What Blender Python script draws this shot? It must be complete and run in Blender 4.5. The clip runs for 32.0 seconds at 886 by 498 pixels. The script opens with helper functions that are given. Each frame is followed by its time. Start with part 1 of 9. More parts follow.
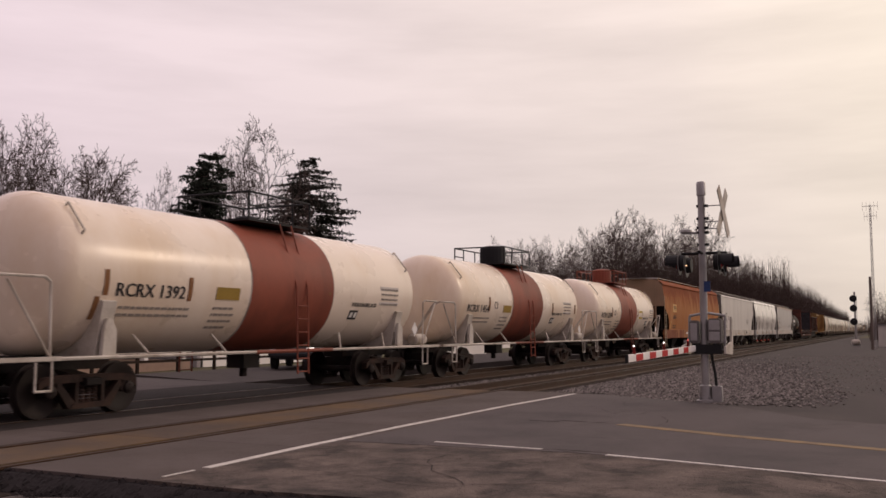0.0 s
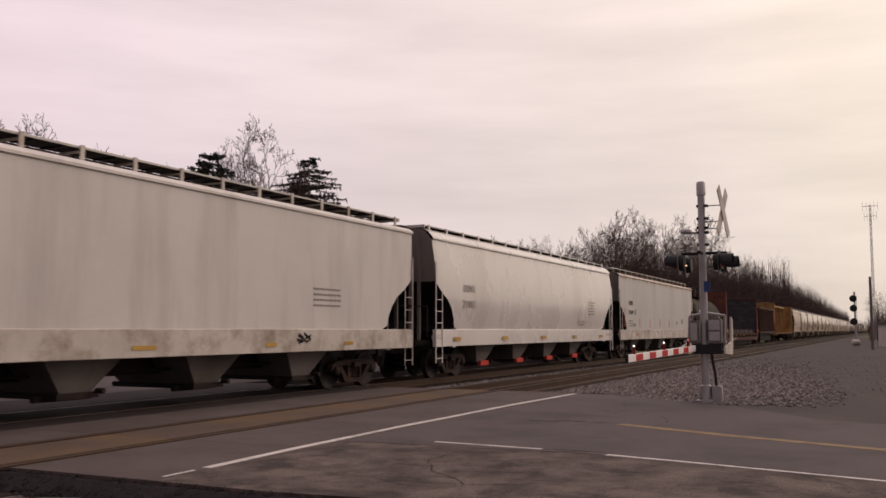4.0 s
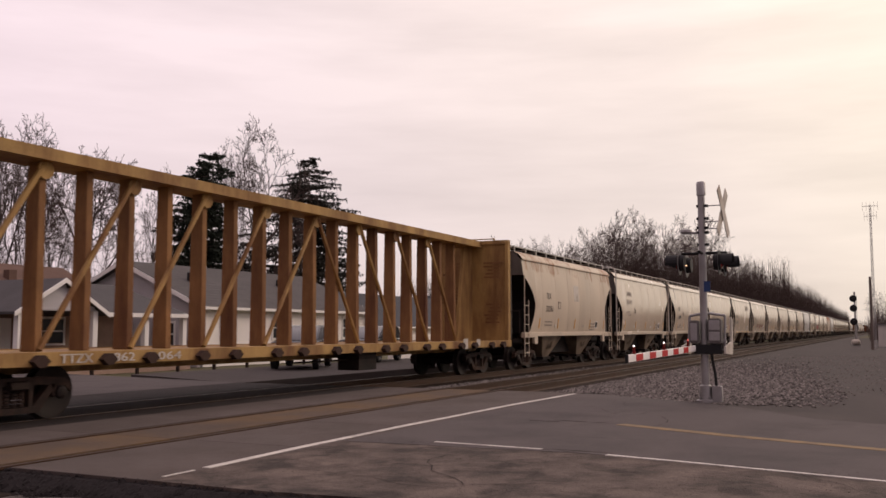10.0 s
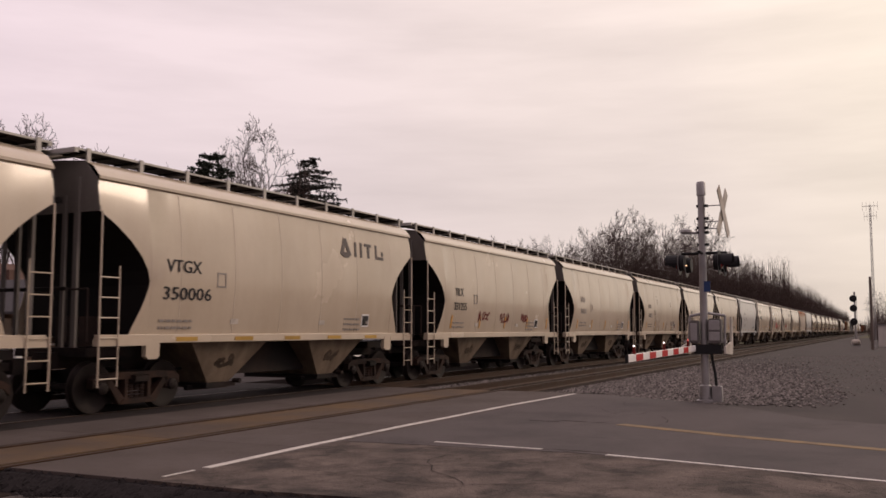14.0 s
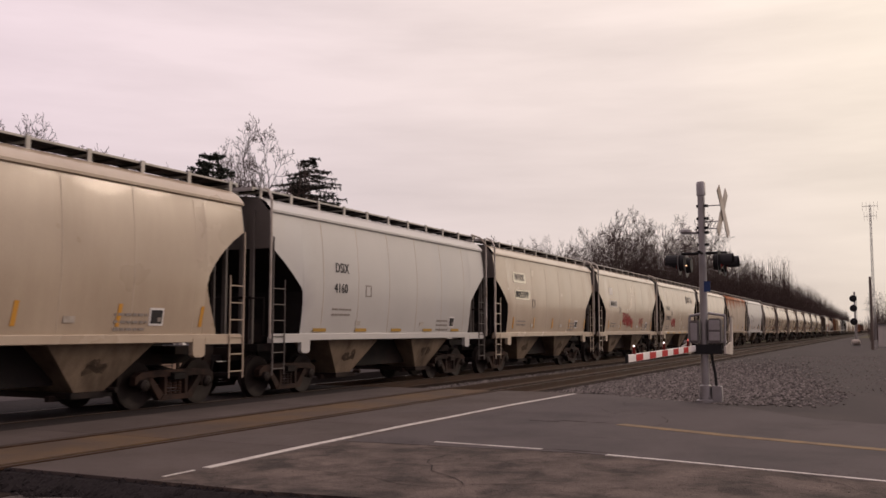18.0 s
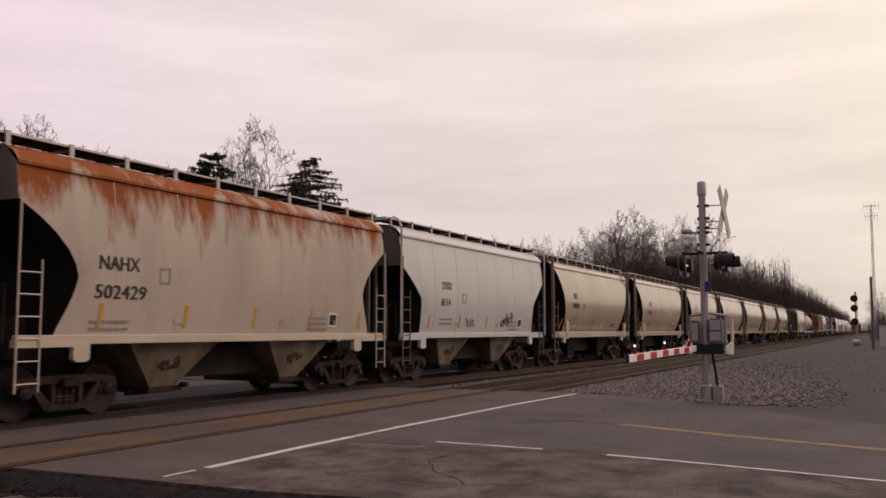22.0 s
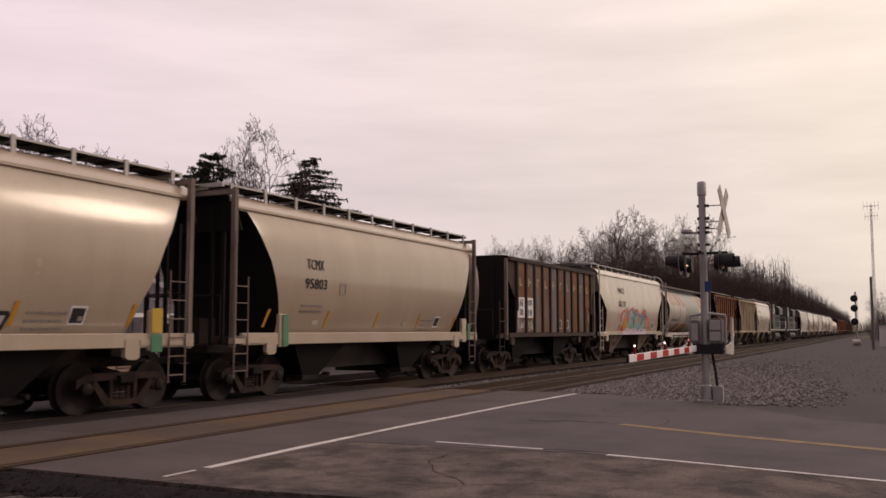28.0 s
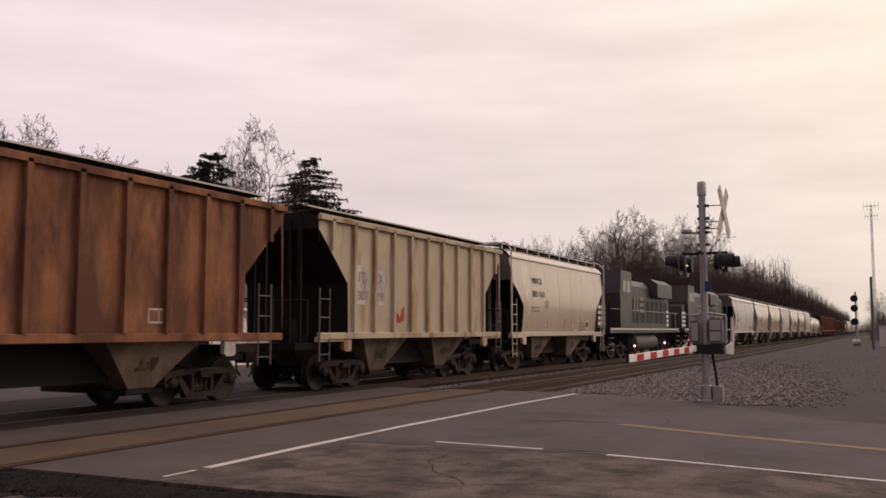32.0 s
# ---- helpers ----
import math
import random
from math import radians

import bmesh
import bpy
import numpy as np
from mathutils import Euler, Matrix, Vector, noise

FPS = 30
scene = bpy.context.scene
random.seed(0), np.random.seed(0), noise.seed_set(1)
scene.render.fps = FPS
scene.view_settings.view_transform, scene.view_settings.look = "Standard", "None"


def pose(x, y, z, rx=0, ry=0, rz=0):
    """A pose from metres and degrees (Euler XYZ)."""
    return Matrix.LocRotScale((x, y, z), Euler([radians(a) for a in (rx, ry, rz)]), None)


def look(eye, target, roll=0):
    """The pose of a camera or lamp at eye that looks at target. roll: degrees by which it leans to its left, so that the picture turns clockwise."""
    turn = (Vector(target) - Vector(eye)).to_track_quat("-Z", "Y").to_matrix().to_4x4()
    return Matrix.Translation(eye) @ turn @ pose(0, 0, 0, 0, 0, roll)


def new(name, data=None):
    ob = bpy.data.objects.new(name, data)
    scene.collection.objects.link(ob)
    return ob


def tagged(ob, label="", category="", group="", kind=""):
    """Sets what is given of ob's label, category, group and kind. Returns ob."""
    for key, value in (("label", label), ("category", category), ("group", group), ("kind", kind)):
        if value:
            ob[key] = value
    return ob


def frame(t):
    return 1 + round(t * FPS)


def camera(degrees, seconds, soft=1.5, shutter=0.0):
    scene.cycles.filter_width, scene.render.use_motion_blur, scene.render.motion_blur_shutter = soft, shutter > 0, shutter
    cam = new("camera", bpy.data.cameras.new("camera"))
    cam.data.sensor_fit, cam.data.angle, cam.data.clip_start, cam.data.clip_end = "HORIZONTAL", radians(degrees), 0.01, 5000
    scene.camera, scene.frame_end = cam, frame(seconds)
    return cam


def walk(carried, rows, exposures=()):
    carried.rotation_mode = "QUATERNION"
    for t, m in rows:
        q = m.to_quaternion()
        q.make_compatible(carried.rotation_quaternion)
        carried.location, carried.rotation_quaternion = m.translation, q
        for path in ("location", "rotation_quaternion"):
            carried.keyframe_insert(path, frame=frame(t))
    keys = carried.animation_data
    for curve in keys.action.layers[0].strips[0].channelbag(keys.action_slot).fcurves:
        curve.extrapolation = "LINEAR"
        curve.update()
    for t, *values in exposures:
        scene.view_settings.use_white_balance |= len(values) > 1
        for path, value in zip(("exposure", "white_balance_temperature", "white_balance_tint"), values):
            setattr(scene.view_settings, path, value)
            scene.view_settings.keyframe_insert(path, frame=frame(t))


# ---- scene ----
END = 32.0
CAM_H = 1.5
cam = camera(51.4, END, soft=1.55, shutter=0.08)
YAW, PITCH = 25.70, 5.03


def aim(turn=0.0):
    """The standing camera; turn: degrees to the left of its first heading."""
    return pose(0, 0, CAM_H, 90 + PITCH, 0, YAW - 90 + turn)


walk(cam, [(0, aim()), (19.5, aim()), (20.5, aim(0.045)), (END, aim(0.045))], exposures=[
    (t, stops, 6350, 17) for t, stops in ((0, -0.10), (2, -0.07), (6.5, -0.06), (8, 0.02), (10, 0.07), (12, 0.06), (13.5, -0.04), (17, -0.07), (21, -0.07), (25, -0.05), (28.5, -0.06), (END, 0.0))])

# ---------------------------------------------------------------- sky and sun
world = bpy.data.worlds.new("sky")
scene.world = world
world.use_nodes = True
wn, wl = world.node_tree.nodes, world.node_tree.links
wn.clear()


def wnode(kind, **inputs):
    n = wn.new(kind)
    for key, value in inputs.items():
        n.inputs[key].default_value = value
    return n


out = wnode("ShaderNodeOutputWorld")
bg = wnode("ShaderNodeBackground", Strength=1.0)
coord = wnode("ShaderNodeTexCoord")
nishita = wnode("ShaderNodeTexSky")
nishita.sky_type = "NISHITA"
nishita.sun_disc = False
nishita.sun_elevation, nishita.sun_rotation = radians(25), radians(131)
dim = wnode("ShaderNodeVectorMath")
dim.operation = "SCALE"
dim.inputs["Scale"].default_value = 0.08
# one overcast deck: warm where the low sun stands behind it, rosy away from it
dot = wnode("ShaderNodeVectorMath")
dot.operation = "DOT_PRODUCT"
dot.inputs[1].default_value = (0.90, -0.32, 0.29)
ramp = wnode("ShaderNodeValToRGB")
e = ramp.color_ramp.elements
e[0].position, e[0].color = 0.22, (0.43, 0.335, 0.34, 1)
e[1].position, e[1].color = 1.0, (1.06, 0.93, 0.70, 1)
for place, tone in ((0.48, (0.60, 0.47, 0.47)), (0.62, (0.85, 0.70, 0.71)), (0.80, (0.86, 0.73, 0.685)), (0.93, (0.91, 0.785, 0.67))):
    e.new(place).color = (*tone, 1)
stretch = wnode("ShaderNodeMapping")
stretch.inputs["Scale"].default_value = (1.6, 1.6, 11.0)
streaks = wnode("ShaderNodeTexNoise", Scale=1.6, Detail=5.0, Roughness=0.55)
soft_clouds = wnode("ShaderNodeMapRange")
soft_clouds.inputs["From Min"].default_value, soft_clouds.inputs["From Max"].default_value = 0.35, 0.7
soft_clouds.inputs["To Min"].default_value, soft_clouds.inputs["To Max"].default_value = 1.05, 0.88
shade = wnode("ShaderNodeVectorMath")
shade.operation = "SCALE"
deck = wnode("ShaderNodeMix")
deck.data_type = "RGBA"
deck.inputs["Factor"].default_value = 0.93
wl.new(coord.outputs["Generated"], dot.inputs[0])
half_range = wnode("ShaderNodeMapRange")
half_range.inputs["From Min"].default_value, half_range.inputs["From Max"].default_value = -1.0, 1.0
wl.new(dot.outputs["Value"], half_range.inputs["Value"])
wl.new(half_range.outputs["Result"], ramp.inputs["Fac"])
wl.new(coord.outputs["Generated"], stretch.inputs["Vector"])
wl.new(stretch.outputs["Vector"], streaks.inputs["Vector"])
wl.new(streaks.outputs["Fac"], soft_clouds.inputs["Value"])
# an overcast deck is brighter overhead than along the horizon
height = wnode("ShaderNodeSeparateXYZ")
climb = wnode("ShaderNodeMapRange")
climb.inputs["From Min"].default_value, climb.inputs["From Max"].default_value = 0.0, 1.0
climb.inputs["To Min"].default_value, climb.inputs["To Max"].default_value = 0.86, 1.75
both = wnode("ShaderNodeMath")
both.operation = "MULTIPLY"
wl.new(coord.outputs["Generated"], height.inputs[0])
wl.new(height.outputs["Z"], climb.inputs["Value"])
wl.new(climb.outputs["Result"], both.inputs[0])
wl.new(soft_clouds.outputs["Result"], both.inputs[1])
wl.new(ramp.outputs["Color"], shade.inputs[0])
wl.new(both.outputs[0], shade.inputs["Scale"])
wl.new(nishita.outputs["Color"], dim.inputs[0])
wl.new(dim.outputs["Vector"], deck.inputs["A"])
wl.new(shade.outputs["Vector"], deck.inputs["B"])
wl.new(deck.outputs["Result"], bg.inputs["Color"])
wl.new(bg.outputs["Background"], out.inputs["Surface"])

sun = new("sun", bpy.data.lights.new("sun", "SUN"))
sun.data.energy, sun.data.angle, sun.data.color = 0.62, radians(10), (1.0, 0.80, 0.58)
sun.matrix_world = look((69, -60, 43), (0, 0, 0))

# ---------------------------------------------------------------- materials
MATS = {}


def surface(name, base, rough=0.7, metal=0.0, vary=0.25, scale=0.6, grain=30.0, bump=0.1, stain=None, amount=0.0,
            stain_scale=0.5, streaky=1.0, spec=None, coat=0.0, edge=0.15):
    """A worn surface: base colour with broad and fine variation, an optional second colour in patches (streaky > 1: drawn
    out downwards), fine relief. Sizes are in metres of the object."""
    if name in MATS:
        return MATS[name]
    m = bpy.data.materials.new(name)
    m.use_nodes = True
    n, l = m.node_tree.nodes, m.node_tree.links
    b = n["Principled BSDF"]
    b.inputs["Roughness"].default_value, b.inputs["Metallic"].default_value = rough, metal
    b.inputs["Specular IOR Level"].default_value = spec if spec is not None else (0.5 if rough < 0.5 else 0.16)
    b.inputs["Coat Weight"].default_value, b.inputs["Coat Roughness"].default_value = coat, 0.07
    tc, info = n.new("ShaderNodeTexCoord"), n.new("ShaderNodeObjectInfo")
    shift = n.new("ShaderNodeVectorMath")
    shift.operation = "MULTIPLY_ADD"
    offs = n.new("ShaderNodeCombineXYZ")
    for k, f in enumerate((37.0, 11.0, 5.0)):
        mul = n.new("ShaderNodeMath")
        mul.operation = "MULTIPLY"
        mul.inputs[1].default_value = f
        l.new(info.outputs["Random"], mul.inputs[0])
        l.new(mul.outputs[0], offs.inputs[k])
    shift.inputs[1].default_value = (1, 1, 1)
    l.new(tc.outputs["Object"], shift.inputs[0])
    l.new(offs.outputs[0], shift.inputs[2])

    def tex(s, detail, squash=1.0, rough_=0.6):
        t = n.new("ShaderNodeTexNoise")
        t.inputs["Scale"].default_value, t.inputs["Detail"].default_value, t.inputs["Roughness"].default_value = s, detail, rough_
        if squash != 1.0:
            mp = n.new("ShaderNodeMapping")
            mp.inputs["Scale"].default_value = (1, 1, 1 / squash)
            l.new(shift.outputs[0], mp.inputs["Vector"])
            l.new(mp.outputs[0], t.inputs["Vector"])
        else:
            l.new(shift.outputs[0], t.inputs["Vector"])
        return t

    broad, fine = tex(scale, 4.0), tex(grain, 3.0)
    mixv = n.new("ShaderNodeMath")
    mixv.operation = "MULTIPLY_ADD"
    mixv.inputs[1].default_value = 0.35
    l.new(fine.outputs["Fac"], mixv.inputs[0])
    l.new(broad.outputs["Fac"], mixv.inputs[2])
    rng = n.new("ShaderNodeMapRange")
    rng.inputs["From Min"].default_value, rng.inputs["From Max"].default_value = 0.4, 0.95
    rng.inputs["To Min"].default_value, rng.inputs["To Max"].default_value = 1 - vary, 1 + vary
    l.new(mixv.outputs[0], rng.inputs["Value"])
    sc = n.new("ShaderNodeVectorMath")
    sc.operation = "SCALE"
    sc.inputs[0].default_value = base
    l.new(rng.outputs["Result"], sc.inputs["Scale"])
    colour = sc.outputs[0]
    if stain:
        patch = tex(stain_scale, 6.0, streaky, 0.65)
        pr = n.new("ShaderNodeMapRange")
        mid = 0.72 - 0.42 * amount
        pr.inputs["From Min"].default_value, pr.inputs["From Max"].default_value = mid + 0.02 - edge, mid + 0.02 + edge
        l.new(patch.outputs["Fac"], pr.inputs["Value"])
        mx = n.new("ShaderNodeMix")
        mx.data_type = "RGBA"
        mx.inputs["B"].default_value = (*stain, 1)
        l.new(pr.outputs["Result"], mx.inputs["Factor"])
        l.new(colour, mx.inputs["A"])
        colour = mx.outputs["Result"]
    l.new(colour, b.inputs["Base Color"])
    rr = n.new("ShaderNodeMapRange")
    rr.inputs["To Min"].default_value, rr.inputs["To Max"].default_value = max(0.05, rough - 0.12), min(1.0, rough + 0.12)
    l.new(broad.outputs["Fac"], rr.inputs["Value"])
    l.new(rr.outputs["Result"], b.inputs["Roughness"])
    if bump:
        bp = n.new("ShaderNodeBump")
        bp.inputs["Strength"].default_value, bp.inputs["Distance"].default_value = bump, 0.02
        l.new(fine.outputs["Fac"], bp.inputs["Height"])
        l.new(bp.outputs[0], b.inputs["Normal"])
    MATS[name] = m
    return m


RUST = (0.16, 0.062, 0.026)
GRIME = (0.10, 0.085, 0.07)
CREAM = surface("cream paint", (0.512, 0.428, 0.322), 0.24, vary=0.10, scale=0.5, bump=0.012, stain=(0.42, 0.34, 0.24), amount=0.26, stain_scale=0.7, streaky=5, edge=0.28, coat=0.30)
BUFF = surface("buff paint", (0.485, 0.40, 0.295), 0.30, vary=0.12, scale=0.4, bump=0.03, stain=(0.34, 0.26, 0.18), amount=0.34, stain_scale=0.6, streaky=4, edge=0.28, coat=0.25)
PALE = surface("pale grey paint", (0.55, 0.52, 0.47), 0.42, vary=0.10, scale=0.4, bump=0.03, stain=(0.36, 0.33, 0.29), amount=0.25, stain_scale=0.7, streaky=6)
ICE = surface("bluish white paint", (0.475, 0.462, 0.43), 0.38, vary=0.07, scale=0.4, bump=0.02, stain=(0.44, 0.44, 0.43), amount=0.2, stain_scale=0.7, streaky=6, coat=0.20)
SILVER = surface("silver white paint", (0.60, 0.57, 0.52), 0.28, vary=0.08, scale=0.4, bump=0.02, stain=(0.42, 0.38, 0.33), amount=0.2, streaky=6, coat=0.35)
PLAINORANGE = surface("rusted orange paint", (0.34, 0.155, 0.062), 0.72, vary=0.28, scale=0.7, stain=(0.165, 0.050, 0.022), amount=0.56, stain_scale=0.9, streaky=3.0, edge=0.08)
OCHRE = surface("rusted ochre ribs paint", (0.265, 0.118, 0.055), 0.75, vary=0.35, scale=0.9, stain=(0.105, 0.045, 0.026), amount=0.60, stain_scale=1.0, streaky=3, edge=0.08)
BEIGE = surface("worn beige paint", (0.44, 0.37, 0.25), 0.62, vary=0.18, scale=0.8, stain=(0.25, 0.13, 0.06), amount=0.38, stain_scale=0.9, streaky=4, edge=0.07)
WALNUT = surface("brown weathered paint", (0.050, 0.034, 0.026), 0.72, vary=0.25, scale=0.9, stain=(0.06, 0.042, 0.032), amount=0.45, streaky=4)
TANKWHITE = surface("white tank paint", (0.74, 0.645, 0.53), 0.28, vary=0.06, scale=0.5, bump=0.015, stain=(0.58, 0.42, 0.25), amount=0.24, stain_scale=0.45, streaky=3, edge=0.22, coat=0.04)
BAND = surface("red brown lining band", (0.235, 0.068, 0.042), 0.55, vary=0.15, scale=0.9, stain=(0.10, 0.035, 0.025), amount=0.32, streaky=3)
TANKBLACK = surface("sooty black tank paint", (0.0135, 0.0098, 0.0092), 0.7, vary=0.3, scale=0.8, stain=(0.050, 0.024, 0.010), amount=0.40, stain_scale=0.5, streaky=3, spec=0.12)
GONDOLA = surface("dark brown gondola steel", (0.036, 0.020, 0.016), 0.7, vary=0.35, scale=1.1, stain=(0.082, 0.034, 0.020), amount=0.42, stain_scale=1.3, streaky=2.2, edge=0.16)
YELLOW = surface("weathered yellow paint", (0.37, 0.235, 0.085), 0.62, vary=0.25, scale=1.0, stain=(0.15, 0.072, 0.032), amount=0.48, stain_scale=1.2, streaky=4)
OXIDE = surface("red oxide paint", (0.120, 0.038, 0.024), 0.75, vary=0.25, scale=1.2, stain=(0.065, 0.03, 0.022), amount=0.42, stain_scale=1.4)
SLATEWOOD = surface("dark blue grey bulkhead lining", (0.046, 0.043, 0.047), 0.85, vary=0.35, scale=1.4, stain=(0.020, 0.018, 0.019), amount=0.46, stain_scale=1.2, streaky=0.25, edge=0.2)
LOCO = surface("black locomotive paint", (0.024, 0.021, 0.020), 0.45, vary=0.2, scale=0.8)
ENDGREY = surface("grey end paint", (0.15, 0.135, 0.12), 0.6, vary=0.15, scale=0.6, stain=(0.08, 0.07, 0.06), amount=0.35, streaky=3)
# near-black: shade on the cut-back hopper ends is part of this colour
ENDDARK = surface("near-black paint and end shade", (0.012, 0.0100, 0.0095), 0.8, vary=0.3, scale=0.8)
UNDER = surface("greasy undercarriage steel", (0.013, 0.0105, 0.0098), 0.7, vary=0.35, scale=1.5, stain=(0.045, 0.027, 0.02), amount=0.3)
# cream darkened for the downward-facing bay sides, plus dirt stains
BAYDIRTSHADE = surface("dirty cream bay paint with underside shade", (0.22, 0.168, 0.118), 0.65, vary=0.3, scale=1.2, stain=(0.075, 0.055, 0.04), amount=0.46, stain_scale=1.1, streaky=3)
TRUCK = surface("brown dusty cast steel", (0.024, 0.0145, 0.0115), 0.7, vary=0.35, scale=2.0, stain=(0.060, 0.032, 0.021), amount=0.34, stain_scale=2.0)
WHEEL = surface("worn wheel steel", (0.022, 0.0165, 0.0145), 0.6, metal=0.2, vary=0.3, scale=2.0)
WHITE = surface("white paint", (0.72, 0.70, 0.66), 0.5, vary=0.08, scale=1.0, bump=0.02)
DIRTYWHITE = surface("grimy white paint", (0.50, 0.46, 0.40), 0.55, vary=0.18, scale=1.0, stain=(0.22, 0.17, 0.12), amount=0.35, stain_scale=1.5)
BLACKPAINT = surface("black stencil paint", (0.035, 0.033, 0.033), 0.6, vary=0.1)
GREYINK = surface("faded stencil paint", (0.27, 0.24, 0.21), 0.7, vary=0.15)
AMBER = surface("amber reflective tape", (0.55, 0.27, 0.03), 0.4, vary=0.1)
REDTAPE = surface("red paint", (0.50, 0.045, 0.03), 0.5, vary=0.1)
GREEN = surface("green paint", (0.09, 0.22, 0.12), 0.6, vary=0.2)
GALV = surface("galvanised steel", (0.31, 0.30, 0.295), 0.45, metal=0.55, vary=0.15, scale=3, bump=0.04)
ALU = surface("grey cabinet aluminium", (0.155, 0.145, 0.14), 0.55, metal=0.2, vary=0.25, scale=3, stain=(0.10, 0.09, 0.085), amount=0.35, stain_scale=3)
BLACKMETAL = surface("flat black metal", (0.018, 0.018, 0.019), 0.6, vary=0.15)
RAIL = surface("rusty rail steel", (0.058, 0.033, 0.022), 0.55, metal=0.4, vary=0.2, scale=3)
RUSTYHEAD = surface("rusty rail head", (0.055, 0.036, 0.026), 0.7, vary=0.3, scale=3)
RAILTOP = surface("polished rail head", (0.13, 0.105, 0.09), 0.4, metal=0.7, vary=0.15, scale=3)
TIE = surface("weathered wooden tie", (0.028, 0.019, 0.014), 0.9, spec=0.15, vary=0.3, scale=3, grain=20, bump=0.3)
BALLAST = surface("grey ballast gravel", (0.074, 0.064, 0.060), 0.95, spec=0.15, vary=0.45, scale=0.35, grain=16, bump=0.9, stain=(0.045, 0.039, 0.036), amount=0.5, stain_scale=6)
BROWNBALLAST = surface("oily brown ballast", (0.022, 0.0145, 0.011), 0.95, spec=0.1, vary=0.4, scale=0.6, grain=14, bump=0.9, stain=(0.025, 0.019, 0.015), amount=0.4, stain_scale=5)
ASPHALT = surface("worn grey asphalt", (0.082, 0.069, 0.067), 0.85, vary=0.16, scale=0.35, grain=45, bump=0.3, stain=(0.045, 0.039, 0.039), amount=0.32, stain_scale=0.45)
OLDASPHALT = surface("patched crumbling asphalt", (0.104, 0.082, 0.070), 0.92, vary=0.5, scale=2.2, grain=30, bump=0.9, stain=(0.042, 0.034, 0.030), amount=0.48, stain_scale=1.6, edge=0.09)
PANEL = surface("pale crossing asphalt", (0.086, 0.070, 0.064), 0.85, vary=0.18, scale=0.5, grain=45, bump=0.3, stain=(0.058, 0.046, 0.040), amount=0.42, stain_scale=0.6)
RUSTPANEL = surface("rust stained flangeway asphalt", (0.078, 0.058, 0.046), 0.85, vary=0.25, scale=0.7, grain=35, bump=0.3, stain=(0.130, 0.080, 0.036), amount=0.46, stain_scale=0.45)
# crossing asphalt with the shade under the train put into its colour
SHADEPANEL = surface("dark crossing asphalt with the train's shade", (0.030, 0.024, 0.022), 0.9, vary=0.3, scale=0.7, grain=40, bump=0.35, stain=(0.022, 0.018, 0.017), amount=0.5, stain_scale=0.8)
EDGE = surface("dark broken asphalt edge", (0.018, 0.015, 0.015), 0.95, vary=0.4, scale=2.5, grain=20, bump=0.9)
GRAVEL = surface("packed grey gravel lot", (0.059, 0.050, 0.047), 0.95, vary=0.26, scale=0.22, grain=22, bump=0.6, stain=(0.048, 0.041, 0.040), amount=0.45, stain_scale=0.5)
LAWN = surface("dormant winter lawn", (0.088, 0.082, 0.045), 0.95, vary=0.3, scale=0.4, grain=30, bump=0.7)
ROADWHITE = surface("road paint white", (0.52, 0.49, 0.45), 0.7, vary=0.12, scale=2, stain=(0.22, 0.195, 0.18), amount=0.34, stain_scale=4)
ROADYELLOW = surface("road paint yellow", (0.215, 0.145, 0.068), 0.7, vary=0.15, scale=2, stain=(0.10, 0.075, 0.055), amount=0.45, stain_scale=3)
BARK = surface("grey brown bark", (0.075, 0.057, 0.050), 0.9, vary=0.25, scale=3, grain=25, bump=0.5)
TWIG = surface("winter twigs", (0.088, 0.064, 0.056), 0.9, vary=0.25, scale=1, bump=0)
NEEDLE = surface("dark evergreen needles", (0.019, 0.025, 0.017), 0.8, vary=0.35, scale=1.5, bump=0)
SPRUCE = surface("dark spruce needles", (0.027, 0.027, 0.021), 0.8, vary=0.35, scale=1.5, bump=0)
SIDING = surface("white vinyl siding", (0.80, 0.77, 0.72), 0.6, vary=0.06, scale=0.6, bump=0.03)
GREYSIDING = surface("pale grey gable siding", (0.44, 0.42, 0.42), 0.6, vary=0.08, scale=0.6, bump=0.03)
SHINGLE = surface("grey asphalt shingles", (0.082, 0.076, 0.074), 0.9, vary=0.2, scale=0.8, grain=18, bump=0.5)
BROWNSHINGLE = surface("brown asphalt shingles", (0.115, 0.072, 0.057), 0.9, vary=0.2, scale=0.8, grain=18, bump=0.5)
TRIM = surface("white trim", (0.76, 0.74, 0.70), 0.5, vary=0.05)
DARKGLASS = surface("dark window glass", (0.035, 0.04, 0.045), 0.12, vary=0.1)
TAN = surface("tan brick", (0.30, 0.21, 0.16), 0.85, vary=0.15, scale=2)
CARPAINT = surface("dark metallic car paint", (0.022, 0.023, 0.027), 0.25, metal=0.2, vary=0.1, coat=0.6)
RUBBER = surface("black tyre rubber", (0.018, 0.018, 0.018), 0.85, vary=0.15)
CHROME = surface("alloy rim", (0.55, 0.55, 0.55), 0.25, metal=0.9, vary=0.1)
STEELBEAM = surface("new grey steel beams", (0.055, 0.049, 0.046), 0.5, metal=0.4, vary=0.2, scale=1.5)
DUNNAGE = surface("weathered timber stakes", (0.15, 0.115, 0.095), 0.8, vary=0.15)

SEAM = surface("dusty weld seam", (0.485, 0.405, 0.305), 0.4, vary=0.3, scale=1.5)
WALKGALV = surface("pale walkway steel", (0.36, 0.34, 0.31), 0.45, metal=0.3, vary=0.2, scale=2)
STONE = surface("ballast stone", (0.150, 0.134, 0.122), 0.95, spec=0.2, vary=0.25, scale=9, grain=30, bump=0.3)


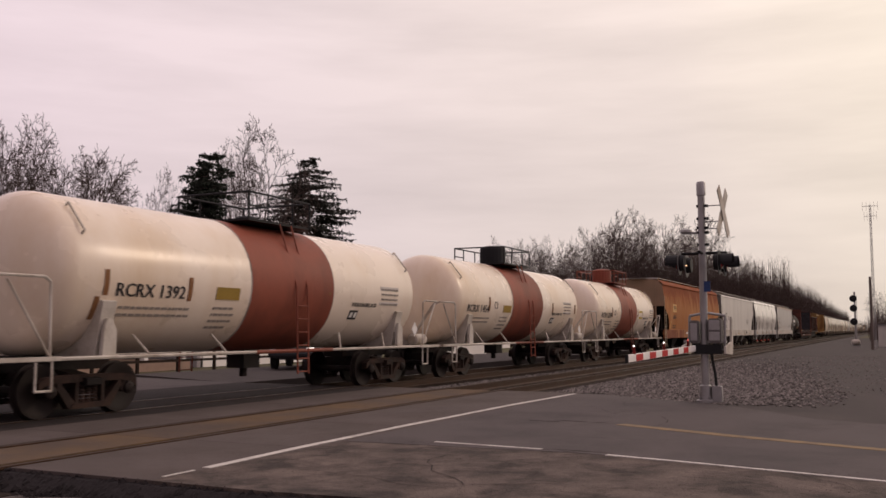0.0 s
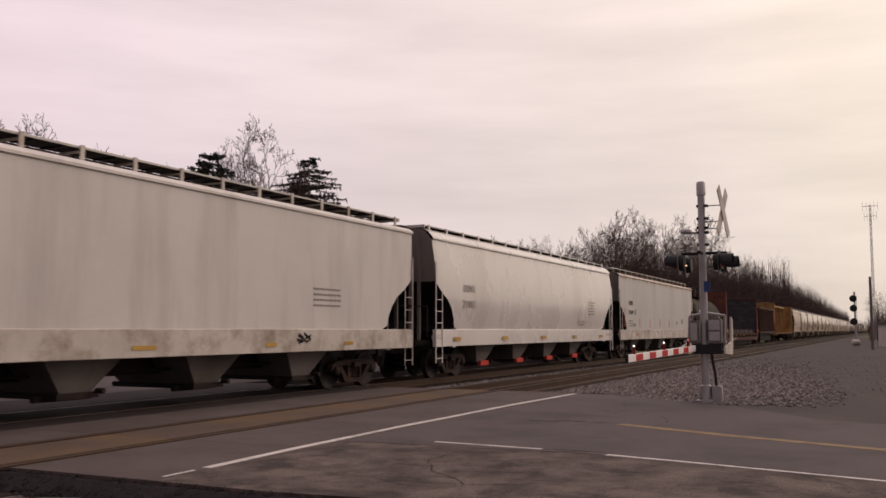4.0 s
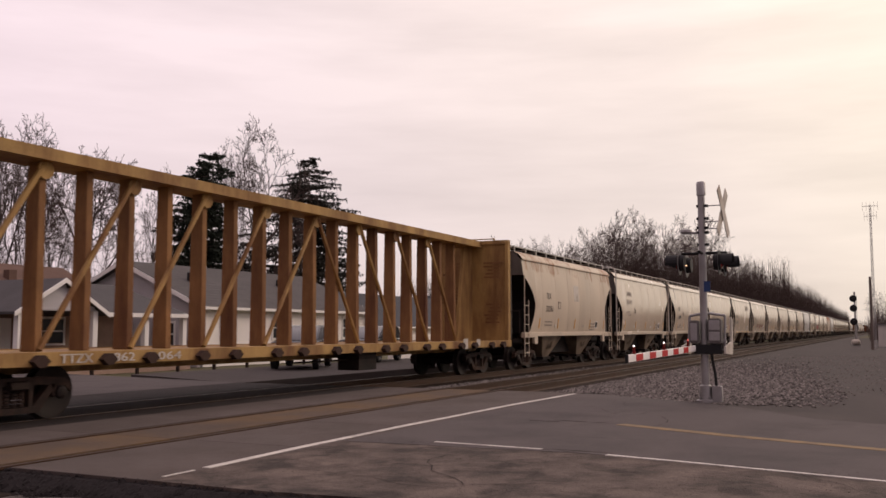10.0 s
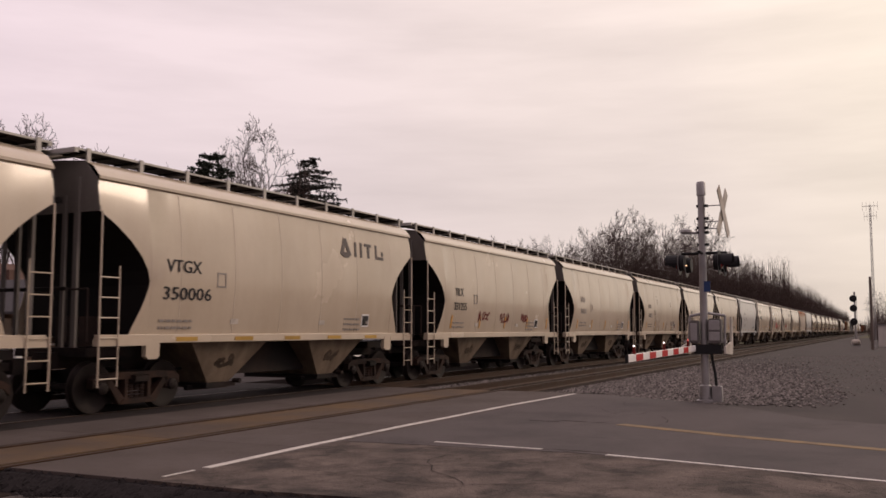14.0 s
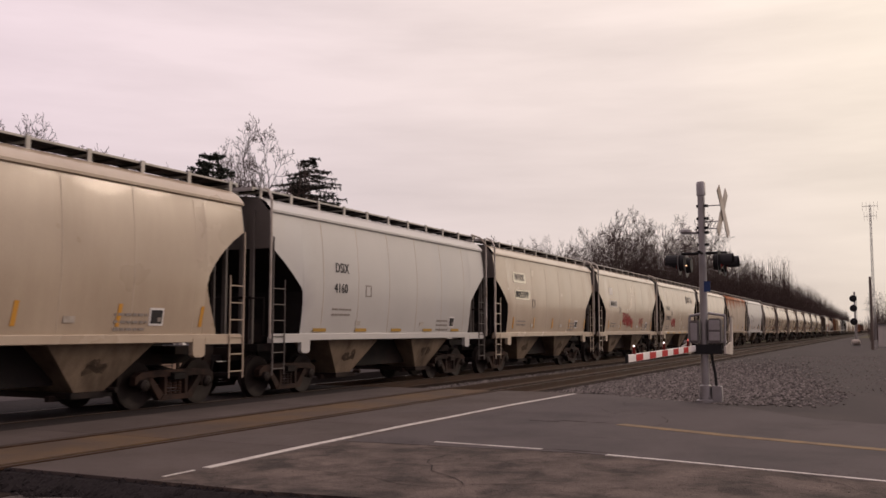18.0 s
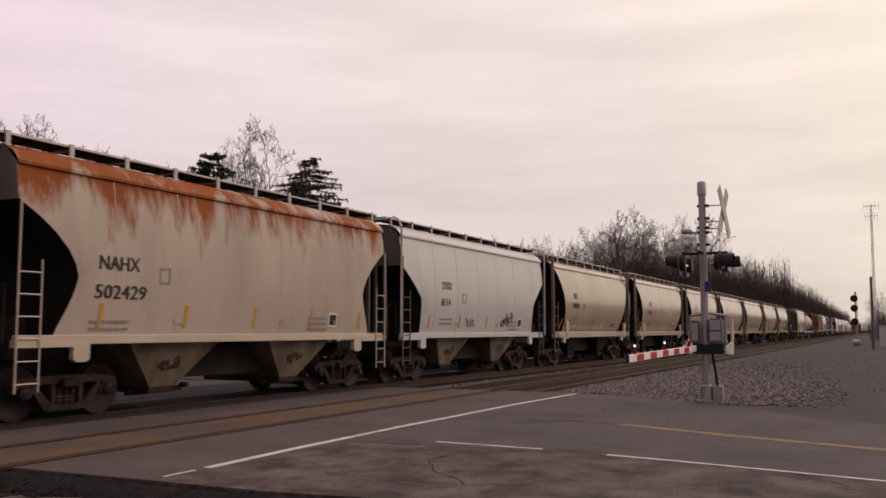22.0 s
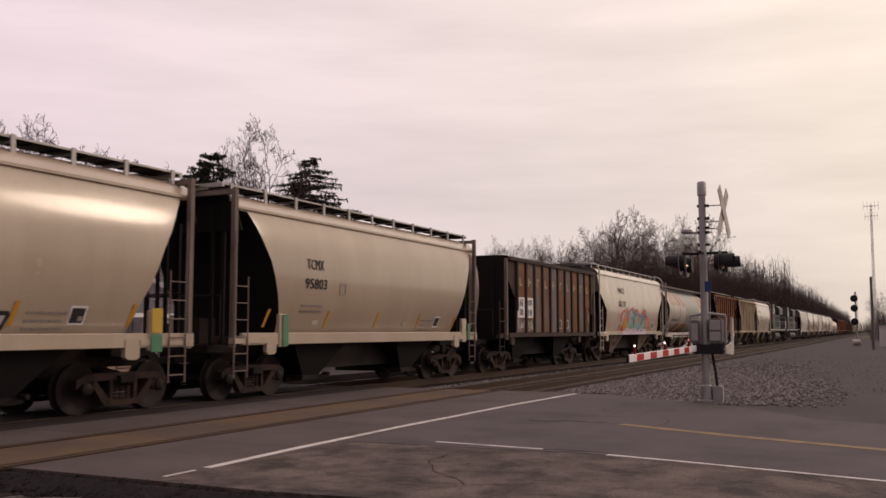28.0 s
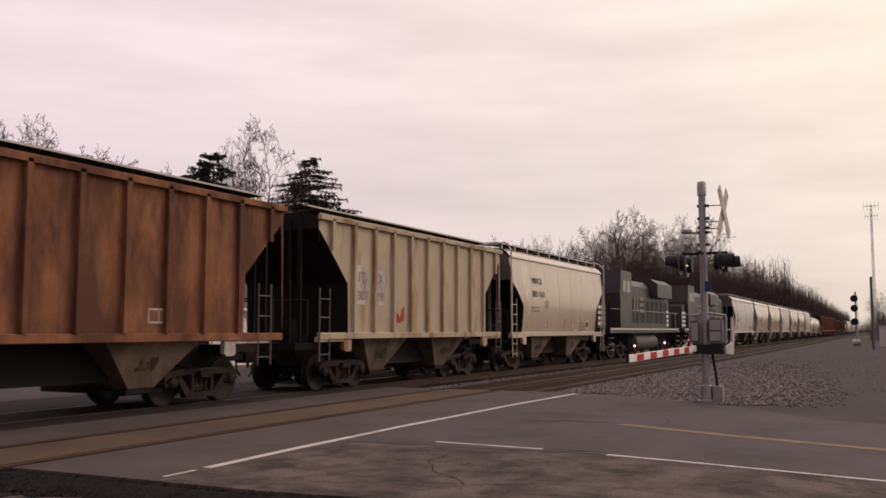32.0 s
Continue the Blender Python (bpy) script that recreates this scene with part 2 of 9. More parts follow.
def tint_islands(m, low, high):
    """Each loose piece of a joined mesh gets a brightness of its own."""
    n, l = m.node_tree.nodes, m.node_tree.links
    b = n["Principled BSDF"]
    geo, rg_, sc = n.new("ShaderNodeNewGeometry"), n.new("ShaderNodeMapRange"), n.new("ShaderNodeVectorMath")
    rg_.inputs["To Min"].default_value, rg_.inputs["To Max"].default_value = low, high
    sc.operation = "SCALE"
    l.new(geo.outputs["Random Per Island"], rg_.inputs["Value"])
    l.new(b.inputs["Base Color"].links[0].from_socket, sc.inputs[0])
    l.new(rg_.outputs["Result"], sc.inputs["Scale"])
    l.new(sc.outputs[0], b.inputs["Base Color"])


tint_islands(STONE, 0.35, 1.7)


def eave_rust(name, base, rust, z0, z1, scale, reach, fleck, rough=0.45, stain=None, amount=0.25, blur=0.05):
    """Paint with rust that has run down from the eave: streaks, densest at height z1, gone below z0."""
    m = surface(name, base, rough, vary=0.12, scale=0.5, bump=0.03, stain=stain or tuple(c * 0.72 for c in base), amount=amount, stain_scale=0.7, streaky=5, edge=0.18)
    n, l = m.node_tree.nodes, m.node_tree.links
    b = n["Principled BSDF"]
    tc, sep = n.new("ShaderNodeTexCoord"), n.new("ShaderNodeSeparateXYZ")
    l.new(tc.outputs["Object"], sep.inputs[0])
    noises = []
    for sx, sz, detail in ((scale, scale / 6, 6.0), (scale * 4, scale * 1.2, 4.0)):
        mp, t = n.new("ShaderNodeMapping"), n.new("ShaderNodeTexNoise")
        mp.inputs["Scale"].default_value = (sx, 1.0, sz)
        t.inputs["Scale"].default_value, t.inputs["Detail"].default_value, t.inputs["Roughness"].default_value = 1.0, detail, 0.68
        l.new(tc.outputs["Object"], mp.inputs["Vector"])
        l.new(mp.outputs[0], t.inputs["Vector"])
        noises.append(t)
    up = n.new("ShaderNodeMapRange")
    up.inputs["From Min"].default_value, up.inputs["From Max"].default_value = z0, z1
    up.inputs["To Min"].default_value, up.inputs["To Max"].default_value = -0.30, reach
    l.new(sep.outputs["Z"], up.inputs["Value"])
    s1, s2, cut = n.new("ShaderNodeMath"), n.new("ShaderNodeMath"), n.new("ShaderNodeMapRange")
    s1.operation, s2.operation = "ADD", "MULTIPLY_ADD"
    l.new(noises[0].outputs["Fac"], s1.inputs[0])
    l.new(up.outputs["Result"], s1.inputs[1])
    l.new(noises[1].outputs["Fac"], s2.inputs[0])
    s2.inputs[1].default_value = fleck
    l.new(s1.outputs[0], s2.inputs[2])
    cut.inputs["From Min"].default_value, cut.inputs["From Max"].default_value = 0.71 - blur, 0.71 + blur
    l.new(s2.outputs[0], cut.inputs["Value"])
    tone = n.new("ShaderNodeMix")
    tone.data_type = "RGBA"
    tone.inputs["A"].default_value, tone.inputs["B"].default_value = (*rust, 1), (*(c * 0.5 for c in rust), 1)
    l.new(noises[1].outputs["Fac"], tone.inputs["Factor"])
    mx = n.new("ShaderNodeMix")
    mx.data_type = "RGBA"
    l.new(cut.outputs["Result"], mx.inputs["Factor"])
    l.new(b.inputs["Base Color"].links[0].from_socket, mx.inputs["A"])
    l.new(tone.outputs["Result"], mx.inputs["B"])
    l.new(mx.outputs["Result"], b.inputs["Base Color"])
    return m


ROUNDTAN = surface("warm tan hopper paint", (0.45, 0.365, 0.265), 0.22, vary=0.12, scale=0.4, bump=0.010, stain=(0.33, 0.26, 0.18), amount=0.3, stain_scale=0.6, streaky=4, edge=0.28, coat=0.16)
ORANGE = eave_rust("rusted tan orange paint", (0.385, 0.185, 0.070), (0.250, 0.060, 0.014), 2.0, 4.35, 0.9, 0.24, 0.34, 0.8, (0.285, 0.100, 0.028), 0.50, 0.13)
BUFFRUST = eave_rust("buff paint with rust blotches", (0.485, 0.40, 0.295), (0.33, 0.14, 0.045), 3.1, 3.8, 0.8, 0.05, 0.18)
EAVERUST = eave_rust("cream paint with orange rust runs", (0.455, 0.388, 0.305), (0.33, 0.088, 0.014), 2.35, 4.10, 0.65, 0.035, 0.42, 0.7, None, 0.25, 0.07)
EAVEFLECK = eave_rust("grey paint with rust flecks at the eave", (0.45, 0.43, 0.395), (0.40, 0.20, 0.075), 3.55, 4.25, 3.2, 0.13, 0.16)


def glowing(name, colour, power):
    m = bpy.data.materials.new(name)
    m.use_nodes = True
    b = m.node_tree.nodes["Principled BSDF"]
    b.inputs["Base Color"].default_value = (*colour, 1)
    b.inputs["Emission Color"].default_value = (*colour, 1)
    b.inputs["Emission Strength"].default_value = power
    return m


LAMPRED = glowing("lit red lamp", (1.0, 0.16, 0.10), 0.8)
LAMPWHITE = glowing("lit pale lamp", (1.0, 0.86, 0.80), 2.5)
LAMPAMBER = glowing("lit warm lamp", (1.0, 0.55, 0.28), 1.5)


# ---------------------------------------------------------------- mesh helpers
def box(bm, x0, x1, y0, y1, z0, z1):
    v = [bm.verts.new((x, y, z)) for x in (x0, x1) for y in (y0, y1) for z in (z0, z1)]
    for f in ((0, 1, 3, 2), (4, 6, 7, 5), (0, 4, 5, 1), (2, 3, 7, 6), (0, 2, 6, 4), (1, 5, 7, 3)):
        bm.faces.new([v[i] for i in f])


def prism(bm, pts, a0, a1, axis="y"):
    """Extrudes an outline from a0 to a1: in the x-z plane along y, the y-z plane along x, or the x-y plane along z."""
    put = {"y": lambda p, a: (p[0], a, p[1]), "x": lambda p, a: (a, p[0], p[1]), "z": lambda p, a: (p[0], p[1], a)}[axis]
    v0 = [bm.verts.new(put(p, a0)) for p in pts]
    v1 = [bm.verts.new(put(p, a1)) for p in pts]
    n = len(pts)
    bm.faces.new(v0)
    bm.faces.new(v1[::-1])
    for i in range(n):
        bm.faces.new((v0[i], v0[(i + 1) % n], v1[(i + 1) % n], v1[i]))


def rod(bm, p, q, r, seg=6, r2=None, caps=True):
    p, q = Vector(p), Vector(q)
    d = (q - p).normalized()
    a = d.orthogonal().normalized()
    b = d.cross(a)
    rings = []
    for c, rad in ((p, r), (q, r if r2 is None else r2)):
        rings.append([bm.verts.new(c + (a * math.cos(2 * math.pi * i / seg) + b * math.sin(2 * math.pi * i / seg)) * rad) for i in range(seg)])
    for i in range(seg):
        bm.faces.new((rings[0][i], rings[0][(i + 1) % seg], rings[1][(i + 1) % seg], rings[1][i]))
    if caps:
        bm.faces.new(rings[0][::-1])
        bm.faces.new(rings[1])


def pipe(bm, pts, r, seg=6):
    for p, q in zip(pts, pts[1:]):
        rod(bm, p, q, r, seg)


def turned(bm, prof, p, axis, seg=20):
    """A solid of revolution: prof rows (distance along the axis, radius)."""
    d = Vector(axis).normalized()
    a = d.orthogonal().normalized()
    b = d.cross(a)
    rings = []
    for s, r in prof:
        rings.append([bm.verts.new(Vector(p) + d * s + (a * math.cos(2 * math.pi * i / seg) + b * math.sin(2 * math.pi * i / seg)) * r) for i in range(seg)])
    for r0, r1 in zip(rings, rings[1:]):
        for i in range(seg):
            bm.faces.new((r0[i], r0[(i + 1) % seg], r1[(i + 1) % seg], r1[i]))
    bm.faces.new(rings[0][::-1])
    bm.faces.new(rings[-1])


def finish(bm, name, material, smooth=False):
    bmesh.ops.recalc_face_normals(bm, faces=bm.faces)
    me = bpy.data.meshes.new(name)
    bm.to_mesh(me)
    bm.free()
    me.materials.append(material)
    if smooth:
        me.shade_smooth()
        me.set_sharp_from_angle(angle=radians(smooth if smooth is not True else 40))
    return me


def part(name, bm, material, parent, label="", smooth=False):
    ob = new(name, finish(bm, name, material, smooth))
    ob.parent = parent
    return tagged(ob, label)


MESHES = {}


def shared(key, material, build, name, parent, m=None, label="", smooth=False):
    """A part on a mesh that alike parts share; build(bm) makes it the first time."""
    k = (key, material.name)
    if k not in MESHES:
        bm = bmesh.new()
        build(bm)
        MESHES[k] = finish(bm, name, material, smooth)
    ob = new(name, MESHES[k])
    ob.parent = parent
    if m is not None:
        ob.matrix_basis = m
    return tagged(ob, label)


def thing(name, label, category, group="", m=None, kind=""):
    ob = new(name)
    ob.empty_display_size = 0.3
    if m is not None:
        ob.matrix_basis = m
    return tagged(ob, label, category, group, kind)


def solid(name, bm, material, label, category, group="", kind="", smooth=False):
    return tagged(new(name, finish(bm, name, material, smooth)), label, category, group, kind)

# ---------------------------------------------------------------- ground, road, tracks
TRAIN_Y, NEAR_Y, GAUGE = 13.70, 9.62, 1.505
ROAD_L, ROAD_R = 7.2, 21.5


def sheet(name, pts, z0, z1, material, label, category, kind="structure", parent=None):
    bm = bmesh.new()
    prism(bm, pts, z0, z1, "z")
    if parent is not None:
        return part(name, bm, material, parent, label)
    return solid(name, bm, material, label, category, kind=kind)


bm = bmesh.new()
bmesh.ops.create_grid(bm, x_segments=2, y_segments=2, size=2400)
bmesh.ops.translate(bm, verts=bm.verts, vec=(600, 300, -0.31))
solid("ground", bm, LAWN, "flat brown winter ground reaching the horizon", "ground", kind="structure")

road = sheet("road", [(10.85, 6.70), (11.05, 3.4), (10.45, 0.5), (9.6, -3), (6.0, -20), (12.0, -20), (15.0, -3), (16.45, 0.05), (16.95, 1.15),
                      (18.35, 2.2), (19.6, 3.35), (21.1, 5.5), (21.3, 6.70)], -0.29, 0.0, ASPHALT,
             "worn grey asphalt road leading up to the crossing", "road")
sheet("pavement", [(7.2, 5.3), (7.45, 3.0), (6.0, -20), (5.98, -20), (9.596, -3), (10.446, 0.5), (11.046, 3.4), (10.846, 6.70), (7.2, 6.70)], -0.29, -0.004,
      OLDASPHALT, "cracked and patched asphalt apron beside the road", "apron")
sheet("gravel_lot", [(21.32, 6.69), (21.12, 5.49), (19.62, 3.34), (18.37, 2.19), (16.97, 1.14), (16.47, 0.04), (15.02, -3), (12.02, -20), (30, -60), (190, -60),
                     (190, 5.2), (60, 6.6), (40, 6.9)], -0.29, -0.025, GRAVEL, "packed grey gravel lot beside the tracks", "gravel")
sheet("road_far", [(8.0, 16.9), (21.5, 16.9), (24, 30), (24, 240), (12, 240), (12, 30)], -0.29, 0.0, ASPHALT,
      "grey asphalt road beyond the railway", "road")
sheet("pavement", [(21.52, 16.9), (70, 17.6), (70, 23.5), (24.1, 23.5)], -0.29, -0.02, GRAVEL, "pale gravel verge along the far side of the tracks", "verge")
sheet("ballast_low", [(-60, 4.0), (7.15, 4.0), (7.15, 17), (-60, 17)], -0.33, -0.27, BALLAST, "dark low ballast beside the road edge", "ballast")

# dark broken edge of the road surface, a few hand's widths high: crumbled lumps on a slope
rng = random.Random(3)
bm = bmesh.new()
prism(bm, [(6.72, -0.30), (7.25, -0.30), (7.25, -0.03), (7.14, -0.05)], 2.4, 16.6, "y")
solid("road_edge", bm, EDGE, "dark crumbling asphalt edge dropping to the ballast", "road edge", kind="structure")
verts, faces = [], []
for i in range(2600):
    y = rng.uniform(3.6, 13.5)
    f = rng.random()
    xb = 7.2 + 0.06 * (5.3 - y if y < 5.3 else 0)
    x, z = xb + 0.03 - 0.62 * f, -0.02 - 0.26 * f ** 0.7
    r = rng.uniform(0.02, 0.075)
    base = len(verts)
    for dx, dy, dz in ((1, 0, 0), (-1, 0.2, 0), (0, 1, 0.1), (0.1, -1, 0), (0, 0, 0.7), (0, 0, -0.6)):
        q = rng.uniform(0.6, 1.25) * r
        verts.append((x + dx * q, y + dy * q, min(0.004, z + dz * q)))
    for a, b, c in ((0, 2, 4), (2, 1, 4), (1, 3, 4), (3, 0, 4), (2, 0, 5), (1, 2, 5), (3, 1, 5), (0, 3, 5)):
        faces.append((base + a, base + b, base + c))
me = bpy.data.meshes.new("asphalt_rubble")
me.from_pydata(verts, [], faces)
me.materials.append(EDGE)
tagged(new("asphalt_rubble", me), "dark broken lumps along the asphalt edge", "rubble", kind="stuff")

# crossing surface in strips between the rails
crossing = thing("crossing_surface", "pale asphalt crossing with rust-stained strips between the rails", "crossing", kind="structure")
IN = GAUGE / 2
# strips around TRAIN_Y are darkened to stand for the train's shadow
for y0, y1, mat in ((6.704, NEAR_Y - IN - 0.13, PANEL), (NEAR_Y - IN + 0.17, NEAR_Y + IN - 0.17, RUSTPANEL),
                    (NEAR_Y + IN + 0.13, TRAIN_Y - 1.72, PANEL), (TRAIN_Y - 1.712, TRAIN_Y - IN - 0.10, SHADEPANEL), (TRAIN_Y - IN + 0.12, TRAIN_Y + IN - 0.12, SHADEPANEL),
                    (TRAIN_Y + IN + 0.075, 16.896, SHADEPANEL)):
    for k in range(5):
        x0 = ROAD_L + k * (ROAD_R - ROAD_L) / 5
        bm = bmesh.new()
        box(bm, x0 + 0.006, x0 + (ROAD_R - ROAD_L) / 5 - 0.006, y0, y1, -0.28, -0.002)
        bmesh.ops.bevel(bm, geom=[ed for ed in bm.edges], offset=0.004, segments=1, affect="EDGES")
        part("panel", bm, mat, crossing)
# bed in near-black EDGE, so the flangeway shadow is in its colour
bm = bmesh.new()
box(bm, ROAD_L, ROAD_R, 6.71, 16.89, -0.29, -0.06)
part("flangeway_bed", bm, EDGE, crossing, "gap beside the rails with its shade in the colour")


def stripe(name, pts, width, material, label, gaps=()):
    """Painted line along a bent path, in worn pieces."""
    holder = thing(name, label, "road marking", kind="structure")
    total = 0
    for (x0, y0), (x1, y1) in zip(pts, pts[1:]):
        d = Vector((x1 - x0, y1 - y0, 0))
        n = max(1, int(d.length / 0.9))
        side = Vector((-d.y, d.x, 0)).normalized() * width / 2
        for i in range(n):
            a = Vector((x0, y0, 0)) + d * (i / n)
            b = Vector((x0, y0, 0)) + d * ((i + 1) / n)
            mid = total + d.length * (i + 0.5) / n
            if any(g0 < mid < g1 for g0, g1 in gaps):
                continue
            s = 1 + 0.12 * math.sin(mid * 7.3)
            bm = bmesh.new()
            prism(bm, [tuple((a + side * s)[:2]), tuple((b + side * s)[:2]), tuple((b - side)[:2]), tuple((a - side)[:2])], -0.01, 0.004, "z")
            part("paint", bm, material, holder)
        total += d.length
    return holder


stripe("stop_line", [(7.42, 6.76), (7.9, 6.77)], 0.04, ROADWHITE, "faint broken end of a white line")
stripe("edge_line", [(8.1, 6.77), (9.6, 6.84), (12.67, 6.91), (14.3, 6.89), (17.3, 6.88), (21.15, 6.73)], 0.115, ROADWHITE,
       "white painted line along the crossing", ())
stripe("centre_line", [(14.74, 5.2), (14.62, 3.9), (13.72, 2.05), (12.98, 0.08), (11.6, -3)], 0.24, ROADYELLOW,
       "faded yellow centre line", ((0.5, 0.9),))
stripe("edge_line", [(11.30, 5.55), (11.19, 4.0), (10.84, 2.23), (10.42, 0.48), (9.55, -3)], 0.08, ROADWHITE,
       "worn white edge line with gaps", ((1.35, 2.2), (3.42, 3.7)))

# worn dark spots in the asphalt
TAR = surface("dark tar patch", (0.052, 0.043, 0.040), 0.92, vary=0.5, scale=5, grain=40, bump=0.6)
for k, (x, y, a, b) in enumerate(((11.19, 3.56, 0.05, 0.26), (14.80, 4.68, 0.07, 0.22), (14.62, 5.12, 0.05, 0.16))):
    bm = bmesh.new()
    r2 = random.Random(k)
    for q in range(7):
        px, py = x + r2.gauss(0, a * 0.7), y + r2.gauss(0, b * 0.8)
        pts = []
        for i in range(13):
            t = i / 13 * 2 * math.pi
            f = r2.uniform(0.25, 1.0) * (0.6 if q else 1.0)
            pts.append((px + a * f * math.cos(t), py + b * f * math.sin(t)))
        prism(bm, pts, -0.01, 0.0012 + 0.0004 * q + 0.00003 * k, "z")
    part("worn_spot", bm, TAR, road, "dark worn spot")

# wandering cracks in the old asphalt
CRACK = surface("dark crack filling", (0.020, 0.016, 0.015), 0.95, vary=0.3, scale=5)
rg = random.Random(31)
apron_cracks = thing("asphalt_cracks", "dark wandering cracks in the old asphalt", "crack", kind="structure")
for k in range(24):
    if k < 14:
        p, a, n, w0 = Vector((rg.uniform(7.5, 10.8), rg.uniform(0.2, 6.2))), rg.uniform(0, 6.28), rg.randint(8, 16), rg.uniform(0.004, 0.009)
    else:
        p, a, n, w0 = Vector((rg.uniform(11.2, 19.5), rg.uniform(0.5, 6.0))), rg.choice((1.5, 0.05, 3.1, 4.6)) + rg.uniform(-0.3, 0.3), rg.randint(8, 16), rg.uniform(0.004, 0.008)
    left, right = [], []
    for i in range(n):
        nx, ny = -math.sin(a), math.cos(a)
        w = w0 * rg.uniform(0.4, 1.2) * (0.25 if i in (0, n - 1) else 1)
        left.append((p.x + nx * w, p.y + ny * w))
        right.append((p.x - nx * w, p.y - ny * w))
        a += rg.uniform(-0.38, 0.38)
        p = p + Vector((math.cos(a), math.sin(a))) * rg.uniform(0.10, 0.22)
    if max(q[1] for q in left + right) > 6.66 or (k < 14 and max(q[0] for q in left + right) > 11.4):
        continue
    bm = bmesh.new()
    z = 0.0022 + 0.00005 * k
    vl, vr = [bm.verts.new((*q, z)) for q in left], [bm.verts.new((*q, z)) for q in right]
    for i in range(n - 1):
        bm.faces.new((vl[i], vl[i + 1], vr[i + 1], vr[i]))
    part("crack", bm, CRACK, apron_cracks)

# loose grit on the apron
rng = random.Random(11)
DIRT = surface("dirt in cracks", (0.054, 0.044, 0.039), 0.95, vary=0.4, scale=4)
verts, faces = [], []
for i in range(1500):
    x, y = rng.uniform(7.3, 10.9), rng.uniform(0.2, 6.4)
    if i > 1100:
        y = rng.uniform(0.3, 6.4)
        x = 10.5 + 0.09 * y + rng.gauss(0, 0.14)
    r = rng.uniform(0.003, 0.008)
    base = len(verts)
    for dx, dy, dz in ((1, 0, 0), (-1, 0.2, 0), (0, 1, 0.1), (0.1, -1, 0), (0, 0, 0.8)):
        f = rng.uniform(0.6, 1.25) * r
        verts.append((x + dx * f, y + dy * f, r * 0.15 + dz * f))
    for a, b, c in ((0, 2, 4), (2, 1, 4), (1, 3, 4), (3, 0, 4)):
        faces.append((base + a, base + b, base + c))
me = bpy.data.meshes.new("grit")
me.from_pydata(verts, [], faces)
me.materials.append(DIRT)
tagged(new("grit", me), "loose dark grit on the broken apron", "grit", kind="stuff")

# ballast bed and tracks
for x0, x1 in ((ROAD_R + 0.01, 1100.0), (-60.0, ROAD_L - 0.35)):
    bm = bmesh.new()
    prism(bm, [(6.2, -0.30), (7.3, -0.16), (7.9, -0.20), (16.0, -0.20), (17.4, -0.30)], x0, x1, "x")
    solid("ballast", bm, BALLAST, "grey ballast bed under the two tracks", "ballast", kind="structure")
    bm = bmesh.new()
    box(bm, x0 + 0.002, x1 - 0.002, NEAR_Y - 1.42, NEAR_Y + 1.38, -0.26, -0.192)
    box(bm, x0 + 0.002, x1 - 0.002, TRAIN_Y - 1.55, TRAIN_Y + 1.55, -0.26, -0.192)
    solid("ballast", bm, BROWNBALLAST, "oily brown ballast between the rails", "ballast", kind="structure")


def rail_profile(c):
    return [(c - 0.075, -0.185), (c + 0.075, -0.185), (c + 0.07, -0.172), (c + 0.012, -0.15), (c + 0.012, -0.045), (c + 0.036, -0.035),
            (c + 0.036, -0.002), (c - 0.036, -0.002), (c - 0.036, -0.035), (c - 0.012, -0.045), (c - 0.012, -0.15), (c - 0.07, -0.172)]


for yc, word in ((NEAR_Y, "empty near track with rusty rails and brown ties"), (TRAIN_Y, "track under the moving train")):
    track = thing("railway_track", word, "railway track", "railway tracks", kind="structure")
    for s in (-1, 1):
        bm = bmesh.new()
        prism(bm, rail_profile(yc + s * IN), -60, 1100, "x")
        part("rail", bm, RAIL, track, "rusty steel rail")
        bm = bmesh.new()
        box(bm, -60, 1100, yc + s * IN - 0.02, yc + s * IN + 0.02, -0.0021, 0.0)
        part("rail_head", bm, RUSTYHEAD if yc == NEAR_Y else RAILTOP, track, "worn rail head")
    r3 = random.Random(int(yc))
    for i in range(110):
        x = ROAD_R + 0.5 + i * 0.53
        shared("tie%d" % (i % 4), TIE, lambda b, k=i % 4: (box(b, -0.115, 0.115, -1.3, 1.3, -0.17, 0.0),
               bmesh.ops.bevel(b, geom=[ed for ed in b.edges], offset=0.008 + 0.004 * k, segments=1, affect="EDGES")),
               "tie", track, pose(x, yc + r3.uniform(-0.05, 0.05), -0.178 + r3.uniform(-0.008, 0.004), 0, 0, r3.uniform(-1.2, 1.2)))
    bm = bmesh.new()
    for i in range(1500):
        x = ROAD_R + 0.5 + (110 + i) * 0.53
        box(bm, x - 0.115, x + 0.115, yc - 1.3, yc + 1.3, -0.3, -0.178)
    far = part("far_ties", bm, TIE, track, "row of distant ties")
    tagged(far, kind="stuff")

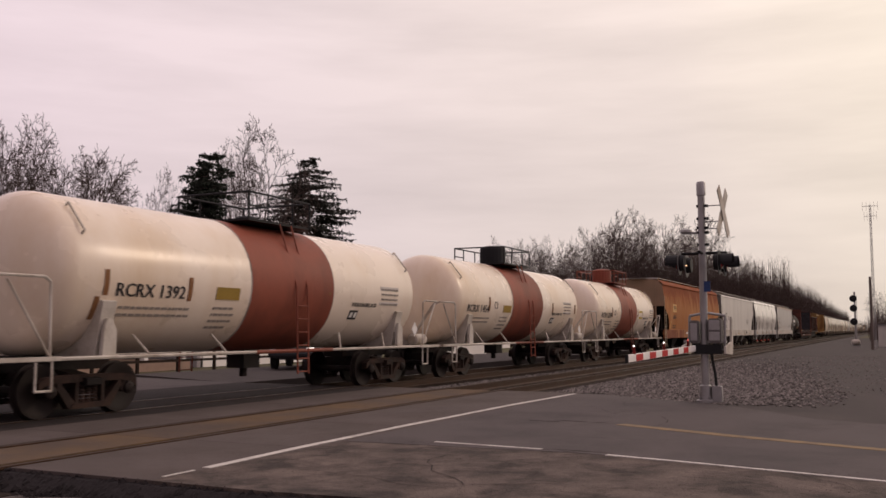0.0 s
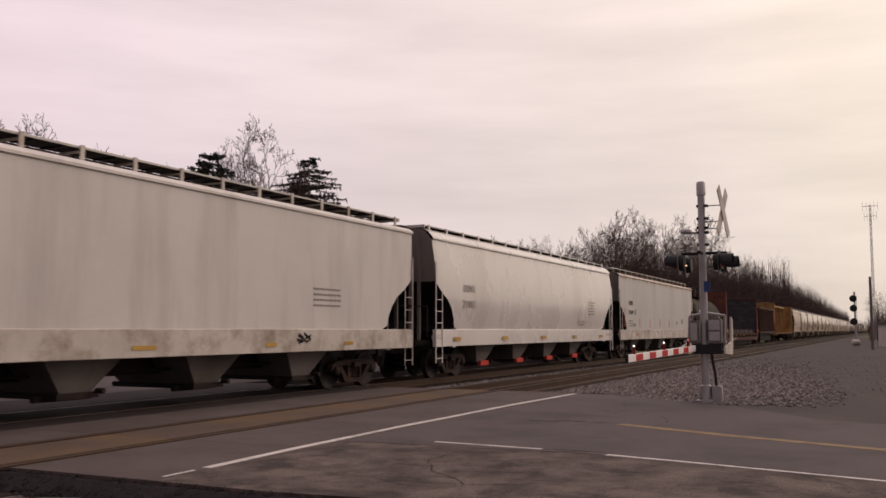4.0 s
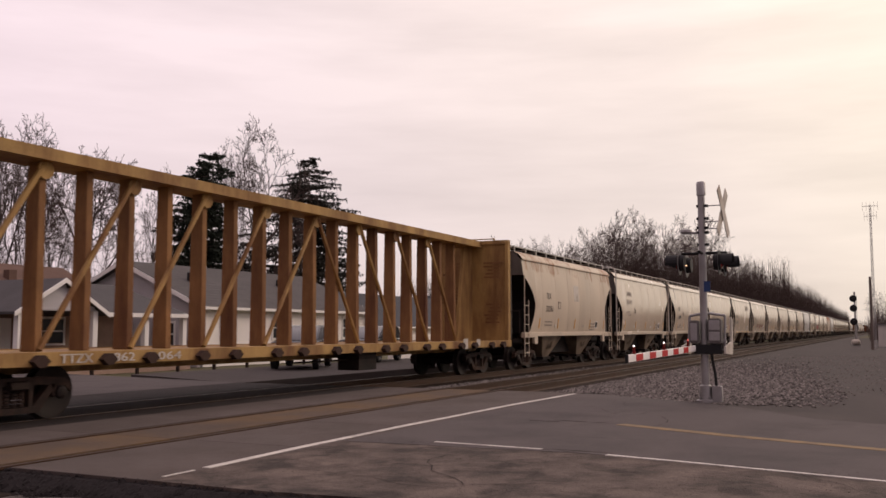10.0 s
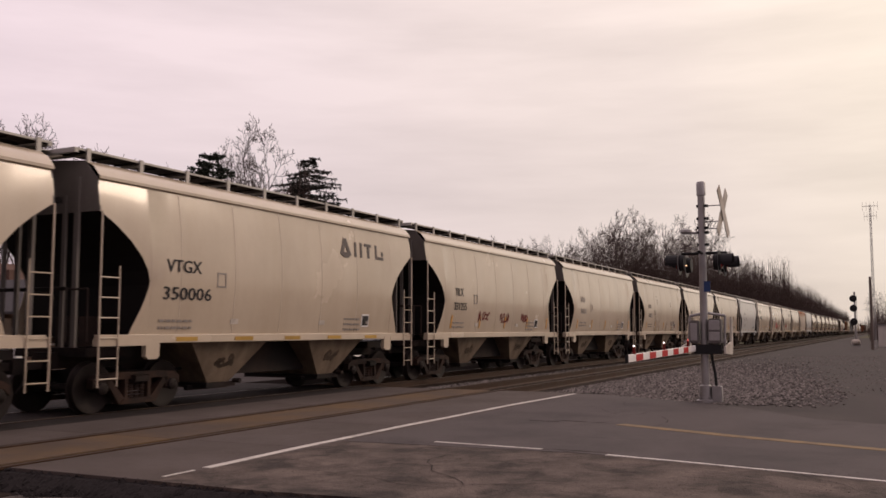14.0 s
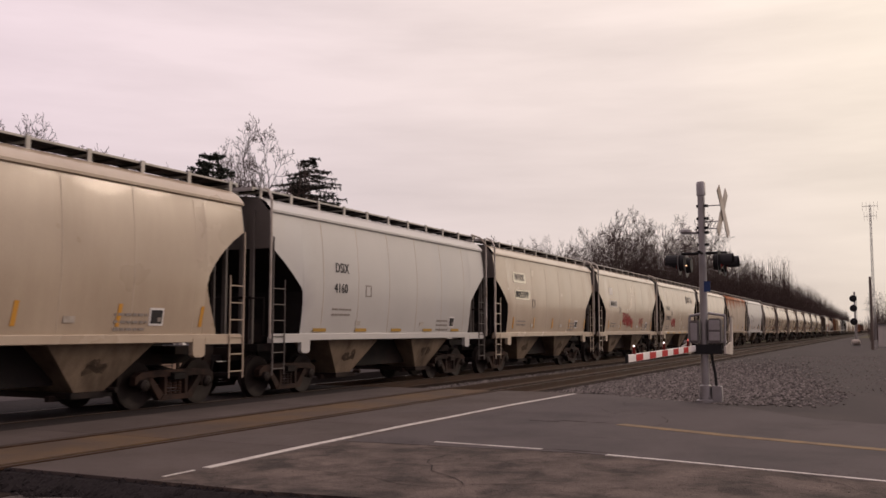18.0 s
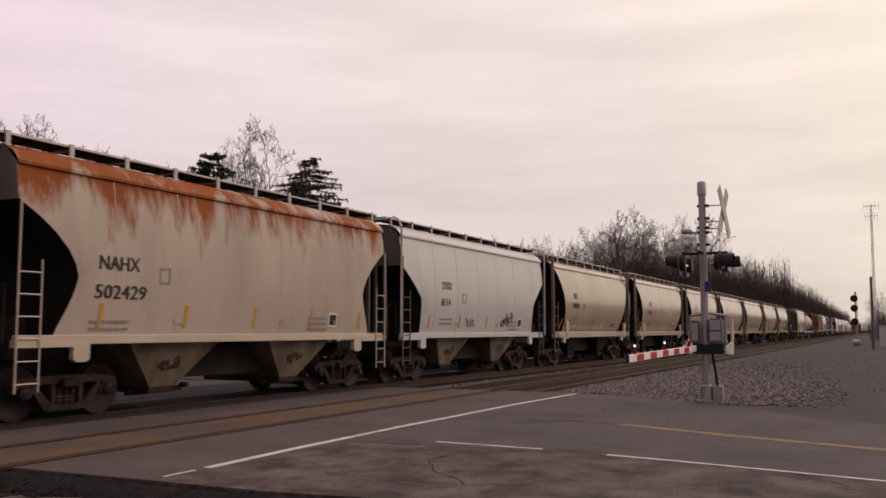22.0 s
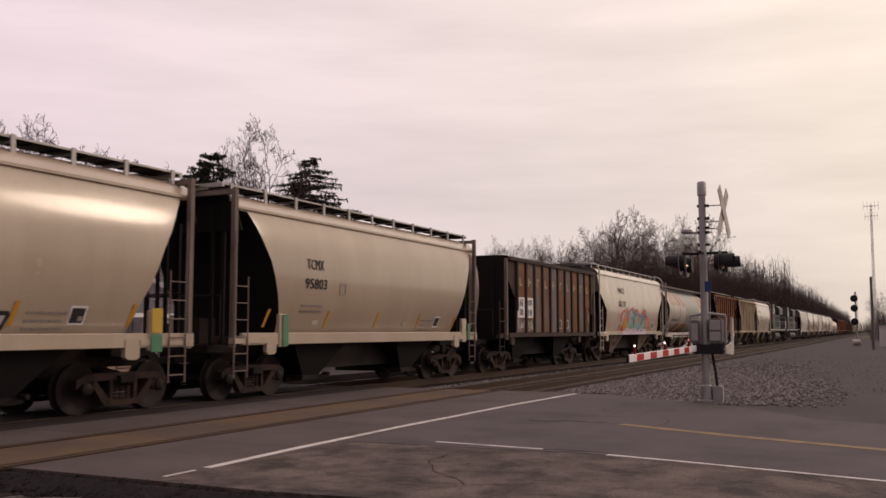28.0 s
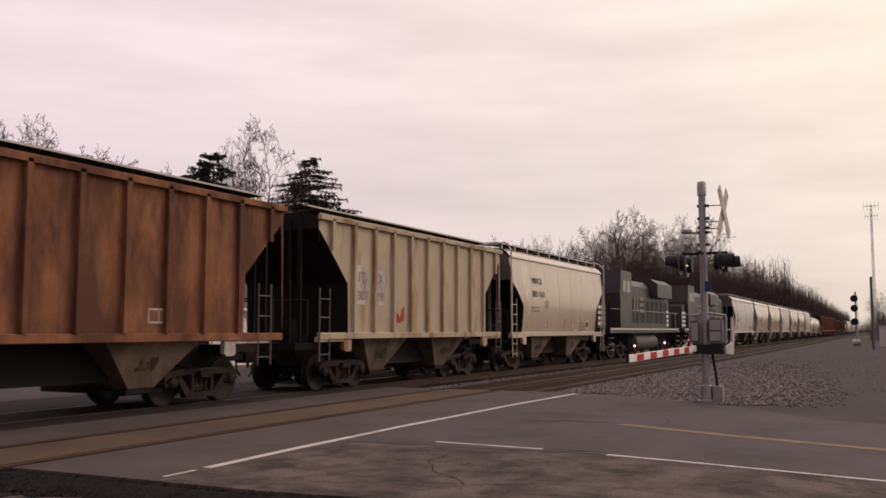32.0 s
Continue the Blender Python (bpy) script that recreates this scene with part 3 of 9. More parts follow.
# loose stones: dense between the road edge and the near track, thinning out over the lot
rng = random.Random(5)
verts, faces = [], []
for i in range(36000):
    big = 1.0
    if i < 30500:
        x = 19.6 + abs(rng.gauss(0, 11.0))
        y = rng.uniform(0.2, 8.25)
        if y > 6.0 and x < ROAD_R + 0.08:
            continue
        if x < 17.5 + 0.62 * (y - 1.2) + 0.55 + rng.uniform(0, 0.3) or y < 0.6 + 0.10 * abs(x - 23) + 4.2 * rng.random():
            continue
    elif i < 32500:
        x, y = ROAD_R + abs(rng.gauss(0, 9)) + 0.05, rng.uniform(10.95, 12.2)
    elif i < 34000:
        x, y, big = rng.uniform(0, 7.0), rng.uniform(4.2, 12), 0.8
    else:
        x, y, big = rng.uniform(21, 60), rng.uniform(-3, 5), 0.6
        if x < 24 + 0.5 * y:
            continue
    z = -0.27 if x < 7.1 else (-0.02 if y < 6.75 else (-0.195 if y > 7.7 else (-0.02 - 0.15 * (y - 6.75) / 0.5 if y < 7.25 else -0.185)))
    r = rng.uniform(0.022, 0.052) * big
    base = len(verts)
    for dx, dy, dz in ((1, 0, 0), (-1, 0.2, 0), (0, 1, 0.1), (0.1, -1, 0), (0, 0, 1), (0, 0, -0.6)):
        f = rng.uniform(0.6, 1.25) * r
        verts.append((x + dx * f, y + dy * f, z + r * 0.3 + dz * f * 0.8))
    for a, b, c in ((0, 2, 4), (2, 1, 4), (1, 3, 4), (3, 0, 4), (2, 0, 5), (1, 2, 5), (3, 1, 5), (0, 3, 5)):
        faces.append((base + a, base + b, base + c))
me = bpy.data.meshes.new("ballast_stones")
me.from_pydata(verts, [], faces)
me.materials.append(STONE)
tagged(new("ballast_stones", me), "loose grey ballast stones beside the tracks", "stones", kind="stuff")

# ---------------------------------------------------------------- rolling stock
CARS = []


def side_hopper(z):
    """Half width of a hopper's bulging side at height z."""
    t = (z - 1.30) / (4.11 - 1.30)
    return 1.405 + 0.215 * math.sin(math.pi * min(1, max(0, 0.14 + 0.74 * t)))


def side_round(z):
    """Bulging upper side that turns in sharply below a crease."""
    if z < 1.96:
        return 1.478 - 0.42 * (1.96 - z)
    return 1.60 * math.sqrt(max(0.05, 1 - ((z - 2.85) / 2.32) ** 2))


def side_drum(z):
    """A cylinder standing on the side sills."""
    return 1.584 * math.sqrt(max(0.03, 1 - ((z - 2.72) / 1.504) ** 2))


def side_flat(z):
    return 1.56


SIDE_KEY = {side_hopper: "bulged", side_round: "round", side_drum: "drum", side_flat: "flat"}


def tank_side(radius, zc):
    return lambda z: math.sqrt(max(0.01, radius * radius - (z - zc) ** 2))


def wheelset(bm):
    for s in (-1, 1):
        turned(bm, [(-0.03, 0.30), (-0.065, 0.38), (-0.065, 0.455), (0.05, 0.457), (0.06, 0.487), (0.085, 0.487), (0.085, 0.38), (0.03, 0.20), (0.03, 0.13)],
               (0, s * 0.755, 0), (0, -s, 0), 18)
    rod(bm, (0, -1.02, 0), (0, 1.02, 0), 0.08, 10)


def bearing_caps(bm):
    for s in (-1, 1):
        turned(bm, [(0, 0.115), (0.07, 0.11), (0.10, 0.06)], (0, s * 1.02, 0), (0, s, 0), 12)
        for k in range(3):
            a = k * 2.094
            rod(bm, (0.06 * math.cos(a), s * 1.10, 0.06 * math.sin(a)), (0.06 * math.cos(a), s * 1.13, 0.06 * math.sin(a)), 0.018, 5)


def side_frame(bm):
    """A cast side frame: arched top member, slanting tension members, window openings, pedestal jaws."""
    y0, y1 = -0.075, 0.075
    prism(bm, [(-1.10, 0.46), (-1.10, 0.62), (-0.95, 0.70), (-0.55, 0.73), (0.55, 0.73), (0.95, 0.70), (1.10, 0.62), (1.10, 0.46), (0.99, 0.56), (0.80, 0.58),
               (0.5, 0.60), (-0.5, 0.60), (-0.80, 0.58), (-0.99, 0.56)], y0, y1)
    for s in (-1, 1):
        prism(bm, [(s * 0.80, 0.60), (s * 0.66, 0.60), (s * 0.30, 0.22), (s * 0.36, 0.15), (s * 0.46, 0.15)], y0, y1)
        prism(bm, [(s * 0.33, 0.60), (s * 0.25, 0.60), (s * 0.25, 0.22), (s * 0.33, 0.22)], y0, y1)
        prism(bm, [(s * 0.82, 0.58), (s * 0.72, 0.58), (s * 0.72, 0.42), (s * 0.77, 0.38)], y0, y1)
    prism(bm, [(-0.46, 0.15), (0.46, 0.15), (0.36, 0.25), (-0.36, 0.25)], y0 - 0.02, y1 + 0.02)
    for x in (-0.14, 0.0, 0.14):
        for k in range(5):
            turned(bm, [(0, 0.062), (0.045, 0.062)], (x, 0, 0.26 + k * 0.06), (0, 0, 1), 8)


def bolster(bm):
    prism(bm, [(-1.15, 0.55), (-0.6, 0.42), (0.6, 0.42), (1.15, 0.55), (1.15, 0.66), (0.4, 0.80), (-0.4, 0.80), (-1.15, 0.66)], -0.17, 0.17, "x")
    rod(bm, (0, 0, 0.78), (0, 0, 0.95), 0.2, 12)


def brake_beam(bm):
    for s in (-1, 1):
        box(bm, s * 0.42 - 0.05, s * 0.42 + 0.05, -0.75, 0.75, 0.36, 0.44)
        for t in (-1, 1):
            box(bm, s * 0.45 - 0.03, s * 0.45 + 0.06, t * 0.75 - 0.05, t * 0.75 + 0.05, 0.30, 0.58)


def add_truck(car, x, paint=TRUCK):
    tr = shared("bolster", UNDER, bolster, "truck", car, pose(x, 0, 0), "four-wheeled cast steel truck")
    for s in (-1, 1):
        shared("side_frame", paint, side_frame, "side_frame", tr, pose(0, s * 0.97, 0))
    shared("brake_beam", UNDER, brake_beam, "brake_beam", tr)
    for dx in (-0.89, 0.89):
        w = shared("wheelset", WHEEL, lambda b: (wheelset(b), bearing_caps(b)), "wheelset", tr, pose(dx, 0, 0.457), "", 35)
        car["wheels"] = 1
        WHEELS.append((car, w, dx))


WHEELS = []


def coupler(bm):
    box(bm, -0.75, -0.10, -0.07, 0.07, 0.80, 0.94)
    prism(bm, [(-0.14, -0.14), (0.10, -0.14), (0.14, -0.03), (0.02, 0.0), (0.08, 0.12), (-0.14, 0.14)], 0.73, 1.01, "z")
    pipe(bm, [(-0.1, 0.2, 0.85), (0.02, 0.24, 0.55), (0.12, 0.22, 0.42)], 0.025)


def add_couplers(car, L):
    shared("coupler", UNDER, coupler, "coupler", car, pose(L, 0, 0), "worn steel coupler with brake hose")
    shared("coupler", UNDER, coupler, "coupler", car, pose(0, 0, 0, 0, 0, 180), "worn steel coupler with brake hose")


def ladder(bm, w, z0, z1, rungs, tall=None):
    """Stiles and rungs in the x-z plane; tall: the first stile goes on up to that height."""
    rod(bm, (0, 0, z0), (0, 0, tall or z1), 0.020, 6)
    rod(bm, (w, 0, z0), (w, 0, z1), 0.016, 6)
    for i in range(rungs):
        z = z0 + (z1 - z0) * (i + 0.4) / rungs
        rod(bm, (0, 0, z), (w, 0, z), 0.014, 5)


def lettering(car, words, x, z, width, side, material=BLACKPAINT, height=None, name="lettering", label=""):
    """Painted characters on the camera's side of a car; x, z: lower left corner."""
    key = ("text", words)
    if key not in MESHES:
        cu = bpy.data.curves.new("text", "FONT")
        cu.body = words
        cu.resolution_u = 2
        tmp = bpy.data.objects.new("text", cu)
        me = bpy.data.meshes.new_from_object(tmp)
        bpy.data.objects.remove(tmp)
        MESHES[key] = me
    src = MESHES[key]
    # laid twice, a little to the side, for the bold strokes of a stencil
    span = max(v.co.x for v in src.vertices) - min(v.co.x for v in src.vertices)
    base = [tuple(v.co) for v in src.vertices]
    polys = [tuple(p.vertices) for p in src.polygons]
    bold = 0.016 * span / width if width else 0.02
    me = bpy.data.meshes.new(name)
    me.from_pydata(base + [(a + bold, b, 1.0) for a, b, c in base], [], polys + [tuple(i + len(base) for i in p) for p in polys])
    xs, ys = [v.co.x for v in me.vertices], [v.co.y for v in me.vertices]
    k = width / (max(xs) - min(xs))
    kz = (height / (max(ys) - min(ys))) if height else k
    x_min, y_min = min(xs), min(ys)
    for v in me.vertices:
        zz = z + (v.co.y - y_min) * kz
        v.co = (x + (v.co.x - x_min) * k, -side(zz) - 0.012 - 0.001 * v.co.z, zz)
    me.materials.append(material)
    ob = new(name, me)
    ob.parent = car
    return tagged(ob, label)


def end_mark(car, words, x, y, z, width, height, material=BLACKPAINT):
    """Small characters on a car's leading end wall."""
    ob = lettering(car, words, 0, z, width, lambda q: 0, material, height, label="small stencilled mark on the end sheet")
    for v in ob.data.vertices:
        v.co = (x, y - v.co.x, v.co.z)
    return ob


def decal(car, name, rects, side, material, label="", lean=0.0, lift=0.010):
    """Thin painted or taped bars: rects of (x0, x1, z0, z1), each a part of its own but for small print."""
    if len(rects) > 1 and name != "stencil":
        for rect in rects:
            decal(car, name, [rect], side, material, label, lean, lift)
        return None
    bm = bmesh.new()
    for x0, x1, z0, z1 in rects:
        n = max(1, int((z1 - z0) / 0.3))
        rows = []
        for i in range(n + 1):
            z = z0 + (z1 - z0) * i / n
            d = lean * (z - z0)
            y = -side(z) - lift
            rows.append([bm.verts.new((x0 + d, y, z)), bm.verts.new((x1 + d, y, z)), bm.verts.new((x1 + d, y + 0.008, z)), bm.verts.new((x0 + d, y + 0.008, z))])
        for a, b in zip(rows, rows[1:]):
            for i in range(4):
                bm.faces.new((a[i], a[(i + 1) % 4], b[(i + 1) % 4], b[i]))
        bm.faces.new(rows[0][::-1])
        bm.faces.new(rows[-1])
    ob = part(name, bm, material, car, label)
    return tagged(ob, label, kind="stuff") if len(rects) > 1 else ob


def small_print(car, x, z, side, w=0.9, rows=2, material=GREYINK):
    """Stencilled lines too small to read."""
    rects = []
    for r in range(rows):
        x0 = x
        while x0 < x + w - 0.05:
            seg = 0.05 + 0.09 * ((r * 7 + int(x0 * 31)) % 3) / 2
            rects.append((x0, min(x + w, x0 + seg), z - r * 0.13, z - r * 0.13 + 0.048))
            x0 += seg + 0.035
    decal(car, "stencil", rects, side, material, "small illegible stencilling")


def stroke(car, name, paths, side, r, material, label):
    bm = bmesh.new()
    for pts in paths:
        for (x0, z0), (x1, z1) in zip(pts, pts[1:]):
            dx, dz = x1 - x0, z1 - z0
            q = math.hypot(dx, dz) or 1
            nx, nz = -dz / q * r, dx / q * r
            cs = [(x0 + nx, z0 + nz), (x1 + nx, z1 + nz), (x1 - nx, z1 - nz), (x0 - nx, z0 - nz)]
            a = [bm.verts.new((x, -side(z) - 0.014, z)) for x, z in cs]
            b = [bm.verts.new((x, -side(z) - 0.006, z)) for x, z in cs]
            bm.faces.new(a)
            bm.faces.new(b[::-1])
            for i in range(4):
                bm.faces.new((a[i], a[(i + 1) % 4], b[(i + 1) % 4], b[i]))
    return tagged(part(name, bm, material, car, label), label, kind="stuff")


def fill(car, name, pts, side, material, label, lift=0.012, step=0.03):
    """A painted shape with any outline, laid on a curved side in thin level strips."""
    bm = bmesh.new()
    z, z1 = min(p[1] for p in pts), max(p[1] for p in pts)
    while z < z1:
        mid, cuts = z + step / 2, []
        for (xa, za), (xb, zb) in zip(pts, pts[1:] + pts[:1]):
            if (za > mid) != (zb > mid):
                cuts.append(xa + (xb - xa) * (mid - za) / (zb - za))
        cuts.sort()
        for a, b in zip(cuts[::2], cuts[1::2]):
            y0, y1 = -side(z) - lift, -side(z + step) - lift
            bm.faces.new([bm.verts.new(p) for p in ((a, y0, z), (b, y0, z), (b, y1, z + step), (a, y1, z + step))])
        z += step
    bmesh.ops.remove_doubles(bm, verts=bm.verts, dist=0.0005)
    return part(name, bm, material, car, label)


def scrawl(car, x, z, w, h, side, material, seed, label="scrawled spray-paint tag", r=0.02, letters=4):
    rg = random.Random(seed)
    paths = []
    for k in range(letters):
        x0 = x + w * k / letters
        pts = []
        for i in range(9):
            pts.append((x0 + w / letters * rg.uniform(-0.1, 1.1), z + h * rg.uniform(0, 1)))
        paths.append(pts)
    stroke(car, "graffiti", paths, side, r, material, label)


# -- covered hoppers
SMEAR = surface("oily smear", (0.10, 0.076, 0.055), 0.7, vary=0.3)
STANDPOST = surface("grimy grey post paint", (0.17, 0.135, 0.11), 0.7, vary=0.3, scale=1.5)
END_CURVES = {
    "notched": [(0.0, 3.30), (0.03, 3.28), (0.20, 3.10), (0.40, 2.92), (0.60, 2.74), (0.72, 2.62), (0.76, 2.20), (0.765, 1.70), (0.77, 1.38)],
    "curved": [(0.0, 3.55), (0.10, 3.50), (0.40, 3.32), (0.72, 3.08), (0.98, 2.82), (1.14, 2.58), (1.21, 2.32), (1.22, 1.90), (1.225, 1.40)],
    "angled": [(0.0, 3.30), (0.12, 3.22), (0.45, 2.99), (0.80, 2.72), (1.08, 2.48), (1.15, 2.38), (1.17, 2.10), (1.18, 1.70), (1.185, 1.40)],
    "ribbed": [(0.0, 3.92), (0.10, 3.84), (0.40, 3.56), (0.80, 3.18), (1.15, 2.84), (1.34, 2.66), (1.36, 2.20), (1.37, 1.75), (1.38, 1.42)],
    "long": [(0.0, 2.95), (0.12, 2.84), (0.45, 2.62), (0.85, 2.42), (1.15, 2.15), (1.35, 1.85), (1.42, 1.62), (1.36, 1.52), (1.30, 1.50)],
    "tubular": [(0.0, 4.04), (0.34, 4.03), (0.52, 3.76), (0.72, 3.40), (0.96, 3.00), (1.10, 2.66), (1.26, 2.30), (1.44, 1.90), (1.56, 1.42)],
    "straight": [(0.0, 3.00), (0.10, 2.90), (0.40, 2.62), (0.75, 2.28), (1.05, 1.98), (1.40, 1.64), (1.55, 1.50), (1.62, 1.44), (1.66, 1.40)],
}


def lower_edge(kind, d):
    pts = END_CURVES[kind]
    for (a, za), (b, zb) in zip(pts, pts[1:]):
        if a <= d <= max(b, a + 1e-6):
            return za + (zb - za) * (d - a) / max(1e-6, b - a)
    return pts[-1][1]


def hopper_shell(bm, kind, length, side, top, bulge):
    """Sides and roof as one skin along stations; the lower ends are cut back to the slope sheets."""
    xs = sorted({round(d, 3) for d, _ in END_CURVES[kind]} | {round(length - d, 3) for d, _ in END_CURVES[kind]} |
                {round(1.75 + i * (length - 3.5) / 56, 3) for i in range(57)})
    prev = None
    for x in xs:
        zb = lower_edge(kind, min(x, length - x))
        ring = []
        for i in range(9):
            z = zb + (top - zb) * i / 8
            w = side(z)
            if bulge:
                w += 0.014 * abs(math.sin((x - 0.4) * math.pi / 1.62)) * math.sin(math.pi * i / 8) - 0.006
            ring.append((x, w, z))
        q = (0.45 if kind == "long" else 0.12) if side is side_flat else 1.0
        ring += [(x, side(top) + 0.045, top + 0.01), (x, side(top) + 0.045, top + 0.06), (x, side(top) + 0.02, top + 0.09), (x, side(top) - 0.10, top + 0.10 + 0.13 * q),
                 (x, side(top) - 0.30, top + 0.10 + 0.24 * q), (x, 0.6, top + 0.10 + 0.29 * q), (x, 0.0, top + 0.10 + 0.31 * q)]
        near = [bm.verts.new((a, -w, z)) for a, w, z in ring]
        far = [bm.verts.new((a, w, z)) for a, w, z in ring[:-1]]
        row = near + far[::-1]
        if prev:
            for i in range(len(row) - 1):
                bm.faces.new((prev[i], prev[i + 1], row[i + 1], row[i]))
        prev = row


def end_gusset(bm, side):
    """The lower side plate that curves back out towards the end, below the widest part of a curved cut-out."""
    rows = []
    for x, z in ((1.205, 2.42), (1.17, 2.25), (1.10, 2.05), (1.01, 1.85), (0.92, 1.68), (0.84, 1.52), (0.79, 1.39)):
        w = side(z)
        rows.append([bm.verts.new((a, f * (w - o), z)) for f in (-1, 1) for a, o in ((x, 0), (1.235, 0), (1.235, 0.012), (x, 0.012))])
    for a, b in zip(rows, rows[1:]):
        for k in (0, 4):
            for i in range(4):
                j = (i + 1) % 4
                bm.faces.new((a[k + i], a[k + j], b[k + j], b[k + i]))


def weld_line(bm, z0, z1, side):
    """A thin raised weld down the camera's side of a bulging wall."""
    rows = []
    for i in range(9):
        z = z0 + (z1 - z0) * i / 8
        w = 0.007 + 0.003 * (i % 3)
        y = -side(z)
        rows.append([bm.verts.new((-w, y + 0.004, z)), bm.verts.new((0, y - 0.0005, z)), bm.verts.new((w, y + 0.004, z))])
    for a, b in zip(rows, rows[1:]):
        for i in (0, 1):
            bm.faces.new((a[i], a[i + 1], b[i + 1], b[i]))


def slope_sheet(bm, kind, side):
    """The sheet that closes a cut-back lower end, from the end wall down to the bottom."""
    rows = []
    for d, z in END_CURVES[kind]:
        w = side(z) - 0.015
        rows.append([bm.verts.new((d + o, y, z)) for o in (0.02, 0.05) for y in (-w, w)])
    for a, b in zip(rows, rows[1:]):
        for i, j in ((0, 1), (1, 3), (3, 2), (2, 0)):
            bm.faces.new((a[i], a[j], b[j], b[i]))
    bm.faces.new([rows[0][i] for i in (0, 2, 3, 1)])
    bm.faces.new([rows[-1][i] for i in (0, 1, 3, 2)])


def end_panel(bm, side, z0, top, q):
    zm = min(3.6, (z0 + top) / 2 + 0.1)
    prism(bm, [(-side(z0), z0), (side(z0), z0), (side(zm), zm), (side(top), top), (side(top) - 0.30, top + 0.09 + 0.24 * q), (0.6, top + 0.09 + 0.29 * q), (-0.6, top + 0.09 + 0.29 * q),
               (0.30 - side(top), top + 0.09 + 0.24 * q), (-side(top), top), (-side(zm), zm)], -0.015, 0.015, "x")
    for y in (-1.05, 1.05):
        box(bm, -0.06, 0.0, y - 0.05, y + 0.05, 1.2, top + 0.05)
    for y in (-0.75, 0.75):
        box(bm, -0.05, 0.0, y - 0.04, y + 0.04, 1.2, z0 + 0.3)


def bay(bm, half, depth=0.95):
    """A pyramid-shaped discharge bay with a gate frame, its top at z = 0."""
    top = [bm.verts.new(p) for p in ((-half, -1.40, 0), (half, -1.40, 0), (half, 1.40, 0), (-half, 1.40, 0))]
    low = [bm.verts.new(p) for p in ((-0.34, -1.02, -depth), (0.34, -1.02, -depth), (0.34, 1.02, -depth), (-0.34, 1.02, -depth))]
    for i in range(4):
        bm.faces.new((top[i], top[(i + 1) % 4], low[(i + 1) % 4], low[i]))
    bm.faces.new(low)


def gate(bm, depth=0.95):
    box(bm, -0.46, 0.46, -1.10, 1.10, -depth - 0.10, -depth)
    box(bm, -0.62, 0.62, -0.75, -0.65, -depth - 0.15, -depth - 0.05)
    for s in (-1, 1):
        rod(bm, (0.38, s * 1.12, -depth + 0.02), (0.38, s * 1.30, -depth + 0.02), 0.05, 8)


def walkway(bm, length, top):
    """One roof walkway: two planks of grating on cross bars."""
    box(bm, 0.12, length - 0.12, -1.15, -0.86, top + 0.500, top + 0.522)
    box(bm, 0.12, length - 0.12, -0.83, -0.55, top + 0.500, top + 0.522)
    for i in range(int(length / 0.6)):
        box(bm, 0.3 + i * 0.6, 0.335 + i * 0.6, -1.14, -0.62, top + 0.470, top + 0.499)


def walk_edge(bm, length, top):
    """The thin bright angle along the outer edge of a walkway."""
    prism(bm, [(-1.182, top + 0.505), (-1.15, top + 0.505), (-1.15, top + 0.526), (-1.05, top + 0.526), (-1.05, top + 0.542), (-1.182, top + 0.542)], 0.10, length - 0.10, "x")


def bracket(bm, top):
    """A flat post on each side of the roof, joined by a bar under the walkways."""
    for f in (-1, 1):
        box(bm, -0.045, 0.045, min(f * 1.185, f * 1.215), max(f * 1.185, f * 1.215), top + 0.17, top + 0.56)
    box(bm, -0.02, 0.02, -1.184, 1.184, top + 0.43, top + 0.469)


def add_walkways(car, x, length, top, paint, post_paint, gap, posts=True):
    for turn in (0, 180):
        m = pose(x if not turn else x + length, 0, 0, 0, 0, turn)
        shared(("walk", round(length, 2), round(top, 2)), paint, lambda b: walkway(b, length, top), "running_board", car, m, "dark open-grate roof walkway")
        shared(("walkedge", round(length, 2), round(top, 2)), WALKGALV, lambda b: walk_edge(b, length, top), "walkway_edge", car, m, "bright steel edge of the walkway")
    n = max(2, round(length / gap)) if posts else -1
    for i in range(n + 1):
        shared(("bracket", round(top, 2)), post_paint, lambda b: bracket(b, top), "walkway_bracket", car, pose(x + 0.35 + (length - 0.7) * i / n, 0, 0))
    if posts:
        for xe in (x + 0.10, x + length - 0.10):
            shared(("walkend", round(top, 2)), WALKGALV, lambda b: (box(b, -0.04, 0.04, -1.18, 1.18, top + 0.46, top + 0.545), box(b, -0.45, 0.45, -0.60, 0.60, top + 0.505, top + 0.52)), "end_walkway", car, pose(xe, 0, 0), "cross walkway at the roof end")


def hatches(bm, length, top, long_trough):
    if long_trough:
        box(bm, 0.6, length - 0.6, -0.34, 0.34, top + 0.30, top + 0.46)
    for i in range(max(4, int(length / 1.9))):
        x = 0.9 + i * 1.9
        if x < length - 0.8:
            box(bm, x - 0.04, x + 0.04, -0.40, 0.40, top + 0.32, top + 0.48)


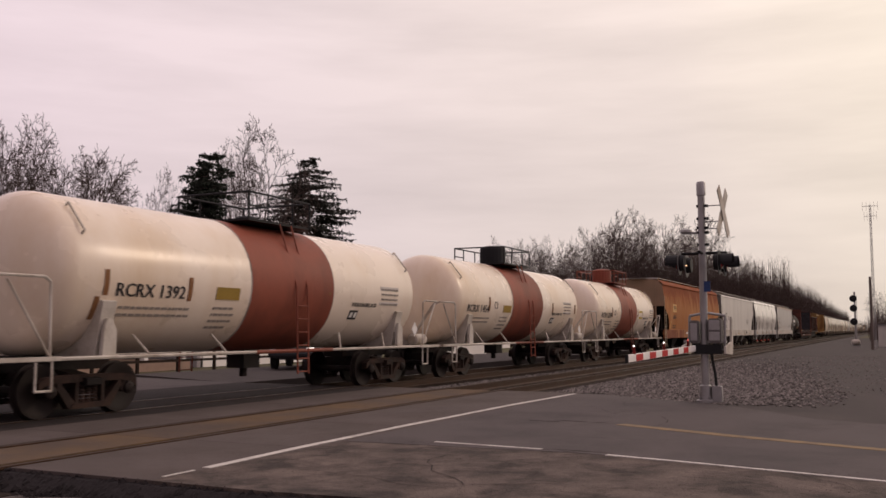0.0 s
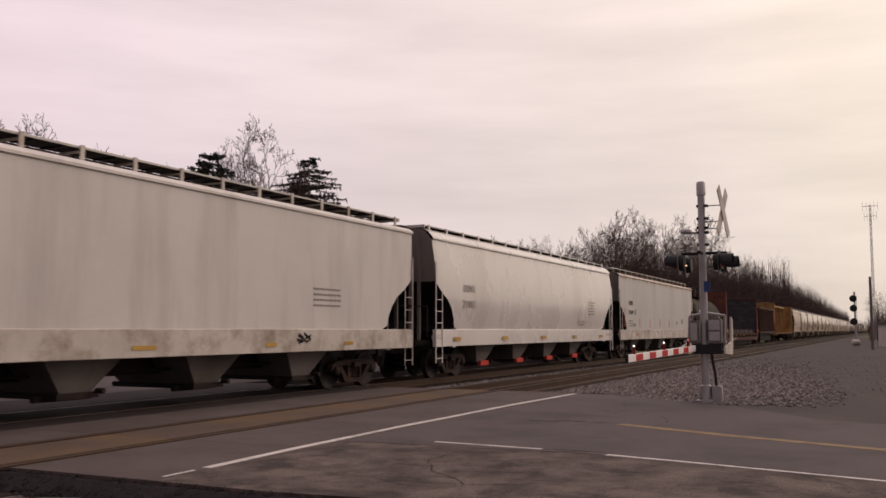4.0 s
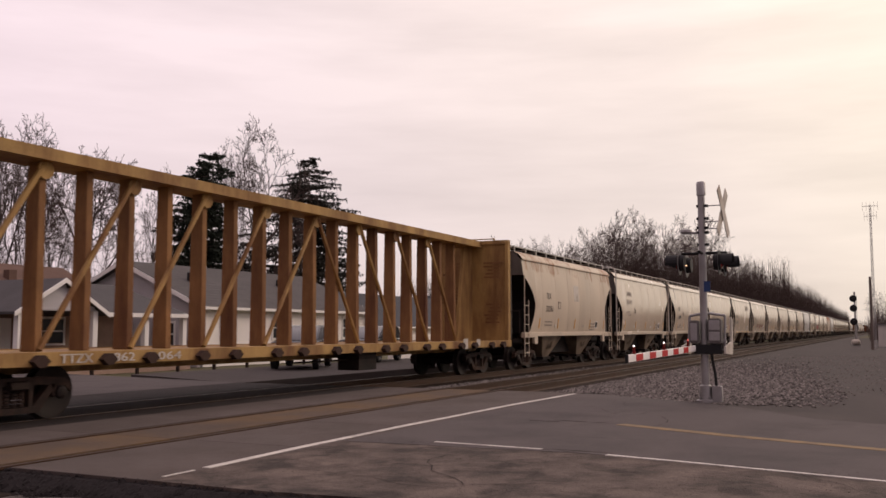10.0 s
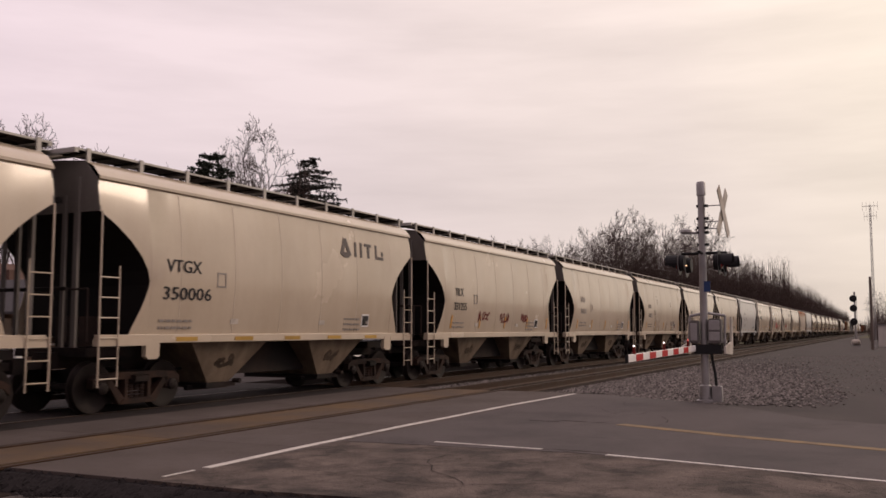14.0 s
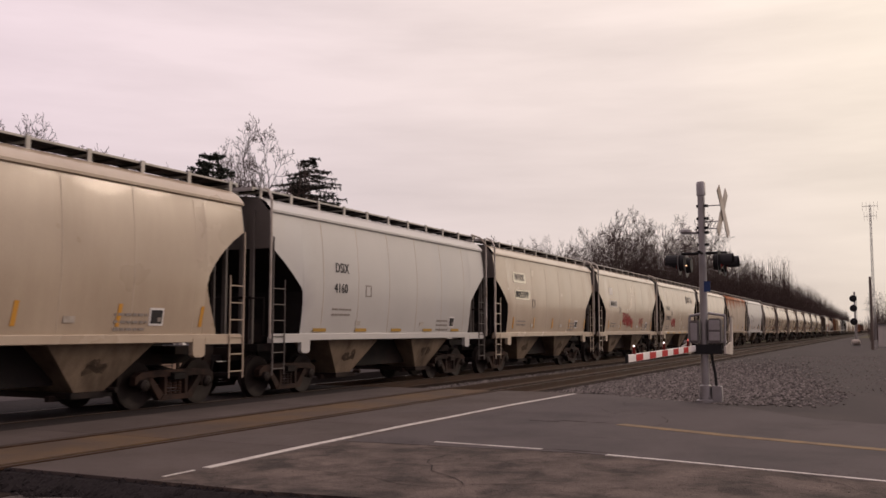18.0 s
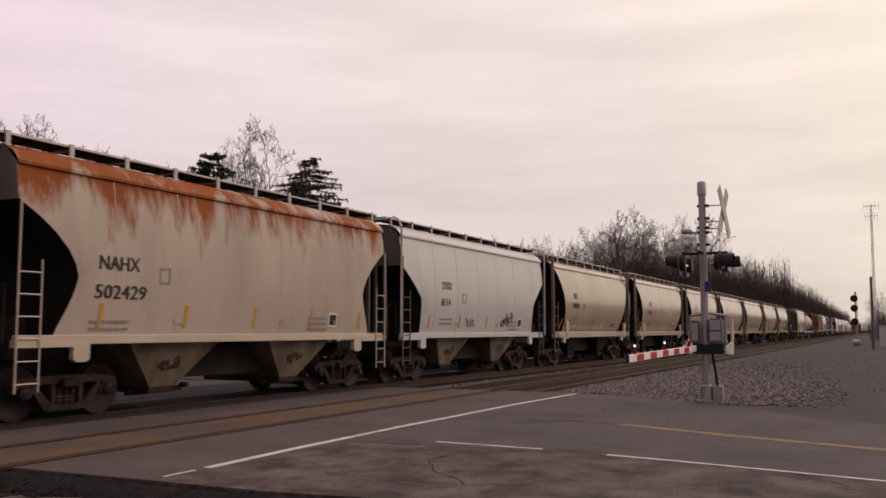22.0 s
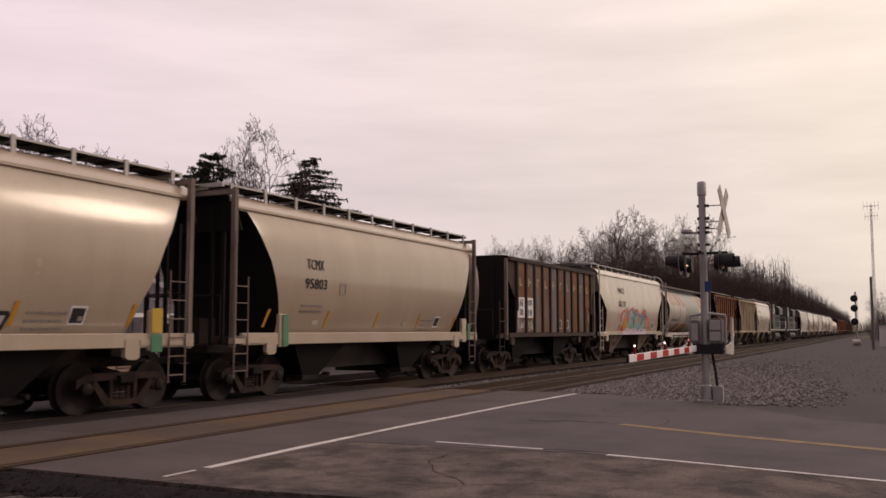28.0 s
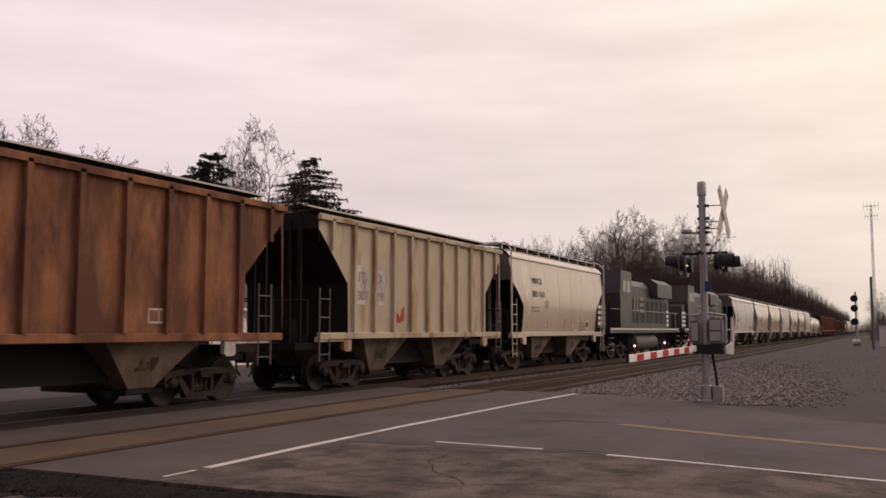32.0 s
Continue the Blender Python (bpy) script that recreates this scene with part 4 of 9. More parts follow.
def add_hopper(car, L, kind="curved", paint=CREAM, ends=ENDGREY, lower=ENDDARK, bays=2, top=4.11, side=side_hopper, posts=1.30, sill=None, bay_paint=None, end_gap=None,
               roof_paint=None, ladder_paint=None, truck_paint=TRUCK, boards=True, inset=None, step_paint=None, drop=0.14, slip=None):
    short = kind in ("curved", "angled")
    end_gap = (0.48 if short else 0.70) if end_gap is None else end_gap
    inset = (1.95 if short else 2.7) if inset is None else inset
    length = L - 2 * end_gap
    sill, bay_paint, roof_paint = sill or paint, bay_paint or BAYDIRTSHADE, roof_paint or UNDER
    ladder_paint, step_paint = ladder_paint or sill, step_paint or sill
    slip = (0.32 if kind == "tubular" else (-0.15 if short else 0.0)) if slip is None else slip
    off = pose(end_gap + slip, 0, 0)
    k = (kind, round(length, 2), round(top, 2), SIDE_KEY[side])
    shared(("shell",) + k, paint, lambda b: hopper_shell(b, kind, length, side, top, side is side_hopper), "body", car, off, "", 32)
    # slope sheets carry the shade below the end wall in their colour
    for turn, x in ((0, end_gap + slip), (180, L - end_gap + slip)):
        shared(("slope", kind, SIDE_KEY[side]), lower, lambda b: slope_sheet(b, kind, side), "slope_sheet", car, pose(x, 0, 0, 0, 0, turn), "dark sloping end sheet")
    z0, zb = END_CURVES[kind][0][1], END_CURVES[kind][-1][1]
    if side is not side_flat and kind != "long":
        for i in range(1, int(length / 1.62) + 1):
            xs = 0.4 + 1.62 * i
            if 1.4 < xs < length - 1.4:
                shared(("weld", round(top, 2), round(zb, 2), SIDE_KEY[side]), SEAM, lambda b: weld_line(b, zb, top, side), "weld_seam", car, pose(end_gap + slip + xs, 0, 0), "faint dusty weld seam")
    if kind == "curved":
        for turn, x in ((0, end_gap + slip), (180, L - end_gap + slip)):
            shared(("gusset", SIDE_KEY[side]), paint, lambda b: end_gusset(b, side), "side_gusset", car, pose(x, 0, 0, 0, 0, turn))
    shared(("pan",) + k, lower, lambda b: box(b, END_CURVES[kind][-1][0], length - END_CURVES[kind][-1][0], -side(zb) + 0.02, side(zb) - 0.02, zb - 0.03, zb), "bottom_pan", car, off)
    for x in (end_gap + slip + 0.016, L - end_gap + slip - 0.016):
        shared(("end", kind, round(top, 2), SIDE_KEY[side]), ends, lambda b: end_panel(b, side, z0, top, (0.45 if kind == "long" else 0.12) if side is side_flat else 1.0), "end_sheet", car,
               pose(x, 0, 0, 0, 0, 180 if x > 2 else 0), "end sheet darker than the sides")
    zb = END_CURVES[kind][-1][1]
    for s in (-1, 1):
        shared(("sill", drop) + k, sill, lambda b: (box(b, 0.05, length - 0.05, -0.05, 0.05, zb - drop, zb + 0.02),
               bmesh.ops.bevel(b, geom=[ed for ed in b.edges], offset=0.012, segments=1, affect="EDGES")),
               "side_sill", car, pose(end_gap + slip, s * (side(zb) if side is not side_round else 1.50), 0))
    shared(("centre", round(L, 2)), UNDER, lambda b: (box(b, 0.55, L - 0.55, -0.22, 0.22, 0.80, 1.10), box(b, 0.75, 1.9, -0.9, 0.9, 1.02, 1.18),
           box(b, L - 1.9, L - 0.75, -0.9, 0.9, 1.02, 1.18), rod(b, (1.9, -0.6, 0.72), (L - 2.5, -0.6, 0.72), 0.03), box(b, 0.95, 1.45, -0.5, 0.1, 1.2, 1.75)),
           "centre_sill", car, None, "dark centre sill with brake gear")
    first = (2.85 if short else 3.05) if kind != "long" else 3.7
    room = (L - 2 * first) / bays
    for i in range(bays):
        half = 1.35 if bays == 2 else min(room / 2 - 0.12, 1.3)
        x = (first + half if i == 0 else L - first - half) if bays == 2 else first + room * (i + 0.5)
        depth = zb - 0.02 - 0.42
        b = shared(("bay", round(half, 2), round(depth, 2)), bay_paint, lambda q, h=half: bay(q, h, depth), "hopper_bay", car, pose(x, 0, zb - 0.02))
        shared(("gate", round(depth, 2)), UNDER, lambda q: gate(q, depth), "outlet_gate", b, None, "dark discharge gate")
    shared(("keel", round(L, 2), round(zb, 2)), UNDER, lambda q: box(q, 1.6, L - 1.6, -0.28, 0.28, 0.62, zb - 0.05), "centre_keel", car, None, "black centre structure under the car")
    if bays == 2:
        # added black block: closes the gap between bays in place of underside shade
        shared(("shear", round(L, 2), round(zb, 2)), UNDER, lambda q: box(q, first + 1.9, L - first - 1.9, -0.75, 0.75, 0.55, zb - 0.05), "shear_plate", car, None, "black block standing for the shade between the bays")
        if bay_paint is BAYDIRTSHADE:
            for x in (first + 1.35, L - first - 1.35):
                scrawl(car, x - 0.28, 0.74, 0.55, 0.26, lambda z: 1.025 + 0.38 * (z - 0.44) / depth, SMEAR, int(x * 10), "dark dirt smear on the bay", 0.035, 2)
    # corner pieces: steps, ladders, jacking pads
    for sx in (0, 1):
        for sy in (-1, 1):
            y = sy * 1.60
            lift = slip if short else 0.0
            xl = end_gap + 0.03 + lift if not sx else L - end_gap - 0.03 + lift
            w = 0.44 if not sx else -0.44
            shared(("ladder", w, kind), ladder_paint, lambda b, w=w: ladder(b, w, 0.52, 2.62, 6, 3.55) if kind not in ("notched", "ribbed") else ladder(b, w, 0.75, 2.50, 4), "ladder", car, pose(xl, y, 0))
            shared(("step", sx), step_paint, lambda b, f=(1 if not sx else -1): (box(b, min(0, f * 1.15), max(0, f * 1.15), -0.06, 0.06, 1.22, 1.34),
                   prism(b, [(f * 1.15, 1.34), (f * 1.5, 1.34), (f * 1.5, 1.02), (f * 1.42, 0.97), (f * 1.22, 0.97), (f * 1.15, 1.02)], -0.05, 0.05)),
                   "corner_step", car, pose(xl, sy * 1.52, 0))
    for x in (end_gap - 0.25, L - end_gap + 0.25):
        shared("crossover", UNDER, lambda b: pipe(b, [(0, -1.45, 1.3), (0, -1.45, 2.2), (0, 1.45, 2.2), (0, 1.45, 1.3)], 0.02), "end_handrail", car, pose(x, 0, 0))
    if kind == "tubular":
        for x in (2.48, L - 1.50):
            for s in (-1, 1):
                shared("jack_post", sill, lambda b: (box(b, -0.16, 0.16, -0.05, 0.05, 1.12, 1.86), bmesh.ops.bevel(b, geom=[ed for ed in b.edges], offset=0.02, segments=1, affect="EDGES")), "jacking_post", car, pose(x, s * 1.53, 0))
    if boards:
        if kind == "tubular":
            add_walkways(car, 0.70, L - 1.1, top, roof_paint, WALKGALV, posts)
            for x in (0.80, L - 0.55):
                for s in (-1, 1):
                    shared(("stand", round(top, 2)), STANDPOST, lambda b: box(b, -0.055, 0.055, -0.05, 0.05, 1.15, top + 0.40), "corner_post", car, pose(x, s * 1.50, 0), "grey brown corner post")
                shared(("crosstie", round(top, 2)), STANDPOST, lambda b: box(b, -0.05, 0.05, -1.45, 1.45, top + 0.28, top + 0.38), "end_cross_bar", car, pose(x, 0, 0))
        else:
            add_walkways(car, end_gap - (0.3 if short else 0) + (slip if short else 0), length + (0.6 if short else 0), top - (0.08 if kind == "long" else 0), roof_paint, WALKGALV if short else sill, posts)
    if boards:
        shared(("hatch",) + k, roof_paint, lambda b: hatches(b, length, top, True), "trough_hatch", car, off, "long trough hatch cover")
    add_couplers(car, L)
    roll = {"tubular": 0.22, "curved": -0.06, "angled": -0.18}.get(kind, 0.0)
    add_truck(car, inset + roll, truck_paint)
    add_truck(car, L - inset + roll, truck_paint)


def bent_end_rails(car, L, end_gap, top, paint):
    """The tall bent grab irons at the roof corners."""
    for x, f in ((end_gap - 0.17, 1), (L - end_gap - 0.13, -1)):
        for s in (-1, 1):
            shared(("bent", f, s, round(top, 2)), paint, lambda b, f=f, s=s: pipe(b, [(0, s * 1.62, 1.3), (0, s * 1.62, top + 0.25), (f * 0.12, s * 1.45, top + 0.48), (f * 0.3, s * 1.2, top + 0.58)], 0.03), "corner_post", car, pose(x, 0, 0))


def ribs(car, L, end_gap, n, kind, top, paint, z0=1.45, first=0.55, slip=0.0):
    length = L - 2 * end_gap

    def build(b):
        for i in range(n):
            x = first + (length - 2 * first) * i / (n - 1)
            lo = max(z0, lower_edge(kind, min(x, length - x)))
            box(b, x - 0.055, x + 0.055, -1.66, -1.555, lo, top)
            box(b, x - 0.04, x + 0.04, 1.555, 1.66, lo, top)
        box(b, 0.0, length, -1.66, -1.55, top - 0.06, top + 0.06)
        box(b, 0.0, length, 1.55, 1.66, top - 0.06, top + 0.06)

    shared(("ribs", n, round(length, 2), kind), paint, build, "ribs", car, pose(end_gap + slip, 0, 0), "vertical pressed side posts")


def tape(car, L, side, material=AMBER, z=1.62, lean=0.03, n=4, h=0.42, first=2.0):
    for i in range(n):
        x = first + (L - 2 * first) * i / max(1, n - 1)
        decal(car, "reflector", [(x, x + 0.09, z, z + h)], side, material, "amber reflective strip", lean)


def plate(car, x, z, side, size=0.36):
    decal(car, "placard", [(x, x + size, z, z + size * 0.9)], side, WHITE, "white bordered data panel")
    decal(car, "data_panel", [(x + 0.04, x + size - 0.04, z + 0.04, z + size * 0.9 - 0.04)], side, BLACKPAINT, "black data panel", 0, 0.018)
    decal(car, "data_line", [(x + size * 0.55, x + size - 0.07, z + 0.07, z + size * 0.42)], side, REDTAPE if int(x * 10) % 3 == 0 else GREYINK, "", 0, 0.024)


def outline(car, x, z, w, h, side, material=GREYINK, t=0.035):
    """A stencilled open square."""
    bm = bmesh.new()
    o = [(x, z), (x + w, z), (x + w, z + h), (x, z + h)]
    i = [(x + t, z + t), (x + w - t, z + t), (x + w - t, z + h - t), (x + t, z + h - t)]
    vo = [bm.verts.new((a, -side(b) - 0.012, b)) for a, b in o]
    vi = [bm.verts.new((a, -side(b) - 0.012, b)) for a, b in i]
    wo = [bm.verts.new((a, -side(b) - 0.002, b)) for a, b in o]
    wi = [bm.verts.new((a, -side(b) - 0.002, b)) for a, b in i]
    for k in range(4):
        j = (k + 1) % 4
        bm.faces.new((vo[k], vo[j], vi[j], vi[k]))
        bm.faces.new((vo[k], wo[k], wo[j], vo[j]))
        bm.faces.new((vi[k], vi[j], wi[j], wi[k]))
    part("stencil_frame", bm, material, car)


def marks(car, side, x, z, first, second, w1, w2, gap=0.5, ink=BLACKPAINT, h=0.24):
    lettering(car, first, x, z + gap, w1, side, ink, h, label="black stencilled reporting letters")
    lettering(car, second, x - 0.06, z, w2, side, ink, h, label="black stencilled number")


# -- tank cars
def tank_shell(bm, length, radius, zc, seg=40):
    prof = []
    for i in range(9):
        a = i / 8 * math.pi / 2
        prof.append((0.78 * (1 - math.cos(a)), max(0.02, radius * math.sin(a))))
    n = 12
    for i in range(1, n):
        prof.append((0.78 + (length - 1.56) * i / n, radius))
    for i in range(9):
        a = math.pi / 2 - i / 8 * math.pi / 2
        prof.append((length - 0.78 * (1 - math.cos(a)), max(0.02, radius * math.sin(a))))
    turned(bm, prof, (0, 0, zc), (1, 0, 0), seg)


def tank_saddle(bm):
    prism(bm, [(-1.25, 1.0), (1.25, 1.0), (1.45, 2.0), (1.30, 2.05), (0.95, 1.35), (0.4, 1.12), (-0.4, 1.12), (-0.95, 1.35), (-1.30, 2.05), (-1.45, 2.0)], -0.16, 0.16, "x")
    for s in (-1, 1):
        prism(bm, [(-0.16, 1.0), (0.16, 1.0), (0.16, 1.50), (0.05, 1.70), (-0.06, 1.70), (-0.13, 1.45)], s * 1.42 - 0.04, s * 1.42 + 0.04)


def dome_platform(bm, top, half=1.5):
    box(bm, -half, half, -1.0, 1.0, top - 0.02, top + 0.03)
    for s in (-1, 1):
        pipe(bm, [(-half, s * 1.0, top), (-half, s * 1.0, top + 0.62), (half, s * 1.0, top + 0.62), (half, s * 1.0, top)], 0.025)
        pipe(bm, [(-half, s * 1.0, top + 0.32), (-half * 0.4, s * 1.0, top + 0.32)], 0.02)
        rod(bm, (-half * 0.4, s * 1.0, top), (-half * 0.4, s * 1.0, top + 0.62), 0.022)
        rod(bm, (half * 0.4, s * 1.0, top), (half * 0.4, s * 1.0, top + 0.62), 0.022)
    for x in (-half, half):
        pipe(bm, [(x, -1.0, top + 0.62), (x, 1.0, top + 0.62)], 0.025)


def dome(bm, top):
    turned(bm, [(0, 0.46), (0.05, 0.50), (0.70, 0.50), (0.77, 0.48), (0.82, 0.30)], (0, 0, top - 0.05), (0, 0, 1), 20)


def add_tank(car, L, paint, band=None, radius=1.46, zc=2.50, inset=2.45, sill_paint=None, dome_paint=UNDER, gap=1.15, half=1.5, drum=True, mid=None):
    length = L - 2 * gap
    sill_paint = sill_paint or paint
    top = zc + radius
    mid = mid or L / 2
    shared(("tank", round(length, 2), radius), paint, lambda b: tank_shell(b, length, radius, zc), "tank", car, pose(gap, 0, 0), "", 30)
    if band:
        shared(("band", radius), band, lambda b: (turned(b, [(-1.62, radius + 0.002), (-1.60, radius + 0.014), (1.60, radius + 0.014), (1.62, radius + 0.002)], (0, 0, zc), (1, 0, 0), 40)),
               "band", car, pose(mid, 0, 0), "red-brown band round the tank", 30)
        shared("red_rail", band, lambda b: rod(b, (-1.5, -1.5, 1.03), (1.5, -1.5, 1.03), 0.042, 8), "side_rail", car, pose(mid, 0, 0), "red-brown stretch of the side rail")
        for x in (mid - 1.62, mid + 1.62):
            shared(("seam", radius), sill_paint, lambda b: turned(b, [(-0.02, radius), (0, radius + 0.02), (0.02, radius)], (0, 0, zc), (1, 0, 0), 36), "seam", car, pose(x, 0, 0))
    for x in (inset, L - inset):
        shared("saddle", sill_paint, tank_saddle, "saddle", car, pose(x, 0, 0), "bolster saddle holding the tank")
    for x in (0.5, L - 3.6):
        shared("tsill", UNDER, lambda b: box(b, 0, 3.1, -0.3, 0.3, 0.78, 1.05), "draft_sill", car, pose(x, 0, 0))
    shared(("outlet", radius), UNDER, lambda b: (box(b, -0.3, 0.3, -0.25, 0.25, 0.62, zc - radius + 0.05), rod(b, (0, 0, 0.42), (0, 0, 0.62), 0.09, 10)), "bottom_outlet", car, pose(mid, 0, 0))
    shared(("trail", round(L, 2)), sill_paint, lambda b: [rod(b, (1.3, s * 1.5, 1.03), (L - 1.3, s * 1.5, 1.03), 0.035) for s in (-1, 1)] +
           [rod(b, (x, s * 1.5, 1.03), (x - 0.25 * f, s * 1.28, 1.42), 0.025) for s in (-1, 1) for x, f in ((L * 0.36, 1), (L * 0.64, -1), (L * 0.22, 1), (L * 0.78, -1))],
           "side_rail", car, None, "pale round side rail")
    for m in (pose(0, 0, 0), pose(L, 0, 0, 0, 0, 180)):
        plat = shared("tplat", sill_paint, lambda b: (box(b, 0.12, 1.25, -1.5, 1.5, 0.99, 1.03), box(b, 0.15, 1.35, -1.55, -1.45, 1.0, 1.07), box(b, 0.15, 1.35, 1.45, 1.55, 1.0, 1.07)), "end_platform", car, m, "end platform with bent handrails")
        for s in (-1, 1):
            shared(("tplat_rail", s), sill_paint, lambda b, s=s: pipe(b, [(0.05, s * 0.5, 1.2), (0.05, s * 1.30, 2.28), (0.12, s * 1.45, 2.36), (1.0, s * 1.50, 2.36), (1.12, s * 1.50, 2.28), (1.15, s * 1.50, 0.98)], 0.026), "handrail", plat)
            shared(("tplat_brace", s), sill_paint, lambda b, s=s: pipe(b, [(0.30, s * 1.48, 2.30), (1.12, s * 1.50, 1.10)], 0.022), "brace", plat)
            shared(("tplat_step", s), sill_paint, lambda b, s=s: pipe(b, [(0.86, s * 1.52, 1.05), (0.86, s * 1.52, 0.52), (1.18, s * 1.52, 0.52), (1.18, s * 1.52, 1.05)], 0.022), "step", plat)
    shared(("dplat", radius, half), dome_paint, lambda b: dome_platform(b, top, half), "dome_platform", car, pose(mid, 0, 0), "railed platform on top of the tank")
    if drum:
        shared(("dome", radius), dome_paint, lambda b: dome(b, top), "dome", car, pose(mid, 0, 0), "dark manway dome")
    else:
        shared(("nozzle", radius), dome_paint, lambda b: (turned(b, [(0, 0.26), (0.22, 0.26), (0.26, 0.20)], (0, 0, top - 0.03), (0, 0, 1), 14)), "manway", car, pose(mid, 0, 0), "low manway cover")
    for turn in (0, 180):
        shared(("tladder", radius), dome_paint if not band else band, lambda b: (pipe(b, [(-0.22, -1.56, 0.5), (-0.22, -1.50, zc), (-0.22, -1.0, top)], 0.022),
               pipe(b, [(0.22, -1.56, 0.5), (0.22, -1.50, zc), (0.22, -1.0, top)], 0.022),
               [rod(b, (-0.22, -1.555, 0.55 + 0.3 * i), (0.22, -1.555, 0.55 + 0.3 * i), 0.014) for i in range(6)]), "ladder", car, pose(mid + (-0.2 if turn else 0.2), 0, 0, 0, 0, turn))
    for s in (-1, 1):
        shared(("grab", radius), sill_paint, lambda b: pipe(b, [(0, -1.30, zc + 0.65), (0, -1.36, zc + 0.72), (0.0, -0.95, zc + 1.22), (0.0, -0.9, zc + 1.16)], 0.02), "grab_iron", car,
               pose(gap + 0.9 if s < 0 else L - gap - 0.9, 0, 0))
    add_couplers(car, L)
    add_truck(car, inset)
    add_truck(car, L - inset)


# -- flat car with bulkheads, carrying steel beams
OXIDEDARK = surface("blackened red oxide paint", (0.105, 0.036, 0.024), 0.78, vary=0.3, scale=1.2, stain=(0.035, 0.02, 0.016), amount=0.5, stain_scale=1.6)


def add_bulkhead_flat(car, L):
    shared("flat_deck", OXIDEDARK, lambda b: (box(b, 0.6, L - 0.6, -1.5, 1.5, 1.02, 1.16), box(b, 0.6, L - 0.6, -0.3, 0.3, 0.7, 1.02)), "deck", car, None, "red oxide steel deck")
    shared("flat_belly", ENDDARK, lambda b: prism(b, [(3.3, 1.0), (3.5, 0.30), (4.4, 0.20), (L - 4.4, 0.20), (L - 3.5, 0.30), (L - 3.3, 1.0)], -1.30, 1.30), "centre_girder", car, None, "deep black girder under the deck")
    for s in (-1, 1):
        shared("flat_side", OXIDEDARK, lambda b: prism(b, [(0.6, 0.92), (0.6, 1.14), (L - 0.6, 1.14), (L - 0.6, 0.92), (L - 1.5, 0.50), (L - 3.3, 0.48), (L - 3.5, 0.57), (3.5, 0.57), (3.3, 0.48), (1.5, 0.50)], -0.05, 0.05),
               "side_sill", car, pose(0, s * 1.52, 0), "red oxide fishbelly side sill")
    for i in range(24):
        for s in (-1, 1):
            shared("stake_pocket", UNDER, lambda b: (box(b, -0.12, 0.12, -0.05, 0.05, 0.86, 1.10), bmesh.ops.bevel(b, geom=[ed for ed in b.edges], offset=0.03, segments=2, affect="EDGES")), "stake_pocket", car, pose(1.8 + i * (L - 3.6) / 23, s * 1.60, 0), "dark stake pocket")
    for x, f in ((0.75, 1), (L - 1.02, -1)):
        for i in range(14):
            shared(("bulk", f), SLATEWOOD, lambda b, f=f: (box(b, min(0.30 * f, 0.40 * f), max(0.30 * f, 0.40 * f), -1.48, 1.48, 0.002, 0.248),
                   bmesh.ops.bevel(b, geom=[ed for ed in b.edges], offset=0.005, segments=1, affect="EDGES")), "bulkhead_plank", car, pose(x, 0, 1.16 + 0.25 * i), "dark blue-grey lining plank")
        shared(("bulkback", f), SLATEWOOD, lambda b, f=f: box(b, min(0.33 * f, 0.36 * f), max(0.33 * f, 0.36 * f), -1.46, 1.46, 1.17, 4.64), "bulkhead_backing", car, pose(x, 0, 0))
        shared(("bulkframe", f), OXIDE, lambda b, f=f: ([prism(b, [(-0.05 * f, 1.0), (0.62 * f, 1.0), (0.42 * f, 4.62), (0.22 * f, 4.62)], s * 1.56 - 0.05, s * 1.56 + 0.05) for s in (-1, 1)],
               [prism(b, [(-0.05 * f, 1.1), (0.29 * f, 1.1), (0.29 * f, 4.60), (0.20 * f, 4.60)], y - 0.05, y + 0.05) for y in (-0.9, -0.3, 0.3, 0.9)],
               box(b, min(0.18 * f, 0.44 * f), max(0.18 * f, 0.44 * f), -1.6, 1.6, 4.60, 4.66)), "bulkhead_frame", car, pose(x, 0, 0), "red oxide bulkhead posts")
        shared(("bulkplate", f), OXIDEDARK, lambda b, f=f: prism(b, [(-0.10 * f, 1.05), (-0.07 * f, 1.05), (0.205 * f, 4.60), (0.175 * f, 4.60)], -1.50, 1.50), "bulkhead_plate", car, pose(x, 0, 0), "dark red outer plate")
    for i, x in enumerate((3.95, 6.4, 8.9, 10.6, 11.3, 13.1, 16.2, 18.8)):
        decal(car, "reflector", [(x, x + 0.26, 0.97, 1.08)], lambda z: 1.58, AMBER, "yellow reflector")
    decal(car, "reflector", [(0.85, 1.15, 1.32, 1.52)], lambda z: 1.62, AMBER, "yellow reflector")
    decal(car, "reflector", [(L - 1.20, L - 0.95, 1.30, 1.55)], lambda z: 1.62, AMBER, "yellow reflector")
    lettering(car, "SOU", 4.42, 0.65, 0.55, lambda z: 1.58, WHITE, 0.18, label="white stencilled letters")
    lettering(car, "114151", 5.22, 0.63, 0.86, lambda z: 1.58, WHITE, 0.18, label="white stencilled number")
    decal(car, "stencil", [(4.12, 4.32, 0.66, 0.82), (6.75, 6.85, 0.72, 0.81), (6.90, 7.02, 0.72, 0.81), (L - 2.6, L - 2.3, 1.02, 1.12)], lambda z: 1.58, DIRTYWHITE)
    add_couplers(car, L)
    add_truck(car, 2.6)
    add_truck(car, L - 2.6)


